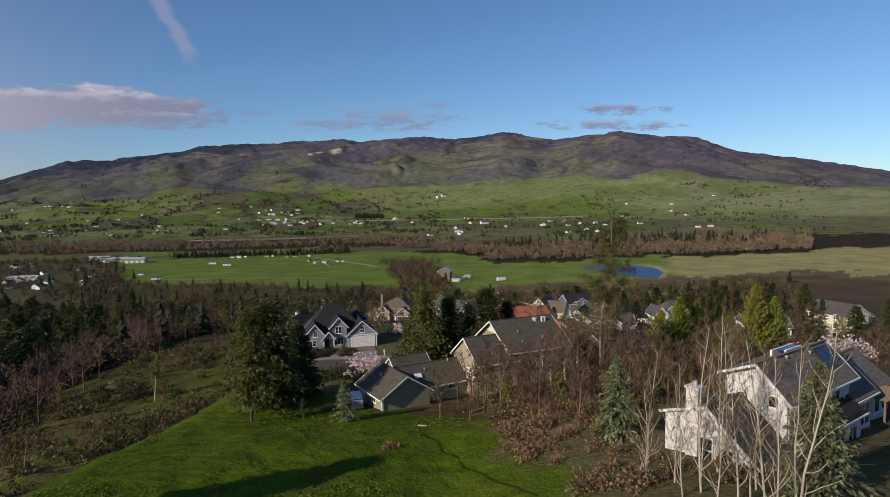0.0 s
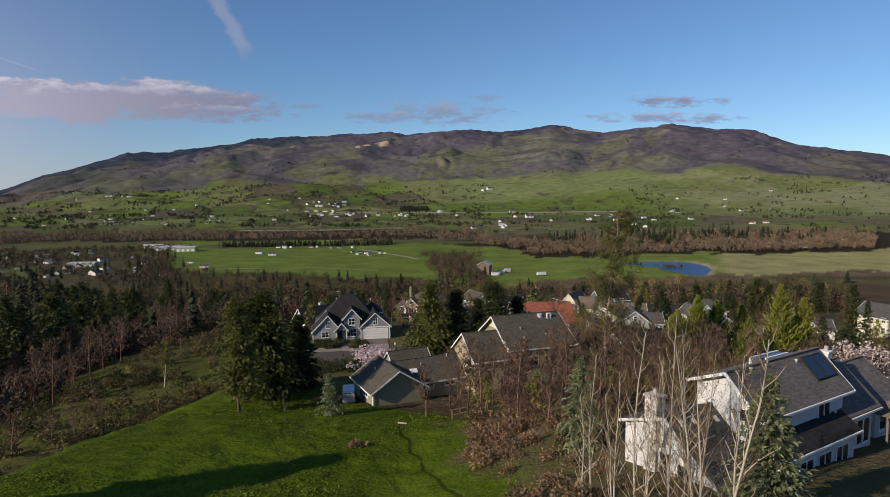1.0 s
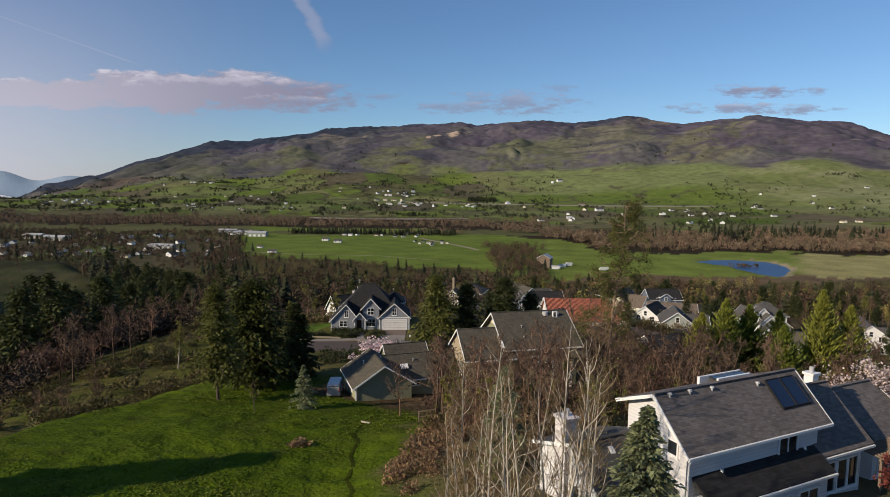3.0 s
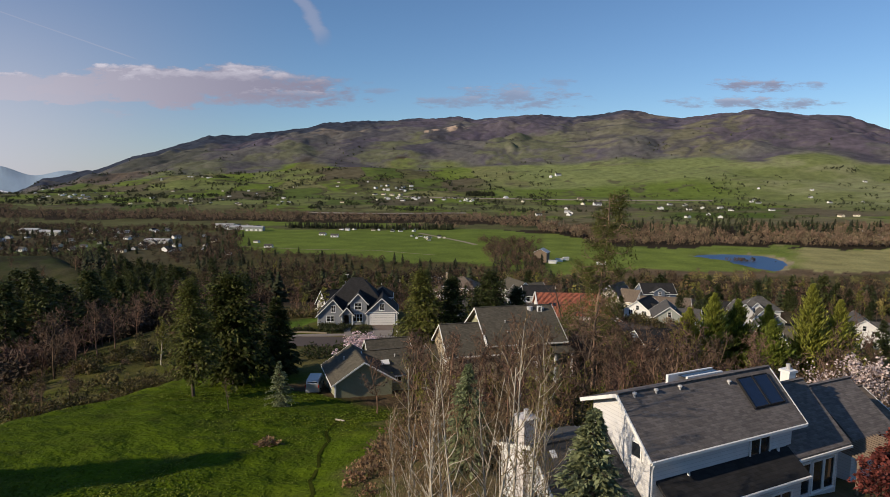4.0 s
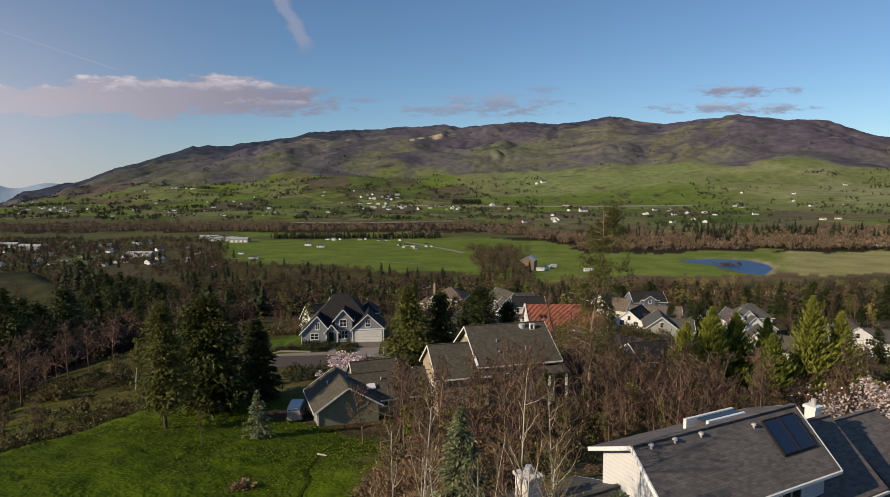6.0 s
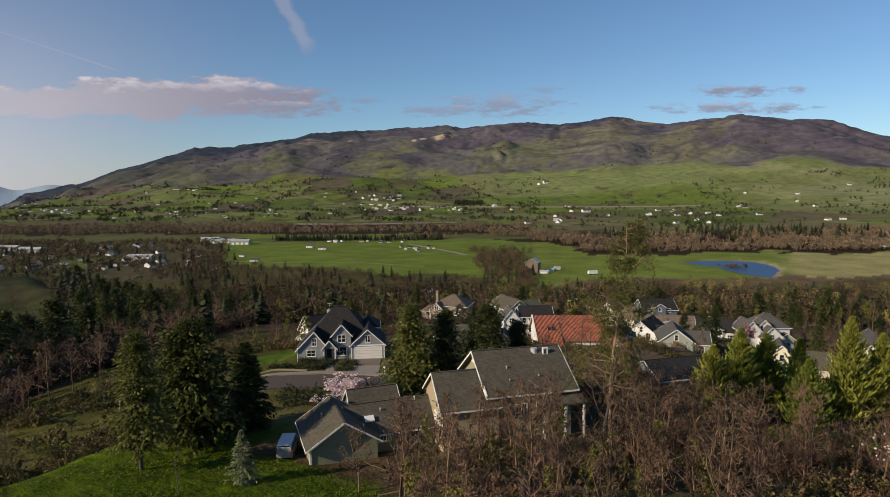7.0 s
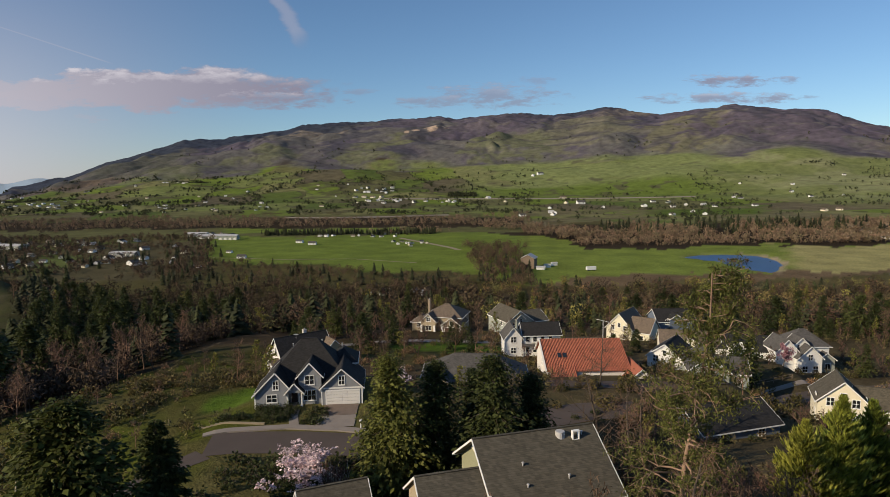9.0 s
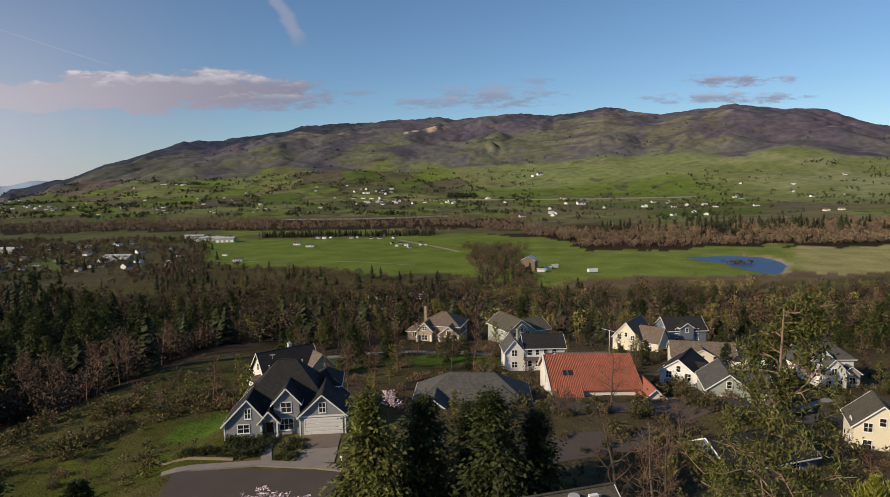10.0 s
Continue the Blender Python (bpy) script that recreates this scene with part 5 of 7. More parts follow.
def long_white_house():
    """The white two-storey house behind the red-tiled one: a steep gable and a long ridge."""
    h = thing("house", pose(10.2, 189.5, -9.7, 0, 0, 10), "white two-storey house with a steep gable and long dark roof", "house")
    W, R = WALL_WHITE, ROOF_GREY
    gable(h, -2.4, 2.0, 0.0, 7.0, -3, 4.7, 2.7, "y", W, R, over=0.4)
    gable(h, 2.4, 12.0, 0.5, 7.5, -3, 5.4, 2.3, "x", W, ROOF_DARK, over=0.5)
    gable(h, 7.0, 12.5, -4.2, 1.0, -3, 2.6, 1.8, "x", W, ROOF_OLIVE, over=0.4)
    for z in (0.8, 3.6):
        window(h, -0.2, 0.0, z, 1.2, 1.4, bars=(1, 1))
        for x in (3.6, 5.4, 7.4, 9.4):
            window(h, x, 0.5, z, 0.9, 1.3, bars=(0, 1))
    part("porch_post", Shape().box(2.1, 2.35, -0.3, -0.05, -3, 2.7), TRIM, h)
    part("porch_roof", Shape().slab([(1.9, -0.6, 2.7), (6.4, -0.6, 2.7), (6.4, 0.5, 3.1), (1.9, 0.5, 3.1)], 0.14), R, h)


grey_house()
near_house()
low_house()
middle_house()
red_house()
white_gable_house()
hip_house(3.0, 153.0, 4, 20, 12, 2.8, 3.9, WALL_TAN, ROOF_GREY, "tan house with a wide grey hipped roof behind firs", z=-5.2)
craftsman(-14.5, 243.0, -8, WALL_TAN, ROOF_BROWN, "tan stone-trimmed house with brown hipped and gabled roofs", STONE, z=-16.5)
gabled_house(8.0, 240.0, 30, 9, 14, 5.5, 3.2, WALL_SAGE, ROOF_OLIVE, "grey-green house with steep olive-grey roofs", cross=7, z=-16.5, dormer=True)
long_white_house()
gabled_house(24.5, 178.0, 8, 11, 7, 3.2, 2.6, WALL_TAN, ROOF_BROWN, "tan house with a brown roof beside the red-tiled one", z=-7.5, axis="x")
gabled_house(45.0, 232.5, -30, 8, 12, 4.2, 4.4, WALL_CREAM, ROOF_BROWN, "cream-yellow house with a steep brown gable", cross=5, z=-15.2)
gabled_house(60.0, 238.0, 10, 12, 9, 4.5, 3.0, WALL_SLATE, ROOF_DARK, "dark-roofed blue-grey house among trees", z=-14.5, axis="x", dormer=True)
gabled_house(57.0, 206.0, -6, 15, 8, 3.0, 3.0, WALL_CREAM, ROOF_BROWN, "cream house with a long brown roof", z=-12.2, axis="x", dormer=True)
gabled_house(46.0, 179.0, -28, 7.5, 10, 4.8, 2.8, WALL_WHITE, ROOF_DARK, "white house with a charcoal gable roof", cross=4, z=-9.3)
gabled_house(50.0, 167.0, -6, 7.5, 10, 3.6, 2.8, WALL_SAGE, ROOF_GREY, "sage-green house with white gable trim", cross=4, z=-7.0)
gabled_house(70.0, 204.0, -14, 17, 9, 3.2, 3.0, WALL_WHITE, ROOF_DARK, "low white house with a dark gabled roof", cross=4, z=-12.6, axis="x", dormer=True)
white_house()
gabled_house(67.0, 148.2, -16, 7.4, 7.0, 4.4, 3.4, WALL_CREAM, ROOF_OLIVE, "cream house with a steep grey gable beyond cedars", cross=5, z=-7.2)
gabled_house(43.0, 134.0, 24, 14, 9, 2.6, 2.4, WALL_SLATE, ROOF_DARK, "low dark-roofed house in tree shade", z=-4.6, axis="x")
gabled_house(100.0, 176.0, -14, 9, 12, 4.6, 3.0, WALL_WHITE, ROOF_GREY, "white house with a grey roof at the wood's edge", cross=4)
gabled_house(120.0, 168.0, 20, 9, 12, 4.8, 3.0, WALL_CREAM, ROOF_GREY, "cream house beyond the blossoming tree", cross=4)
gabled_house(-118.0, 232.0, 20, 13, 8, 3.0, 2.4, WALL_SLATE, ROOF_GREY, "low grey-roofed house deep in the wooded ravine", axis="x")
gabled_house(-150.0, 228.0, -15, 12, 8, 3.0, 2.2, WALL_SLATE, ROOF_GREY, "grey-roofed house half hidden by dark firs", axis="x")
gabled_house(-178.0, 300.0, 10, 9, 9, 3.6, 2.8, WALL_TAN, ROOF_BROWN, "small brown-roofed house on the wooded slope", axis="x")


def hay_barn():
    x, y = spot(935, 652.0)
    h = thing("barn", base_at(x, y, -12), "tall weathered barn with a pale metal roof in the field", "barn")
    gable(h, -7, 7, -8, 8, -1, 11.0, 3.6, "y", WOOD, METAL, over=0.9, rake=0.7)
    part("barn_door", Shape().box(-2, 2, -8.1, -7.95, 0, 4.6), DOOR, h)
    for k, (u, d, w, l) in enumerate(((955, 640, 9, 5), (966, 655, 7, 4), (978, 668, 6, 4))):
        sx, sy = spot(u, d)
        s = thing("shed", base_at(sx, sy, 10 * k), "low pale farm shed with a shallow metal roof", "shed", "sheds by the barn")
        gable(s, -w / 2, w / 2, -l / 2, l / 2, -1, 2.6, 0.9, "x", WALL_WHITE, METAL, over=0.3)
    tx, ty = spot(1040, 628.0)
    t = thing("trailer", base_at(tx, ty, 20), "white box trailer standing in the green field", "trailer")
    part("body", Shape().box(-5, 5, -1.4, 1.4, 0.9, 4.2), TRIM, t)
    for px in (-3.4, -2.2, 3.0):
        part("wheel", Shape().tube((px, -1.5, 0.5), (px, 1.5, 0.5), 0.5, 0.5, 12), TYRE, t)


hay_barn()


def village():
    """Small far houses of the valley and the two towns, each with walls, a roof and windows."""
    rng = random.Random(11)
    kinds = []
    for wall, roof, lab in ((WALL_WHITE, ROOF_GREY, "small white house with a grey roof in the valley"), (WALL_CREAM, ROOF_BROWN, "small cream house with a brown roof in the valley"),
                            (WALL_WHITE, METAL, "white farm building with a pale metal roof"), (WALL_SAGE, ROOF_DARK, "small grey house with a dark roof in the valley")):
        h = thing("house", pose(0, 0, -900), lab, "house", "far valley houses")
        gable(h, -7, 7, -4.5, 4.5, -2, 3.6, 2.8, "x", wall, roof, over=0.5, fascia=False, cap=False)
        for px in (-3.5, 3.5):
            part("window", Shape().box(px - 0.8, px + 0.8, -4.56, -4.46, 1, 2.5), GLASS, h)
        kinds.append(h)
    spots = []
    for _ in range(60):
        spots.append((rng.gauss(150, 120), rng.uniform(690, 1000), rng.uniform(0.5, 0.85)))
    for _ in range(52):
        spots.append((rng.uniform(1490, 1640), rng.uniform(900, 1180), rng.uniform(0.5, 0.85)))
    for u, d in ((500, 2000), (515, 2010), (530, 1990), (545, 2005)):
        spots.append((u + 140, d + 500, 1.3))
    for _ in range(12):
        spots.append((rng.uniform(690, 765), rng.uniform(880, 960), 0.45))
    for _ in range(12):
        spots.append((rng.uniform(560, 720), rng.uniform(1030, 1085), 0.5))
    for _ in range(22):
        spots.append((rng.uniform(640, 830), rng.uniform(2180, 2420), 1.0))
    for _ in range(26):
        spots.append((rng.uniform(860, 1500), rng.uniform(1500, 2250), 1.1))
    for _ in range(44):
        spots.append((rng.uniform(20, 640), rng.uniform(1800, 2900), rng.uniform(0.6, 1.0)))
    for _ in range(16):
        spots.append((rng.gauss(110, 40), rng.gauss(2050, 60), 0.8))
    for _ in range(4):
        spots.append((rng.uniform(1280, 1560), rng.uniform(2250, 2500), 1.0))
    for _ in range(12):
        spots.append((rng.uniform(635, 710), rng.uniform(2620, 2760), 1.2))
    for u, d, k in ((1030, 2050, 1.9), (1005, 2080, 1.3), (960, 2980, 2.0), (948, 2960, 1.4), (1140, 1870, 1.5), (430, 1040, 1.2), (412, 1050, 1.3), (395, 1060, 1.2), (380, 1050, 1.1), (1000, 2330, 1.6), (870, 2390, 1.6)):
        spots.append((u, d, k))
    for _ in range(9):
        spots.append((rng.uniform(655, 770), rng.uniform(505, 520), 0.75))
    xy = np.array([spot(u, d) for u, d, _ in spots])
    zs = height(xy[:, 0], xy[:, 1])
    for (u, d, k), (x, y), z in zip(spots, xy, zs):
        src = rng.choice(kinds[:3] + [kinds[0], kinds[3]])
        c = copy_thing(src, Matrix.Translation((x, y, z)) @ pose(0, 0, 0, 0, 0, rng.choice((rng.uniform(-25, 25), rng.uniform(60, 120)))) @ Matrix.Diagonal((k, k, k, 1)))
        del c
    for h in kinds:
        x, y = spot(rng.uniform(200, 600), rng.uniform(1900, 2400))
        h.matrix_world = pose(x, y, ground_z(x, y))


def warehouses():
    """Long pale sheds at the edge of the left town."""
    for u, d, w, l, e, yaw in ((398, 1035, 46, 16, 5.0, 12), (425, 1010, 30, 14, 6.5, 10), (372, 1075, 34, 16, 5.0, 8), (60, 900, 40, 18, 6.0, -5), (20, 930, 26, 14, 6.0, 14), (250, 800, 34, 12, 4.5, 4)):
        x, y = spot(u, d)
        h = thing("warehouse", base_at(x, y, yaw), "long pale grey metal-roofed shed at the town's edge", "warehouse", "sheds of the town")
        gable(h, -w / 2, w / 2, -l / 2, l / 2, -2, e, 2.0, "x", WALL_SAGE, METAL, over=0.5, fascia=False)
        for k in range(4):
            part("loading_door", Shape().box(-w / 2 + w * (k + 0.5) / 4 - 2, -w / 2 + w * (k + 0.5) / 4 + 2, -l / 2 - 0.1, -l / 2 + 0.05, 0, 3.6), GARAGE, h)


village()
warehouses()

# ---- trees ----
def tubes(name, segs, sides, mat):
    """Tapered sticks as one mesh. segs: rows of start, end, two radii."""
    s = np.asarray(segs, float)
    a, b, ra, rb = s[:, :3], s[:, 3:6], s[:, 6], s[:, 7]
    d = b - a
    d /= np.linalg.norm(d, axis=1, keepdims=True) + 1e-9
    ref = np.where(np.abs(d[:, 2:3]) > 0.9, (1.0, 0, 0), (0, 0, 1.0))
    u = np.cross(d, ref)
    u /= np.linalg.norm(u, axis=1, keepdims=True) + 1e-9
    w = np.cross(d, u)
    t = np.arange(sides) / sides * math.tau
    ring = np.cos(t)[None, :, None] * u[:, None] + np.sin(t)[None, :, None] * w[:, None]
    v = np.concatenate([a[:, None] + ring * ra[:, None, None], b[:, None] + ring * rb[:, None, None]], 1)
    n = len(s)
    k = np.arange(sides)
    quad = np.stack([k, (k + 1) % sides, sides + (k + 1) % sides, sides + k], -1)
    f = quad[None] + (np.arange(n) * 2 * sides)[:, None, None]
    return raw_mesh(name, v.reshape(-1, 3), f.reshape(-1, 4), mat)


def sprays(name, p, d, length, width, rng, mat, sag=0.2):
    """Small kite-shaped sprays at p, pointing along d."""
    n = len(p)
    d = d / (np.linalg.norm(d, axis=1, keepdims=True) + 1e-9)
    side = np.cross(d, rng.normal(size=(n, 3)) * 0.6 + (0, 0, 1.0))
    side /= np.linalg.norm(side, axis=1, keepdims=True) + 1e-9
    length, width = np.broadcast_to(length, n)[:, None], np.broadcast_to(width, n)[:, None]
    mid = p + d * length * 0.45
    tip = p + d * length - np.array((0, 0, 1.0)) * length * sag
    v = np.stack([p, mid - side * width, tip, mid + side * width], 1)
    return raw_mesh(name, v.reshape(-1, 3), np.arange(4 * n).reshape(-1, 4), mat)


def grow(rng, h, limbs, twigs, fine, spread, lift, r0, start=0.25, bend=0.18, trunk_top=1.0, trunks=1, thin=0.012, lean=0.05):
    """Trunk and limb sticks, and twig sticks, of a leafless tree."""
    big, small, tips = [], [], []

    def limb(p, d, length, r, n, out, r_end, bend=bend):
        pts = [(p.copy(), r)]
        for k in range(n):
            d = d + rng.normal(size=3) * bend
            d[2] += lift * 0.12
            d /= np.linalg.norm(d)
            q = p + d * length / n
            re = r + (r_end - r) * (k + 1) / n
            out.append((*p, *q, pts[-1][1], re))
            p = q
            pts.append((p.copy(), re))
        return pts, d

    for _ in range(trunks):
        d0 = np.array((0, 0, 1.0)) + rng.normal(size=3) * (lean if trunks == 1 else 0.25) * (1, 1, 0)
        base = np.zeros(3) if trunks == 1 else np.append(rng.normal(size=2) * 0.15, 0)
        trunk, _ = limb(base, d0 / np.linalg.norm(d0), h * trunk_top, r0, 7, big, r0 * 0.2, bend * 0.3)
        for k in range(limbs):
            f = start + (1 - start) * (k + rng.random()) / limbs
            i = min(int(f * 7), 6)
            p = trunk[i][0] + (trunk[i + 1][0] - trunk[i][0]) * (f * 7 - i)
            a = rng.random() * math.tau
            out = np.array((math.cos(a), math.sin(a), lift + rng.normal() * 0.2))
            ll = spread * h * (1.05 - 0.75 * f) * rng.uniform(0.7, 1.2)
            rr = max(trunk[i][1] * 0.5, thin)
            pts, dd = limb(p, out / np.linalg.norm(out), ll, rr, 4, big, thin)
            for _ in range(twigs):
                j = rng.integers(1, 5)
                dr = dd * 0.7 + rng.normal(size=3) * 0.55 + (0, 0, 0.25 * lift)
                tp, td = limb(pts[j][0], dr / np.linalg.norm(dr), ll * rng.uniform(0.3, 0.55), thin * 1.3, 2, small, thin * 0.6)
                tips.append(tp[-1][0])
                for _ in range(fine):
                    e = td + rng.normal(size=3) * 0.6 + (0, 0, 0.2 * lift)
                    q = tp[rng.integers(0, 3)][0]
                    z = q + e / np.linalg.norm(e) * ll * rng.uniform(0.12, 0.3)
                    small.append((*q, *z, thin * 0.8, thin * 0.4))
                    tips.append(z)
    return big, small, np.array(tips)


def bare_tree(name, seed, h, label, category="tree", limbs=12, twigs=6, fine=3, spread=0.34, lift=0.7, r0=None, bark=None, twig=None, buds=None, nbuds=0, budsize=0.12, budwide=0.4, budname="foliage", joined=False, **more):
    rng = np.random.default_rng(seed)
    big, small, tips = grow(rng, h, limbs, twigs, fine, spread, lift, r0 or h * 0.016, **more)
    t = thing(name, Matrix(), label, category)
    if joined:
        part("trunk", tubes("trunk", big + small, 3, twig or TWIG), None, t)
    else:
        part("trunk", tubes("trunk", big, 5, bark or BARK), None, t)
        part("branchwork", tubes("branchwork", small, 3, twig or TWIG), None, t)
    if buds and nbuds:
        p = tips[rng.integers(0, len(tips), nbuds)] + rng.normal(size=(nbuds, 3)) * h * 0.018
        part(budname, sprays(budname, p, rng.normal(size=(nbuds, 3)) + (0, 0, 0.3), budsize * rng.uniform(0.6, 1.4, nbuds), budsize * budwide, rng, buds), None, t)
    return t


def conifer(name, seed, h, r, label, mat, rows=120, per=12, clear=0.08, droop=0.15, shape=0.9, size=1.0, bark=None, ragged=0.25, width=0.22, plume=False, low=0.55, fluff=0.0, joined=False, category="tree"):
    """A trunk with whorled boughs that carry needle sprays. shape: how full the crown is; droop below 0 lifts the boughs."""
    rng = np.random.default_rng(seed)
    big = []
    wob = np.cumsum(rng.normal(size=(9, 2)) * h * 0.006, 0)
    for k in range(8):
        a, b = k / 8, (k + 1) / 8
        big.append((*wob[k], a * h, *wob[k + 1], b * h, h * 0.014 * (1.03 - a), h * 0.014 * (1.03 - b)))
    f = clear + (1 - clear) * (np.arange(rows) + rng.random(rows)) / rows
    f = np.clip(1 - (1 - f) ** 1.15, clear, 0.995)
    az = rng.random(rows) * math.tau
    prof = ((1 - f) / (1 - clear)) ** shape * np.minimum(1, low + (f - clear) * 3.5)
    ll = r * prof * (1 - ragged + 2 * ragged * rng.random(rows)) + 0.10 * h / 10
    el = -droop + 0.55 * (f - 0.35) + rng.normal(size=rows) * 0.12
    d = np.stack([np.cos(az) * np.cos(el), np.sin(az) * np.cos(el), np.sin(el)], -1)
    p0 = np.stack([np.interp(f, np.linspace(0, 1, 9), wob[:, 0]), np.interp(f, np.linspace(0, 1, 9), wob[:, 1]), f * h], -1)
    sag = 0.10 * ll * (1 if not plume else -1.5)
    end = p0 + d * ll[:, None]
    end[:, 2] -= sag
    boughs = [(*a, *b, h * 0.0035, 0.012) for a, b in zip(p0, end)]
    t = np.clip(0.18 + 0.86 * (np.arange(per) + rng.random((rows, per))) / per, 0, 1)
    q = p0[:, None] + d[:, None] * (ll[:, None] * t)[..., None]
    q[..., 2] -= sag[:, None] * t**2
    fan = np.cross(d, (0, 0, 1.0))
    fan /= np.linalg.norm(fan, axis=1, keepdims=True) + 1e-9
    turn = rng.normal(size=(rows, per)) * 0.75
    sd = d[:, None] * np.cos(turn)[..., None] + fan[:, None] * np.sin(turn)[..., None]
    sd = sd + rng.normal(size=sd.shape) * 0.22
    if plume:
        sd[..., 2] += 0.75
    q = q + fan[:, None] * (rng.normal(size=(rows, per)) * 0.10 * ll[:, None])[..., None]
    q = q + rng.normal(size=q.shape) * fluff * r
    sl = size * (0.28 * ll[:, None] + 0.22 * r) * (1.1 - 0.45 * t) * rng.uniform(0.7, 1.3, (rows, per))
    ob = thing(name, Matrix(), label, category)
    if joined:
        part("trunk", tubes("trunk", big + boughs[::2], 3, bark or BARK), None, ob)
    else:
        part("trunk", tubes("trunk", big, 7, bark or BARK), None, ob)
        part("branchwork", tubes("branchwork", boughs, 3, bark or BARK), None, ob)
    part("crown", sprays("crown", q.reshape(-1, 3), sd.reshape(-1, 3), sl.ravel(), sl.ravel() * width, rng, mat, sag=0.25 if not plume else -0.1), None, ob)
    return ob


def pine_tree(name, seed, h, label):
    """An open pine: bare lower trunk, crooked limbs, tufts of needles at their ends."""
    rng = np.random.default_rng(seed)
    big, small, _ = grow(rng, h, 48, 6, 2, 0.20, 0.12, h * 0.0095, start=0.28, bend=0.24, thin=0.03, lean=0.0)
    ob = thing(name, Matrix(), label, "tree")
    part("trunk", tubes("trunk", big, 7, BARK_PINE), None, ob)
    part("branchwork", tubes("branchwork", small, 3, BARK_PINE), None, ob)
    tips = np.array([s[3:6] for s in small])
    tips = tips[rng.random(len(tips)) < 0.62]
    n = 24
    p = np.repeat(tips, n, 0) + rng.normal(size=(len(tips) * n, 3)) * 0.24
    part("crown", sprays("crown", p, rng.normal(size=p.shape) + (0, 0, 0.5), rng.uniform(0.2, 0.42, len(p)), 0.045, rng, PINE, sag=0.05), None, ob)
    return ob


def bush(name, seed, r, h, label, mat, n=500, size=0.25, category="bush", twig=None):
    rng = np.random.default_rng(seed)
    big, small, tips = grow(rng, h * 0.8, 3, 3, 0, r / h * 0.9, 0.8, h * 0.02, start=0.08, trunks=3, thin=0.02)
    ob = tagged(new(name, tubes(name, big + small, 3, twig or BARK)), label, category)
    d = rng.normal(size=(n, 3))
    d[:, 2] = np.abs(d[:, 2])
    d /= np.linalg.norm(d, axis=1, keepdims=True)
    lump = 1 + 0.22 * np.sin(3.1 * d[:, 0] * 2 + seed) + 0.2 * np.sin(4.3 * d[:, 1] * 2 + 2 * seed)
    p = d * (rng.uniform(0.55, 1.0, n) * lump)[:, None] * (r, r, h * 0.95)
    part("foliage", sprays("foliage", p, d + rng.normal(size=(n, 3)) * 0.7, size * rng.uniform(0.6, 1.3, n), size * 0.36, rng, mat, sag=0.1), None, ob)
    return ob


def at_ground(ob, x, y, scale=1.0, turn=0.0, sink=0.1):
    ob.matrix_world = Matrix.Translation((x, y, ground_z(x, y) - sink)) @ pose(0, 0, 0, 0, 0, turn) @ Matrix.Scale(scale, 4)
    return ob


FIR_NEAR = leaf("olive_fir_needles", (0.082, 0.095, 0.022), (0.11, 0.115, 0.027))
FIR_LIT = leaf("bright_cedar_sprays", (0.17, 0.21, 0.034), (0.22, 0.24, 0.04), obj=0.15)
BLOSSOM_PLUM = leaf("purple_pink_blossom", (0.36, 0.18, 0.22), (0.40, 0.22, 0.25), obj=0.1)


FAN = (-6.9, 96.5)


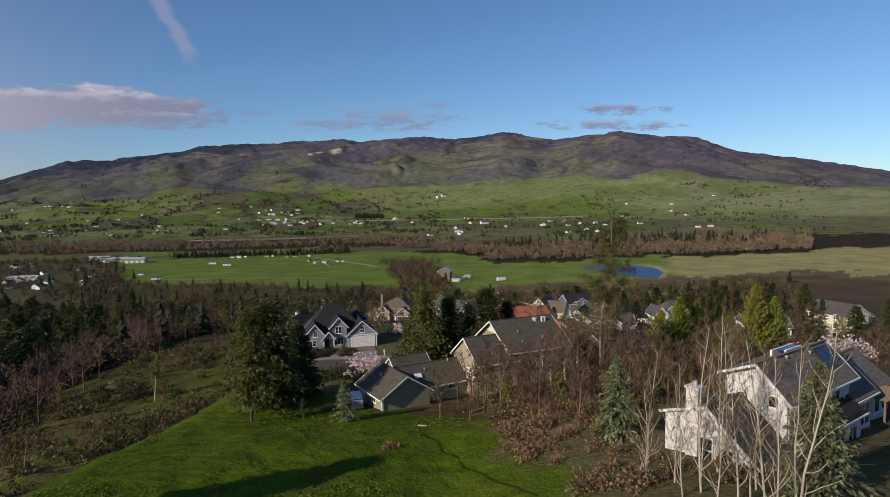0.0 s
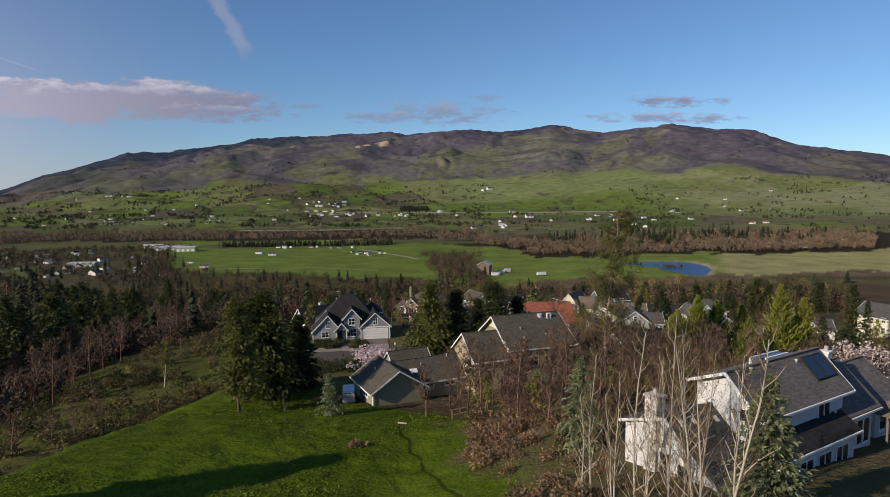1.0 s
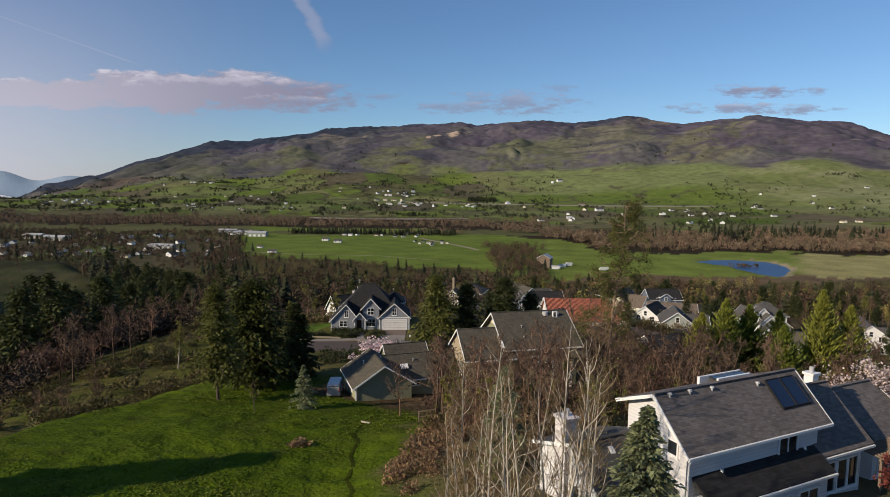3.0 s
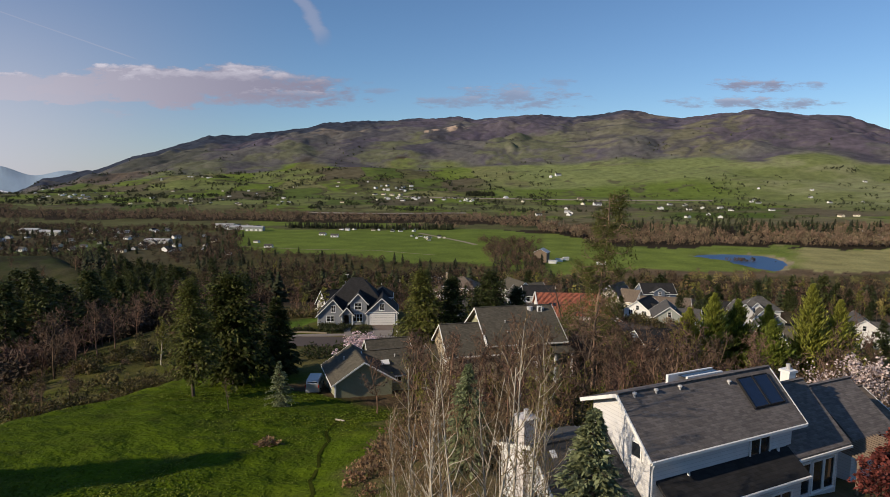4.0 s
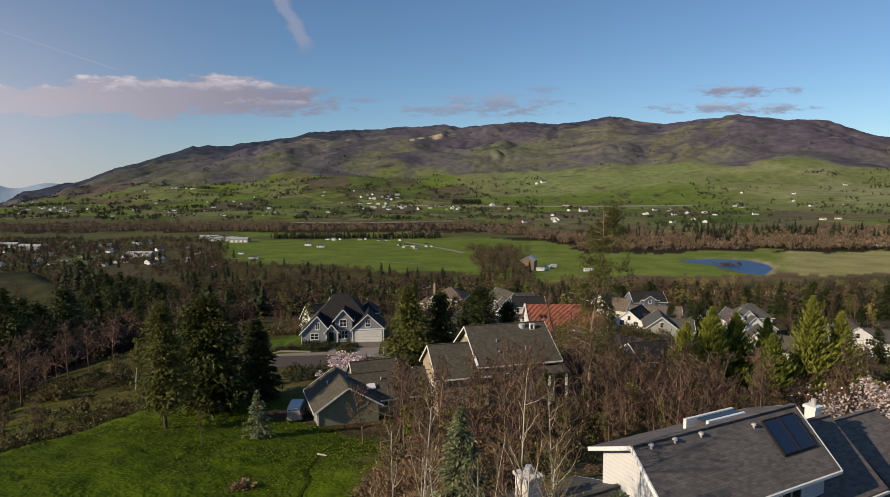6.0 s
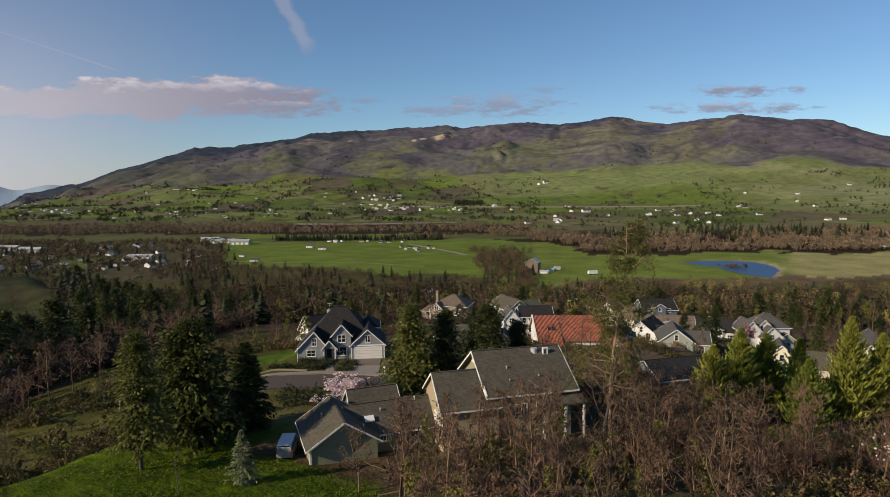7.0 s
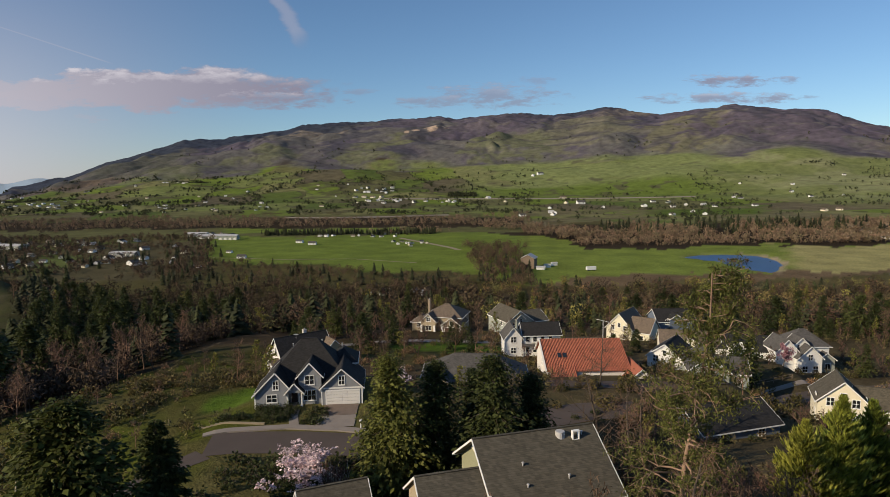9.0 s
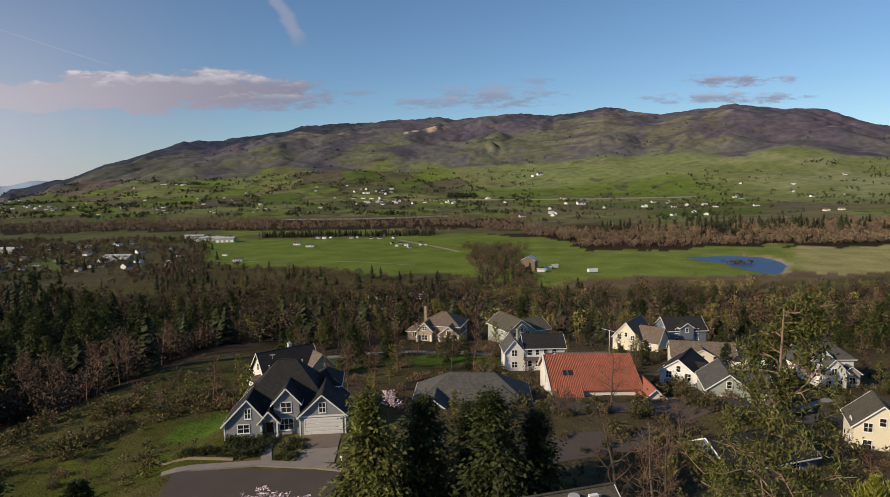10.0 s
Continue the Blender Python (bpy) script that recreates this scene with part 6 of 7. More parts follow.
def near_trees():
    at_ground(conifer("fir_tree", 1, 14.4, 2.9, "tall lit green fir at the meadow's edge", FIR_NEAR, 340, 30, size=0.36, clear=0.16, shape=0.5, ragged=0.5, low=0.3, fluff=0.07, width=0.3), -24.4, 71.0)
    at_ground(conifer("fir_tree", 2, 15.2, 5.0, "broad dark fir beside the meadow", FIR_NEAR, 360, 30, size=0.36, clear=0.1, shape=0.42, ragged=0.5, low=0.4, fluff=0.07, width=0.3), -25.2, 82.0)
    at_ground(conifer("cedar_tree", 3, 11.6, 3.3, "dense rounded dark cedar on the lawn", FIR, 300, 22, size=0.55, clear=0.03, shape=0.62, ragged=0.15), -21.9, 89.6)
    at_ground(conifer("spruce_tree", 4, 5.3, 1.9, "small grey-green spruce in the meadow", SPRUCE, 170, 16, size=0.5, clear=0.03), -12.2, 69.0)
    at_ground(conifer("spruce_tree", 5, 7.4, 2.5, "blue-green spruce before the white house", SPRUCE, 280, 22, size=0.42, clear=0.02, shape=0.95), 18.7, 26.2)
    at_ground(conifer("spruce_tree", 6, 6.4, 2.1, "slender grey-green spruce among brush", SPRUCE, 230, 20, size=0.45, clear=0.02), 12.7, 40.6)
    for k, (x, y, h, r) in enumerate(((-2.0, 102.0, 15.5, 4.0), (1.8, 106.0, 14.2, 3.6), (9.0, 103.5, 14.8, 4.0), (12.8, 107.0, 12.5, 3.4), (6.0, 112.0, 12.0, 3.2), (-5.0, 108.0, 9.5, 2.8))):
        at_ground(conifer("fir_tree", 10 + k, h, r * 1.02, "dark green fir beside the cul-de-sac", FIR_NEAR if k < 1 else FIR, 320, 28, size=0.36, clear=0.05, shape=0.5, ragged=0.55, low=0.4, fluff=0.08, width=0.3), x, y)
    for k, (x, y, h, r) in enumerate(((38.6, 97.0, 10.0, 3.4), (42.0, 98.5, 12.4, 3.8), (46.5, 101.0, 11.6, 3.8), (51.5, 103.0, 11.0, 3.6), (55.0, 98.0, 14.0, 3.8), (59.5, 99.0, 12.0, 3.5), (49.0, 94.5, 9.0, 3.2))):
        at_ground(conifer("cedar_tree", 30 + k, h, r, "feathery yellow-green cedar by the lawn", CEDAR if k in (0, 4, 5) else FIR_LIT, 300, 24, size=0.62, clear=0.02, shape=0.9, droop=-0.5, plume=True, width=0.12, ragged=0.45, low=0.7), x, y)
    at_ground(pine_tree("pine_tree", 52, 25.0, "tall open pine with a reddish trunk and crooked limbs"), 23.8, 82.6)
    for k, (x, y, h) in enumerate(((13.1, 27.4, 9.4), (15.6, 22.6, 9.8), (11.7, 31.5, 8.6), (16.3, 27.6, 8.2), (13.9, 25.0, 8.2), (14.7, 23.8, 8.8), (12.5, 29.5, 7.2), (16.6, 24.4, 8.4), (14.4, 30.2, 7.4), (12.6, 24.6, 7.0), (15.2, 26.2, 7.8), (14.0, 21.8, 8.0), (11.9, 27.0, 6.4), (10.9, 29.6, 6.0), (15.9, 31.2, 9.8), (17.3, 32.6, 9.2))):
        t = bare_tree("birch_tree", 60 + k, h, "bare pale-barked birch with fine upright twigs", limbs=20, twigs=7, fine=3, spread=0.26, lift=1.25, r0=h * 0.0075, bark=BARK_PALE, twig=TWIG_PALE,
                      buds=BUDS if k in (2, 3, 7) else None, nbuds=500, budsize=0.07, start=0.10, thin=0.0075, lean=0.06)
        at_ground(t, x, y)
    for k, (x, y, h, sp) in enumerate(((22.0, 78.5, 12.0, 0.42), (24.5, 106.0, 11.0, 0.4), (29.0, 92.0, 9.0, 0.42), (26.0, 146.0, 9.5, 0.4), (30.0, 120.0, 10.0, 0.4), (34.0, 88.0, 8.5, 0.42), (18.0, 72.0, 9.0, 0.42))):
        at_ground(bare_tree("bare_tree", 90 + k, h, "large leafless tree with crooked spreading limbs", limbs=14, twigs=8, fine=4, spread=sp, lift=0.55, bend=0.26, r0=h * 0.02, thin=0.016), x, y)
    for k, (x, y, h, sp) in enumerate(((20.9, 108.0, 13.5, 0.42), (26.0, 106.5, 11.0, 0.40))):
        at_ground(bare_tree("bare_tree", 140 + k, h, "tall leafless tree beside the sloping street", limbs=13, twigs=8, fine=3, spread=sp, lift=0.75, bend=0.24, r0=h * 0.019, thin=0.018), x, y)
    at_ground(bare_tree("blossom_tree", 110, 5.0, "broad tree in full pale pink blossom", limbs=16, twigs=8, fine=3, spread=0.85, lift=0.5, buds=BLOSSOM, nbuds=4600, budsize=0.26, start=0.2, trunk_top=0.75), -12.6, 102.8).matrix_world @= Matrix.Diagonal((1.25, 1.25, 0.72, 1))
    at_ground(bare_tree("blossom_tree", 111, 3.4, "small pink blossoming tree by the grey house", limbs=12, twigs=6, fine=2, spread=0.6, lift=0.6, buds=BLOSSOM, nbuds=1300, budsize=0.2, start=0.2, trunk_top=0.8), -8.8, 139.0)
    at_ground(bare_tree("blossom_tree", 112, 5.6, "spreading tree with pale pinkish-white blossom", limbs=16, twigs=8, fine=3, spread=0.6, lift=0.5, buds=BLOSSOM_WHITE, nbuds=2600, budsize=0.16, start=0.25, trunk_top=0.8), 43.2, 59.2, 1.45)
    at_ground(bare_tree("plum_tree", 113, 4.4, "dark red-leaved plum tree by the white house", limbs=14, twigs=7, fine=3, spread=0.5, lift=0.7, buds=PLUM, nbuds=2600, budsize=0.2, start=0.15, twig=TWIG_RED), 33.2, 36.2)
    at_ground(bare_tree("plum_tree", 114, 3.6, "dark red-leaved plum tree by the white house", limbs=12, twigs=7, fine=3, spread=0.5, lift=0.7, buds=PLUM, nbuds=2000, budsize=0.2, start=0.15, twig=TWIG_RED), 36.2, 38.6)
    at_ground(bare_tree("plum_tree", 115, 5.0, "purple-pink plum tree by the white two-storey house", limbs=12, twigs=7, fine=3, spread=0.5, lift=0.7, buds=BLOSSOM_PLUM, nbuds=1600, budsize=0.3, start=0.15), 74.0, 187.5)
    at_ground(bare_tree("bare_bush", 116, 4.6, "fan-shaped leafless shrub by the street", "bush", limbs=6, twigs=5, fine=3, spread=0.5, lift=1.3, start=0.05, trunks=11, r0=0.05, thin=0.022, bark=BARK_PALE, twig=TWIG_RED), FAN[0], FAN[1])
    at_ground(bare_tree("willow_tree", 117, 8.5, "thin tree in first yellow-green leaf", limbs=16, twigs=7, fine=3, spread=0.22, lift=1.3, buds=BUDS, nbuds=1500, budsize=0.22, start=0.15, bark=BARK_PALE, twig=TWIG_PALE), -51.4, 103.8)
    at_ground(bare_tree("bare_tree", 118, 3.6, "small leafless tree in the meadow", limbs=9, twigs=4, fine=2, spread=0.3, lift=0.9), -16.4, 65.0)
    at_ground(bush("juniper_bush", 119, 1.7, 2.2, "clipped round dark evergreen by the street", HEDGE, 900, 0.24), -16.6, 106.0)
    at_ground(bush("juniper_bush", 120, 1.5, 1.9, "clipped round dark evergreen by the street", HEDGE, 800, 0.24), -13.0, 99.8)
    at_ground(bush("juniper_bush", 121, 1.6, 2.0, "clipped round dark evergreen by the street", HEDGE, 800, 0.24), -10.3, 101.0)
    at_ground(conifer("fir_tree", 123, 20.0, 5.2, "tall dark fir above the meadow", FIR, 210, 14, size=0.8, clear=0.1, shape=0.6, ragged=0.35), -42.4, 22.8)
    at_ground(bush("brush_pile", 122, 1.0, 0.55, "low brown brush pile in the grass", DRYGRASS, 260, 0.3, "brush pile"), -5.8, 52.3)


near_trees()

HOUSE_SPOTS = [(-21, 135, 13), (27, 41, 11), (42, 55, 11), (18, 36, 6), (-3, 83, 10), (15, 89, 11), (25, 163, 14), (-42, 177, 11), (3, 153, 13), (-15, 243, 11), (8, 240, 11), (15, 191, 10),
               (44, 230, 9), (57, 232, 9), (57, 206, 10), (46, 178, 8), (50, 166, 8), (70, 204, 11), (82, 197, 9), (65, 149, 10), (43, 134, 10), (100, 176, 9), (120, 168, 9),
               (-118, 232, 9), (-150, 228, 9), (-20, 115, 12), (-178, 300, 8), (-6, 113, 8), (-30, 104, 6), (28, 150, 7), (47, 158, 6), (62, 165, 6), (78, 173, 6), (57, 166, 7), (47, 92, 8), (-40, 133, 9), (45, 118, 10), (38, 146, 8), (88, 180, 8), (12, 126, 5), (20, 130, 5), (28, 132, 5), (36, 135, 5)]


def clear_of_houses(x, y, pad=0.0):
    ok = np.ones(x.shape, bool)
    for hx, hy, hr in HOUSE_SPOTS:
        ok &= (x - hx) ** 2 + (y - hy) ** 2 > (hr + pad) ** 2
    return ok


def scatter_points(rng, n, region, gap=0.0):
    """n spots that region() accepts, drawn from its box."""
    (x0, x1, y0, y1), accept = region
    out = np.zeros((0, 2))
    for _ in range(60):
        p = np.stack([rng.uniform(x0, x1, 4 * n), rng.uniform(y0, y1, 4 * n)], -1)
        p = p[accept(p[:, 0], p[:, 1])]
        for q in p:
            if len(out) == 0 or gap == 0 or np.min(np.sum((out - q) ** 2, 1)) > gap * gap:
                out = np.vstack([out, q])
                if len(out) >= n:
                    return out
    return out


def plant(kinds, spots, rng, lo, hi, sink=0.2):
    z = height(spots[:, 0], spots[:, 1])
    for (x, y), h in zip(spots, z):
        s = rng.uniform(lo, hi)
        copy_thing(kinds[rng.integers(len(kinds))], Matrix.Translation((x, y, h - sink)) @ pose(0, 0, 0, rng.normal() * 2, rng.normal() * 2, rng.uniform(0, 360)) @ Matrix.Diagonal((s * rng.uniform(0.85, 1.15), s, s * rng.uniform(0.9, 1.15), 1)))


def woods():
    rng = np.random.default_rng(5)
    firs = [conifer("fir_tree", 200 + k, 14, r, "dark fir in the woods", FIR, 130, 13, size=0.66, clear=0.08, shape=s * 0.75, ragged=0.5, low=0.4, width=0.3, fluff=0.08, joined=True) for k, (r, s) in enumerate(((3.2, 0.9), (4.0, 0.75), (2.9, 0.95), (3.7, 0.65)))]
    bares = [bare_tree("bare_tree", 210 + k, 9, "leafless brown tree in the woods", limbs=11, twigs=5, fine=2, spread=0.40, lift=0.8, thin=0.035, r0=0.15, bend=0.22, buds=TWIG_FAN, nbuds=190, budsize=0.75, budwide=0.07, budname="twigwork", joined=True) for k in range(4)]
    reds = [bare_tree("thicket_tree", 220 + k, 6.5, "leafless reddish-brown tree in a thicket", limbs=8, twigs=4, fine=2, spread=0.45, lift=0.9, thin=0.035, r0=0.10, trunks=2, twig=TWIG_RED, buds=TWIG_FAN, nbuds=170, budsize=0.6, budwide=0.08, budname="twigwork", joined=True) for k in range(2)]
    greens = [bare_tree("budding_tree", 230 + k, 8, "tree in first olive-green leaf", limbs=10, twigs=4, fine=1, spread=0.38, lift=0.8, thin=0.025, r0=0.12, buds=BUDS, nbuds=420, budsize=0.4, joined=True) for k in range(2)]
    for t in firs + bares + reds + greens:
        tagged(t, group="woodland trees")

    ravine = lambda x, y: (x < brink(y) - 3 + 4 * value_noise(y / 17, y * 0, 3)) & (clearing(*plan(x, y)[1:3]) < 0.25) & (plan(x, y)[1] > -60) & clear_of_houses(x, y)
    middle = lambda x, y: (clearing(*plan(x, y)[1:3]) < 0.25) & (plan(x, y)[1] > -60) & (plan(x, y)[1] < 1620) & clear_of_houses(x, y, 2) & (y < 545 - 30 * (x < -60)) & ((y > 255) | (x > 95) | ((x < -50) & (y > 200))) & ((np.abs(y - 215) > 5) | (x < -48))
    brush = lambda x, y: clear_of_houses(x, y, 1) & (in_meadow(x, y) < 0.2) & (y + 0.45 * x > 50)
    hood = lambda x, y: clear_of_houses(x, y, 1.5)
    first = [(firs, 96, (-280, -70, 60, 360), lambda x, y: ravine(x, y) & (x < brink(y) - 26), 0.85, 1.7, 8.5), (bares, 85, (-200, -48, 50, 300), ravine, 0.8, 1.5, 4.5),
             (firs, 46, (-300, 330, 200, 500), middle, 0.6, 1.2, 12), (bares, 26, (-250, 330, 200, 400), middle, 0.9, 1.5, 6), (reds, 60, (-250, 330, 200, 545), middle, 0.8, 1.2, 4), (greens, 80, (-250, 330, 200, 520), middle, 0.8, 1.5, 5), (bares + greens, 26, (-330, -150, 150, 400), lambda x, y: clearing(*plan(x, y)[1:3]) > 0.4, 0.6, 1.2, 9),
             (bares, 55, (-1, 62, 44, 84), brush, 0.55, 1.0, 2.2), (reds, 34, (2, 62, 44, 84), brush, 0.4, 0.8, 2), (greens, 22, (4, 62, 44, 84), brush, 0.4, 0.7, 2.5),
             (bares, 34, (12, 130, 98, 255), hood, 0.45, 1.0, 3.5), (reds, 75, (8, 130, 98, 255), hood, 0.4, 0.9, 3), (firs, 42, (30, 140, 100, 255), hood, 0.35, 0.85, 6), (firs, 16, (60, 190, 245, 340), middle, 0.7, 1.15, 9), (greens, 36, (-60, 130, 110, 255), hood, 0.5, 0.9, 6),
             (bares, 8, (-50, -44, 58, 80), hood, 0.4, 0.6, 3), (bares, 16, (18, 48, 70, 104), hood, 0.5, 0.9, 2.5), (reds, 34, (16, 50, 66, 106), hood, 0.4, 0.85, 2), (reds, 50, (-92, -56, 45, 118), lambda x, y: ravine(x, y) & (x < brink(y) - 11), 0.6, 1.15, 2.5), (bares, 22, (-60, 14, 152, 262), hood, 0.5, 1.0, 4), (reds, 30, (-60, 14, 152, 262), hood, 0.5, 1.0, 3), (firs, 12, (-60, 14, 165, 262), hood, 0.45, 0.85, 6), (bares, 12, (-66, -38, 114, 165), lambda x, y: hood(x, y) & (x > brink(y) + 1), 0.33, 0.5, 4)]
    for kinds, n, box, accept, lo, hi, gap in first:
        plant(kinds, scatter_points(rng, n, (box, accept), gap), rng, lo, hi)
    front = np.array([(9.5, 80.5), (13, 81.5), (17.5, 82.5), (21, 84), (6, 78.5), (11, 76), (15.5, 77), (3.5, 71), (7.5, 70), (-0.5, 68), (25, 74), (29, 79), (2.0, 75.2)])
    plant(bares, front, rng, 0.55, 0.9)
    for k, t in enumerate(firs + bares + reds + greens):
        at_ground(t, -105 - 9 * k, 120 + 11 * (k % 5))


woods()


def shrubs():
    rng = np.random.default_rng(8)
    olive = [bush("shrub", 300 + k, 1.1, 1.4, "rough olive-green shrub on the slope", SHRUB, 230, 0.30) for k in range(3)]
    wild = [bush("hillside_bush", 305 + k, 1.2, 1.3, "dense olive-brown bush on the wild slope", SHRUB, 230, 0.3) for k in range(3)]
    dry = [bush("bramble", 310 + k, 1.0, 1.1, "dry brown bramble thicket on rough ground", DRYGRASS, 230, 0.24, twig=TWIG) for k in range(3)]
    dark = [bush("garden_shrub", 320 + k, 0.7, 0.8, "dark evergreen shrub in a garden bed", HEDGE, 150, 0.24) for k in range(2)]
    side = lambda x, y: clear_of_houses(x, y, 0) & (in_meadow(x, y) < 0.3) & (np.abs(y + 0.25 * x - 86) > 2)
    band = lambda x, y: np.abs(x + 39.5 - 3 * value_noise(y / 6, y * 0, 4)) < 3.4
    edge = lambda x, y: (in_meadow(x, y) < 0.45) & (y + 0.45 * x > 34) & clear_of_houses(x, y, -1)
    plant(olive, scatter_points(rng, 46, ((-48, -32, 64, 104), band), 1.2), rng, 0.6, 1.4, 0.05)
    plant(wild + dry, scatter_points(rng, 90, ((-88, -28, 100, 200), lambda x, y: side(x, y) & (x > brink(y))), 2.5), rng, 0.5, 1.2, 0.05)
    plant(wild + dark[:1], scatter_points(rng, 75, ((-72, -34, 96, 165), lambda x, y: (x > brink(y) - 2) & clear_of_houses(x, y, 0) & (fractal(x / 9, y / 9, 2, 33) > -0.1)), 1.3), rng, 0.9, 1.9, 0.05)
    plant(wild, scatter_points(rng, 36, ((-72, -40, 50, 100), lambda x, y: (x > brink(y) - 16) & (x < -40)), 1.6), rng, 0.8, 1.8, 0.05)
    plant(dry, scatter_points(rng, 85, ((3, 16, 24, 66), edge), 0.9), rng, 0.45, 1.2, 0.05)
    plant(olive + dry, scatter_points(rng, 110, ((4, 60, 40, 84), lambda x, y: clear_of_houses(x, y, 0) & (in_meadow(x, y) < 0.3)), 1.4), rng, 0.6, 1.4, 0.05)
    bed = lambda x, y: ((x < -22.8) | ((x > -20.2) & (x < -17.9)) | (x < -30)) & (y < 127.2 - 0.4 * (x < -29) * 10)
    plant(dark, scatter_points(rng, 60, ((-34, -17.8, 121.4, 127.4), bed), 0.75), rng, 0.6, 1.3, 0.02)
    plant(dark, scatter_points(rng, 26, ((-24, -3, 96, 109), lambda x, y: (np.hypot(x + 12.6, y - 102.8) > 2.5)), 1.6), rng, 1.2, 2.2, 0.05)
    plant(dark + olive, scatter_points(rng, 60, ((6, 60, 100, 205), lambda x, y: clear_of_houses(x, y, -4.5) & (np.hypot(x - 24, y - 150) > 6)), 2), rng, 0.9, 1.8, 0.02)
    plant(dark + olive, scatter_points(rng, 110, ((14, 110, 98, 250), lambda x, y: clear_of_houses(x, y, -2.5)), 2), rng, 0.7, 1.3, 0.02)
    beds = lambda x, y: clear_of_houses(x, y, -3.5) & ~clear_of_houses(x, y, 2.0)
    plant(dark + dry + olive, scatter_points(np.random.default_rng(81), 120, ((24, 110, 118, 215), beds), 1.6), np.random.default_rng(82), 0.7, 1.5, 0.02)
    plant(olive + dry + dark, scatter_points(rng, 60, ((16, 52, 66, 106), lambda x, y: clear_of_houses(x, y, -1.0)), 1.5), rng, 0.8, 1.6, 0.05)
    plant(olive + dry, scatter_points(rng, 90, ((-40, 16, 140, 235), lambda x, y: clear_of_houses(x, y, -1.5)), 2.5), rng, 0.7, 1.5, 0.02)
    for k, t in enumerate(olive + dry + dark + wild):
        at_ground(t, -70 + 3.5 * k, 105.0 + 2 * (k % 3))


shrubs()


# ---- far trees, each wood one mesh ----
FAR_TREES = material("far_trees", (0.1, 0.1, 0.05), rough=0.95, vary=0.1, scale=0.02, fine=0.2, bump=0, island=0.28, attr="soil")

def stack(name, templates, spots, scale, tones, label, category, sink=0.3):
    """Many far trees as one mesh, each tree in a mix of the tones."""
    rng = np.random.default_rng(len(spots))
    mix = rng.dirichlet((0.5,) * len(tones), len(spots)) @ np.array(tones) * rng.uniform(0.7, 1.3, (len(spots), 1))
    z = height(spots[:, 0], spots[:, 1]) - sink
    vs, fs, cs, base = [], [], [], 0
    pick = rng.integers(0, len(templates), len(spots))
    for k, (tv, tf) in enumerate(templates):
        m = pick == k
        n = int(m.sum())
        if not n:
            continue
        a = rng.uniform(0, math.tau, n)
        s = (scale[m] if np.ndim(scale) else np.full(n, scale))[:, None]
        x, y = tv[None, :, 0] * s * rng.uniform(0.8, 1.25, (n, 1)), tv[None, :, 1] * s
        v = np.stack([x * np.cos(a)[:, None] - y * np.sin(a)[:, None] + spots[m, :1], x * np.sin(a)[:, None] + y * np.cos(a)[:, None] + spots[m, 1:], tv[None, :, 2] * s * rng.uniform(0.85, 1.2, (n, 1)) + z[m][:, None]], -1)
        f = tf[None] + (np.arange(n) * len(tv))[:, None, None] + base
        vs.append(v.reshape(-1, 3)), fs.append(f.reshape(-1, tf.shape[1]))
        cs.append(np.repeat(mix[m], len(tv), 0))
        base += n * len(tv)
    me = raw_mesh(name, np.concatenate(vs), np.concatenate(fs), FAR_TREES)
    col = np.concatenate(cs)
    at = me.attributes.new("soil", "FLOAT_COLOR", "POINT")
    at.data.foreach_set("color", np.concatenate([col, np.ones((len(col), 1))], 1).astype(np.float32).ravel())
    return tagged(new(name, me), label, category, kind="stuff")


def kite_tree(seed, n, r, h, low, cone):
    """A small tree of n kites on a stem: a cone of boughs, or an upright brush."""
    rng = np.random.default_rng(seed)
    f = np.linspace(low, 0.97, n)
    a = rng.uniform(0, math.tau, n) + np.arange(n) * 2.4
    w = r * ((1 - f) ** 0.62 + 0.06 if cone else np.sqrt(np.clip(1 - ((f - 0.6) / 0.5) ** 2, 0.05, 1))) * rng.uniform(0.7, 1.2, n)
    p = np.stack([0 * f, 0 * f, f * h], -1)
    d = np.stack([np.cos(a), np.sin(a), (-0.25 if cone else 0.5) + 0.2 * rng.normal(size=n)], -1) * w[:, None]
    side = np.cross(d, (0, 0, 1.0))
    side /= np.linalg.norm(side, axis=1, keepdims=True)
    up = np.array((0, 0, 1.0)) * (h * 0.09)
    q = p + (0 if cone else 0.35) * d
    v = np.stack([q + up * 0.6, q + d * 0.5 - side * w[:, None] * 0.42 + up * 0.2, q + d, q + d * 0.5 + side * w[:, None] * 0.42 + up * 0.2], 1).reshape(-1, 3)
    stem = np.array([(-0.02 * h, 0, 0), (0.02 * h, 0, 0), (0.008 * h, 0.01 * h, h * 0.9), (-0.008 * h, 0.01 * h, h * 0.9)])
    return np.concatenate([v, stem]), np.arange(4 * n + 4).reshape(-1, 4)


def ribbon_tree(seed, limbs, twigs, fine, spread, lift, width, start=0.2):
    """A leafless tree one metre high of thin flat sticks, for woods far off."""
    rng = np.random.default_rng(seed)
    big, small, _ = grow(rng, 1.0, limbs, twigs, fine, spread, lift, 0.018, start=start, bend=0.2, thin=width)
    s = np.array(big + small)
    a, b = s[:, :3], s[:, 3:6]
    side = np.cross(b - a, rng.normal(size=a.shape))
    side /= np.linalg.norm(side, axis=1, keepdims=True) + 1e-9
    v = np.stack([a - side * s[:, 6:7], a + side * s[:, 6:7], b + side * s[:, 7:8], b - side * s[:, 7:8]], 1)
    return v.reshape(-1, 3), np.arange(4 * len(s)).reshape(-1, 4)


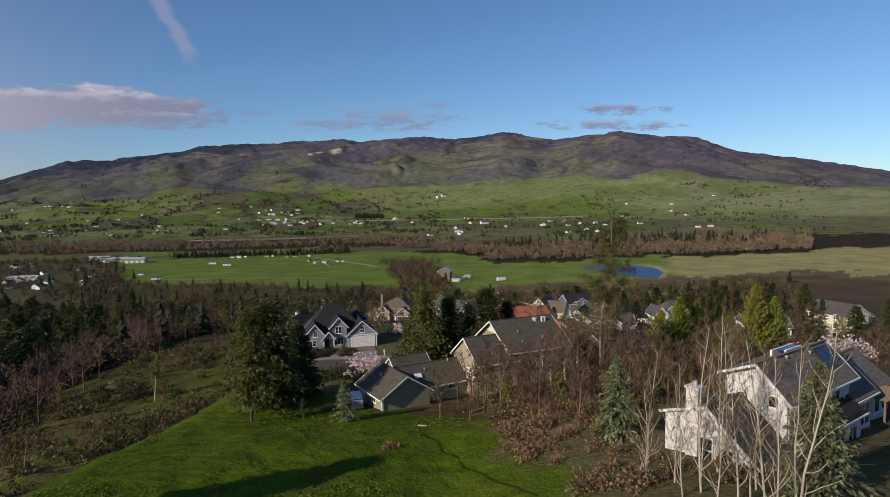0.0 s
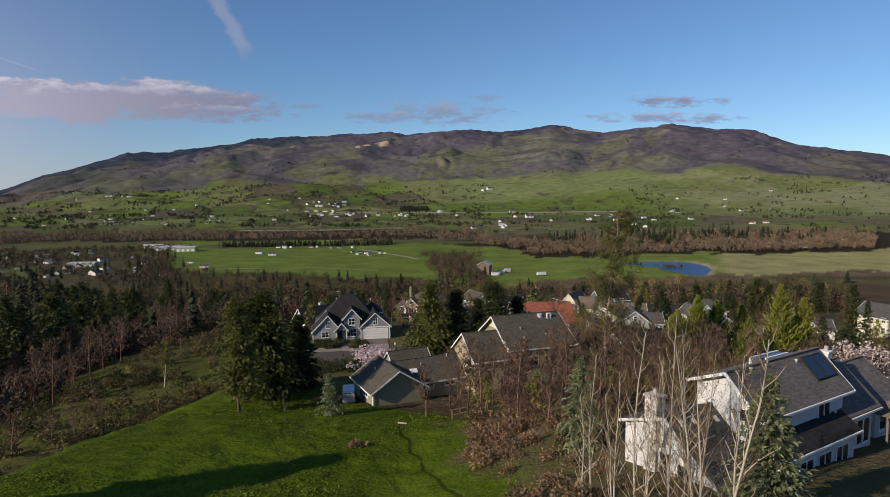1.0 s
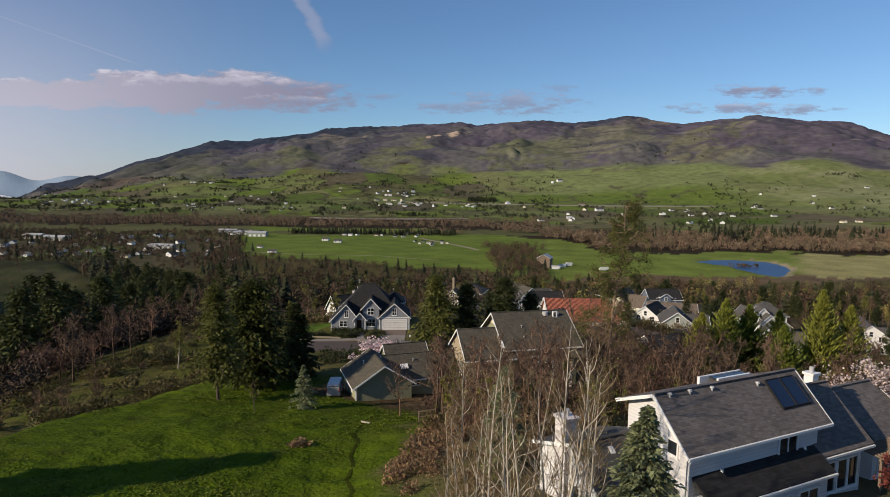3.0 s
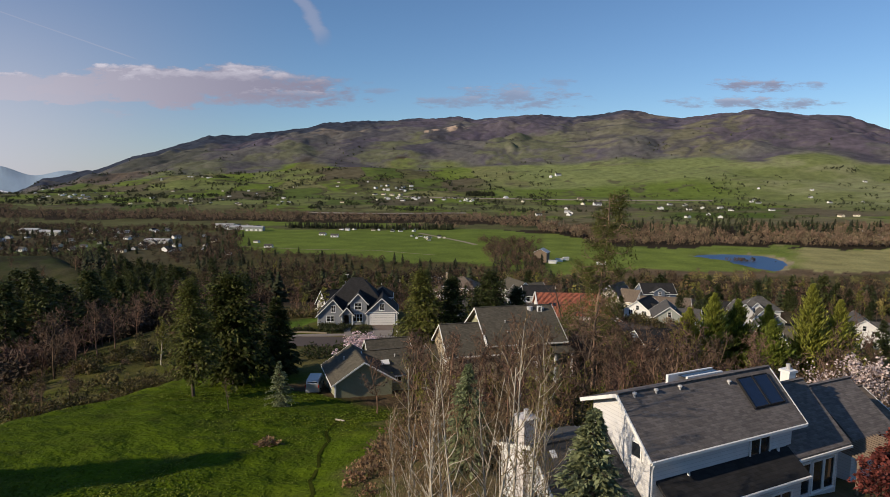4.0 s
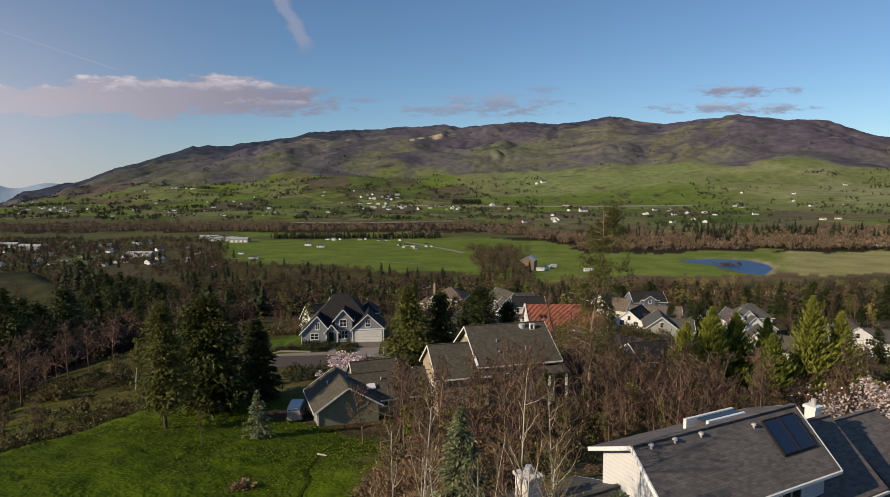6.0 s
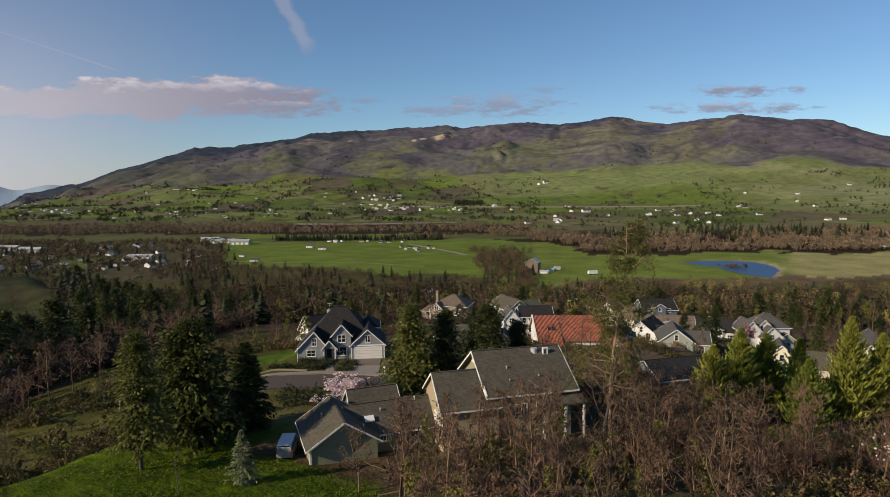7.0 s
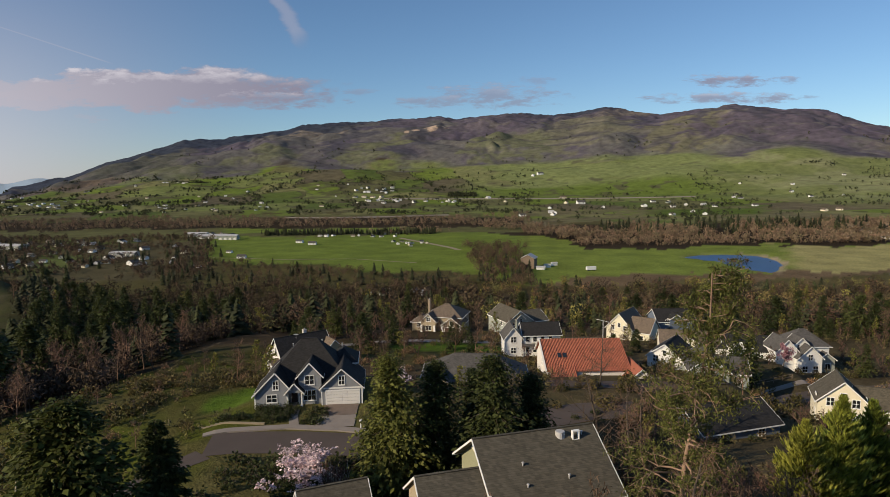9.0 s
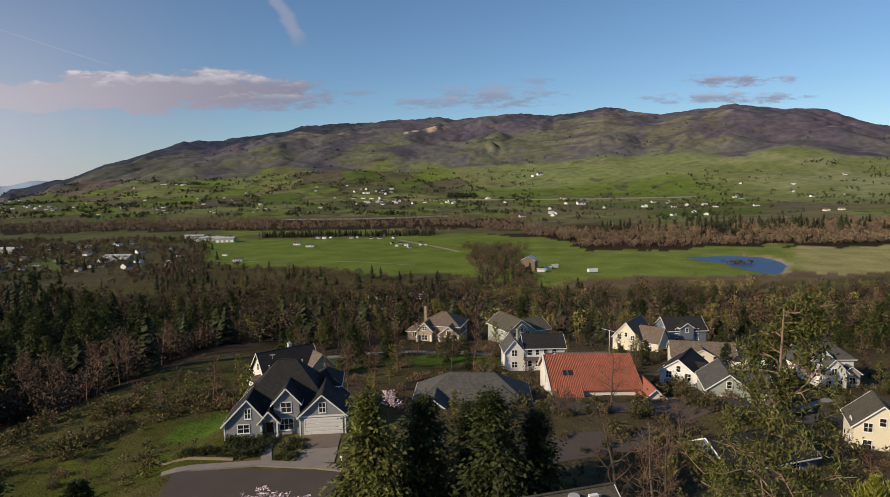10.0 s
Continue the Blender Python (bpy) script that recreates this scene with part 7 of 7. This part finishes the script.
def brush_tree(seed, n, low, r, width, lift, size):
    """A tree one metre high whose crown is many thin twig fans round a stem."""
    rng = np.random.default_rng(seed)
    d = rng.normal(size=(n, 3))
    d /= np.linalg.norm(d, axis=1, keepdims=True)
    c = np.array((0, 0, (1 + low) / 2))
    p = c + d * rng.uniform(0.4, 0.95, (n, 1)) * (r, r, (1 - low) / 2) * (1 + 0.25 * np.sin(5 * d[:, :1] + seed))
    e = d * (1, 1, 0.6) * 0.5 + (0, 0, 0.4 * lift) + rng.normal(size=(n, 3)) * 0.6
    e /= np.linalg.norm(e, axis=1, keepdims=True)
    side = np.cross(e, rng.normal(size=(n, 3)))
    side /= np.linalg.norm(side, axis=1, keepdims=True)
    ll = size * rng.uniform(0.6, 1.3, (n, 1))
    v = np.stack([p - e * ll * 0.5, p - side * width, p + e * ll * 0.5, p + side * width], 1).reshape(-1, 3)
    stem = np.array([(-0.014, 0, 0), (0.014, 0, 0), (0.006, 0.004, low + 0.3), (-0.006, 0.004, low + 0.3), (0, -0.014, 0), (0, 0.014, 0), (0.004, 0.006, low + 0.3), (0.004, -0.006, low + 0.3)])
    return np.concatenate([v, stem]), np.arange(4 * n + 8).reshape(-1, 4)


def far_woods():
    rng = np.random.default_rng(12)
    fir_t = [kite_tree(k, 110, 0.29, 1.0, 0.04, True) for k in range(5)]
    bare_t = [brush_tree(20 + k, 28, 0.16, 0.36, 0.05, 0.8, 0.3) for k in range(6)]
    wood_t = [brush_tree(40 + k, 90, 0.16, 0.38, 0.026, 0.5, 0.15) for k in range(6)]
    clump_t = [brush_tree(60 + k, 15, 0.0, 0.5, 0.14, 0.3, 0.5) for k in range(5)]

    def draw(n, u0, u1, d0, d1, keep=None):
        u, d = rng.uniform(u0, u1, n), np.sqrt(rng.uniform(d0**2, d1**2, n))
        x, y = spot(u, d)
        p = np.stack([x, y], -1)
        return p if keep is None else p[keep(u, d, x, y)]

    sizes = lambda p, lo, hi: rng.uniform(lo, hi, len(p))
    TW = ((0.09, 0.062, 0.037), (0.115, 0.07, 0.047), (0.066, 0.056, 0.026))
    TR = ((0.175, 0.122, 0.078), (0.19, 0.122, 0.082), (0.145, 0.120, 0.066))
    TG = ((0.10, 0.095, 0.04), (0.15, 0.14, 0.04), (0.085, 0.075, 0.04))
    TF = ((0.034, 0.041, 0.017), (0.05, 0.058, 0.021), (0.036, 0.04, 0.02))
    noisy = lambda x, y, s, seed: fractal(x / s, y / s, 3, seed)
    open_ground = lambda u, d, x, y: clear_of_houses(x, y) & ((y > 262) | (x < brink(y) - 4)) & (d < 560 - 20 * (u > 940)) & (clearing(u, d) < 0.3)
    a = draw(1900, -60, 1640, 150, 545, lambda u, d, x, y: open_ground(u, d, x, y) & ((u < 840) | ((noisy(x, y, 40, 23) > 0.05) & (d < 505))))
    # TW at 0.6, with the shade of ravine and pasture put into the colour
    TW_SHADED = tuple(tuple(0.6 * c for c in t) for t in TW)
    stack("bare_wood", wood_t, a, sizes(a, 7, 13) * (1 + 0.3 * noisy(a[:, 0], a[:, 1], 30, 19)), TW_SHADED + TW[:1], "brown leafless woods below the hill", "woods")
    a2 = draw(420, 840, 1640, 235, 545, lambda u, d, x, y: clear_of_houses(x, y) & (noisy(x, y, 30, 24) > -0.1))
    stack("mixed_wood", wood_t, a2, sizes(a2, 6, 12), ((0.20, 0.115, 0.062), (0.10, 0.12, 0.032), (0.22, 0.21, 0.05), (0.16, 0.075, 0.055)), "brown, olive and yellow-green spring trees before the fields", "woods")
    edge_u, edge_d = (330, 430, 700, 860), (790, 735, 630, 590)
    a4 = draw(900, 330, 860, 500, 800, lambda u, d, x, y: (d < np.interp(u, edge_u, edge_d) - 8) & clear_of_houses(x, y) & (noisy(x, y, 40, 27) > -0.35))
    stack("bare_wood", wood_t, a4, sizes(a4, 4, 9), TW, "bare trees along the edge of the green field", "woods")
    b4 = draw(120, 330, 860, 500, 780, lambda u, d, x, y: d < np.interp(u, edge_u, edge_d) - 12)
    stack("fir_wood", fir_t, b4, sizes(b4, 6, 13), TF, "dark firs along the edge of the green field", "woods")
    a5 = draw(900, -60, 215, 180, 545, lambda u, d, x, y: (clearing(u, d) > 0.04) & (clearing(u, d) < 0.8) & (noisy(x, y, 25, 28) > -0.1))
    stack("bare_wood", wood_t, a5, sizes(a5, 4, 10), TW_SHADED + TG[:1], "trees round the open pasture", "woods")
    b5 = draw(220, -60, 215, 180, 545, lambda u, d, x, y: (clearing(u, d) > 0.04) & (clearing(u, d) < 0.6))
    stack("fir_wood", fir_t, b5, sizes(b5, 8, 18), TF, "dark firs round the open pasture", "woods")
    a3 = np.stack([rng.uniform(-150, -46, 1500), rng.uniform(60, 275, 1500)], -1)
    a3 = a3[(a3[:, 0] < brink(a3[:, 1]) - 5) & (a3[:, 0] > brink(a3[:, 1]) - 60) & clear_of_houses(a3[:, 0], a3[:, 1]) & (noisy(a3[:, 0], a3[:, 1], 20, 26) > -0.2)]
    stack("bare_wood", wood_t, a3, sizes(a3, 4, 8.5), TW_SHADED + ((0.10, 0.072, 0.06),), "grey-brown leafless thicket along the ravine", "woods")
    b = draw(330, -60, 1000, 150, 520, lambda u, d, x, y: clear_of_houses(x, y) & ((y > 255) | (x < brink(y) - 4)) & (clearing(u, d) < 0.3) & (d < np.interp(u, [0, 430, 700, 1000], [700, 650, 600, 520])) & (noisy(x, y, 45, 16) > -0.15))
    stack("fir_wood", fir_t, b, sizes(b, 9, 19) * np.where(b[:, 1] > 330, 0.7, 1.0), TF, "dark fir woods below the hill", "woods")
    c = draw(170, 950, 1640, 240, 540, lambda u, d, x, y: clear_of_houses(x, y) & (noisy(x, y, 50, 1) > -0.1))
    stack("fir_wood", fir_t, c, sizes(c, 7, 14), TF, "scattered dark firs before the fields", "woods")
    o = draw(620, 0, 1640, 260, 545, open_ground)
    stack("olive_wood", wood_t, o, sizes(o, 5, 10), TG, "olive budding trees before the fields", "woods")
    # clump by the barn, and the river woods
    e = draw(420, 790, 945, 520, 860, lambda u, d, x, y: np.abs(u - 890 + 0.05 * (d - 600)) < 42 + 16 * noisy(x, y, 30, 2))
    stack("bare_wood", wood_t, e, sizes(e, 7, 14), TW, "bare trees round the barn", "woods")
    e2 = draw(60, 850, 940, 540, 700)
    stack("fir_wood", fir_t, e2, sizes(e2, 6, 12), TF, "dark trees round the barn", "woods")
    g = draw(4600, 860, 1700, 850, 1270, lambda u, d, x, y: (noisy(x, y, 60, 3) > -0.6 + 1.2 * step(d, 1030, 1250)) & (d > np.interp(u, [840, 930, 1040], [1090, 1000, 860]) + 10 + 22 * fractal(x / 30, y / 30, 4, 81) + 45 * fractal(x / 140, y / 140, 3, 101)))
    stack("bare_wood", bare_t, g, sizes(g, 6, 13) * (1 + 0.45 * fractal(g[:, 0] / 45, g[:, 1] / 45, 3, 15)), TR, "tall brown leafless woods along the river", "woods")
    g2 = draw(160, 1050, 1600, 1000, 1200)
    stack("fir_wood", fir_t, g2, sizes(g2, 12, 22), TF, "dark conifers along the river", "woods")
    i = draw(3800, -100, 940, 1090, 1620, lambda u, d, x, y: (noisy(x, y, 70, 4) > np.where((d > 1260) & (d < 1500), -0.55, 0.35)) & ~((d > 1125) & (d < 1235) & (u > 410) & (u < 720)) & ~((d > 1480) & (u > 480) & (u < 850)))
    stack("bare_wood", bare_t, i, sizes(i, 7, 13), TR, "brown leafless woods along the valley floor", "woods")
    i2 = draw(260, 480, 780, 1070, 1110)
    stack("fir_wood", fir_t, i2, sizes(i2, 6, 12), TF, "dark hedge trees at the field's edge", "woods")
    j = draw(2300, -100, 400, 600, 1080, lambda u, d, x, y: noisy(x, y, 60, 5) > -0.35)
    stack("bare_wood", bare_t, j, sizes(j, 5, 9.5), TW, "bare trees among the town's houses", "woods")
    j2 = draw(110, -100, 420, 560, 1000)
    stack("fir_wood", fir_t, j2, sizes(j2, 7, 14), TF, "dark conifers among the town's houses", "woods")
    j3 = draw(700, 1440, 1660, 860, 1300)
    stack("bare_wood", bare_t, j3, sizes(j3, 6, 10), TR, "bare trees among the far town's houses", "woods")
    # undergrowth between the houses and on the wild slope
    q = np.stack([rng.uniform(2, 125, 2600), rng.uniform(66, 258, 2600)], -1)
    q = q[clear_of_houses(q[:, 0], q[:, 1], -3.5) & (noisy(q[:, 0], q[:, 1], 14, 17) > -0.25) & (in_meadow(q[:, 0], q[:, 1]) < 0.1)]
    stack("undergrowth", bare_t, q, sizes(q, 0.8, 2.6), TW + TG[:2], "brown and olive undergrowth between the houses", "undergrowth", sink=0.15)
    w = np.stack([rng.uniform(-78, -34, 1300), rng.uniform(50, 205, 1300)], -1)
    w = w[clear_of_houses(w[:, 0], w[:, 1], -2) & (noisy(w[:, 0], w[:, 1], 9, 18) > 0.05) & (in_meadow(w[:, 0], w[:, 1]) < 0.1)]
    stack("undergrowth", bare_t, w, sizes(w, 0.6, 2.0), TG + TW[:1], "olive undergrowth on the wild slope", "undergrowth", sink=0.15)
    rx, ry = spot(1292, 690.0)
    reeds = np.array((rx, ry)) + rng.normal(size=(26, 2)) * (9, 5)
    stack("reeds", clump_t, reeds, sizes(reeds, 2, 4.5), TW, "brown reeds on an islet in the pond", "reeds", sink=-1.2)
    # hedges and groves of the far slope
    k = draw(15000, -150, 960, 1650, 3200, lambda u, d, x, y: (noisy(x, y, 120, 6) + 0.5 * noisy(x, y, 35, 7) > 0.62) | ((field_cells(x, y)[2] < 9) & (noisy(x, y, 80, 13) > -0.25)))
    stack("hedge_trees", clump_t, k, sizes(k, 5, 11), TF, "dark hedges and groves between far fields", "trees")
    k2 = draw(5000, 940, 1750, 1250, 2700, lambda u, d, x, y: (noisy(x, y, 110, 8) + 0.5 * noisy(x, y, 35, 9) > 0.6) | ((field_cells(x, y)[2] < 9) & (noisy(x, y, 80, 14) > 0.05)))
    stack("hedge_trees", clump_t, k2, sizes(k2, 5, 10), TF, "scattered hedge trees at the hill's foot", "trees")
    k3 = draw(300, 800, 850, 2500, 2600)
    stack("hedge_trees", fir_t[:2], k3, sizes(k3, 8, 14), TF, "dark row of trees on the slope", "trees")
    mm = draw(2200, -250, 1900, 3000, 4150, lambda u, d, x, y: (noisy(x, y, 160, 10) + 0.5 * noisy(x, y, 45, 11) > 0.66) & (plan(x, y)[0] < 4000))
    stack("mountain_trees", clump_t, mm, sizes(mm, 8, 13), TF, "patches of trees on the mountains", "trees")


far_woods()


def meadow_grass():
    """Tufts of grass on the near slope, one mesh."""
    rng = np.random.default_rng(21)
    n = 300000
    p = np.stack([rng.uniform(-72, 9, n), rng.uniform(20, 80, n)], -1)
    keep = (in_meadow(p[:, 0], p[:, 1]) > 0.5 + 0.4 * rng.random(n)) & (rng.random(n) < np.interp(fractal(p[:, 0] / 5, p[:, 1] / 5, 3, 77), [-0.6, 0.6], [0.25, 1.0]))
    p = p[keep]
    z = height(p[:, 0], p[:, 1])
    q = np.stack([p[:, 0], p[:, 1], z - 0.03], -1)
    d = rng.normal(size=q.shape) * (0.8, 0.8, 0.15) + (-0.1, -0.1, 0.45)
    s = rng.uniform(0.08, 0.24, len(q)) * np.interp(fractal(p[:, 0] / 7, p[:, 1] / 7, 2, 78), [-0.7, 0.7], [0.6, 1.3])
    me = sprays("meadow_grass", q, d, s, s * 0.3, rng, GRASS, sag=0.25)
    tagged(new("meadow_grass", me), "bright green tufted spring grass on the slope", "grass", kind="stuff")


meadow_grass()

# ---- small things ----
def parked_van():
    x, y = -12.2, 79.6
    v = thing("van", pose(x, y, ground_z(x, y), 0, 0, 12), "silver-white van parked beside the low house", "van")
    prof = [(-2.2, 0.35), (2.2, 0.35), (2.25, 0.9), (1.75, 1.05), (1.05, 1.85), (-2.0, 1.9), (-2.25, 1.5)]
    s = Shape()
    n = len(prof)
    s.add([(-0.88 if z < 1.1 else -0.76, a, z) for a, z in prof] + [(0.88 if z < 1.1 else 0.76, a, z) for a, z in prof], [tuple(range(n)), tuple(range(2 * n - 1, n - 1, -1))] + [(i, n + i, n + (i + 1) % n, (i + 1) % n) for i in range(n)])
    part("body", s, CAR_PAINT, v)
    part("rear_window", Shape().box(-0.62, 0.62, -2.2, -2.08, 1.15, 1.7), GLASS, v)
    for sx in (-0.84, 0.84):
        part("side_window", Shape().box(sx - 0.02, sx + 0.02, -1.7, 0.9, 1.15, 1.62), GLASS, v)
        for wy in (-1.4, 1.4):
            w = part("wheel", Shape().tube((sx - 0.1, wy, 0.33), (sx + 0.1, wy, 0.33), 0.33, 0.33, 16), TYRE, v)
            part("rim", Shape().tube((sx - 0.11, wy, 0.33), (sx + 0.11, wy, 0.33), 0.19, 0.19, 12), METAL, w)
        part("tail_light", Shape().box(sx - 0.08, sx + 0.04, -2.28, -2.2, 0.95, 1.35), material("tail_light_red", (0.35, 0.02, 0.02), rough=0.3), v)


def post_fence(x0, y0, x1, y1, label, gap=2.2, h=1.1):
    n = max(2, int(math.hypot(x1 - x0, y1 - y0) / gap))
    f = thing("fence", pose(x0, y0, 0), label, "fence")
    pts = [(x0 + (x1 - x0) * k / n, y0 + (y1 - y0) * k / n) for k in range(n + 1)]
    zs = [ground_z(x, y) for x, y in pts]
    for (x, y), z in zip(pts, zs):
        part("post", Shape().box(x - x0 - 0.06, x - x0 + 0.06, y - y0 - 0.06, y - y0 + 0.06, z - 0.3, z + h), WOOD, f)
    for k in range(n):
        for q in (0.45, 0.95):
            part("rail", Shape().bar((pts[k][0] - x0, pts[k][1] - y0, zs[k] + q * h), (pts[k + 1][0] - x0, pts[k + 1][1] - y0, zs[k + 1] + q * h), 0.04, 0.1), WOOD, f)


def small_things():
    parked_van()
    z = ground_z(-2.6, 61.8)
    lg = Shape().tube((-3.1, 62.0, z + 0.1), (-2.1, 61.7, z + 0.13), 0.09, 0.07, 9)
    tagged(part("log", lg, BARK_PALE, None), "pale stripped log lying in the grass", "log")
    post_fence(2.8, 62.6, 6.5, 63.6, "short weathered wooden fence at the meadow's corner")
    post_fence(19.0, 46.0, 25.0, 49.5, "brown wooden deck rail behind the white house", 1.5)
    post_fence(58, 172, 72, 178, "pale wooden fence by the residential street")
    mx, my = -11.0, 120.6
    m = thing("mailbox", pose(mx, my, ground_z(mx, my) + 0.15), "white post mailbox by the driveway", "mailbox")
    part("post", Shape().box(-0.06, 0.06, -0.06, 0.06, 0, 1.0), TRIM, m)
    part("box", Shape().box(-0.14, 0.14, -0.25, 0.25, 1.0, 1.3), TRIM, m)
    wall = Shape()
    for k in range(14):
        a, b = -35.5 + k * 0.7, -35.5 + (k + 1) * 0.7
        za = ground_z(a, 120.4)
        wall.bar((a, 120.3 + 0.03 * k, za + 0.1), (b, 120.3 + 0.03 * (k + 1), za + 0.1), 0.3, 0.35)
    tagged(part("retaining_wall", wall, bpy.data.materials["dirt_track"], None), "low brown stone edging wall by the street", "wall", kind="structure")
    gx, gy = spot(905, 700.0)
    for k, (x, y, h) in enumerate(((36.5, 222.0, 6.5),)):
        p = thing("street_lamp", pose(x, y, ground_z(x, y)), "white street lamp with two curved arms", "lamp")
        part("pole", Shape().tube((0, 0, 0), (0, 0, h), 0.1, 0.07), TRIM, p)
        part("arm", Shape().bar((0, 0, h), (-2.2, 0, h + 0.5), 0.1, 0.1).bar((0, 0, h), (2.0, 0, h - 0.5), 0.1, 0.1), TRIM, p)


small_things()
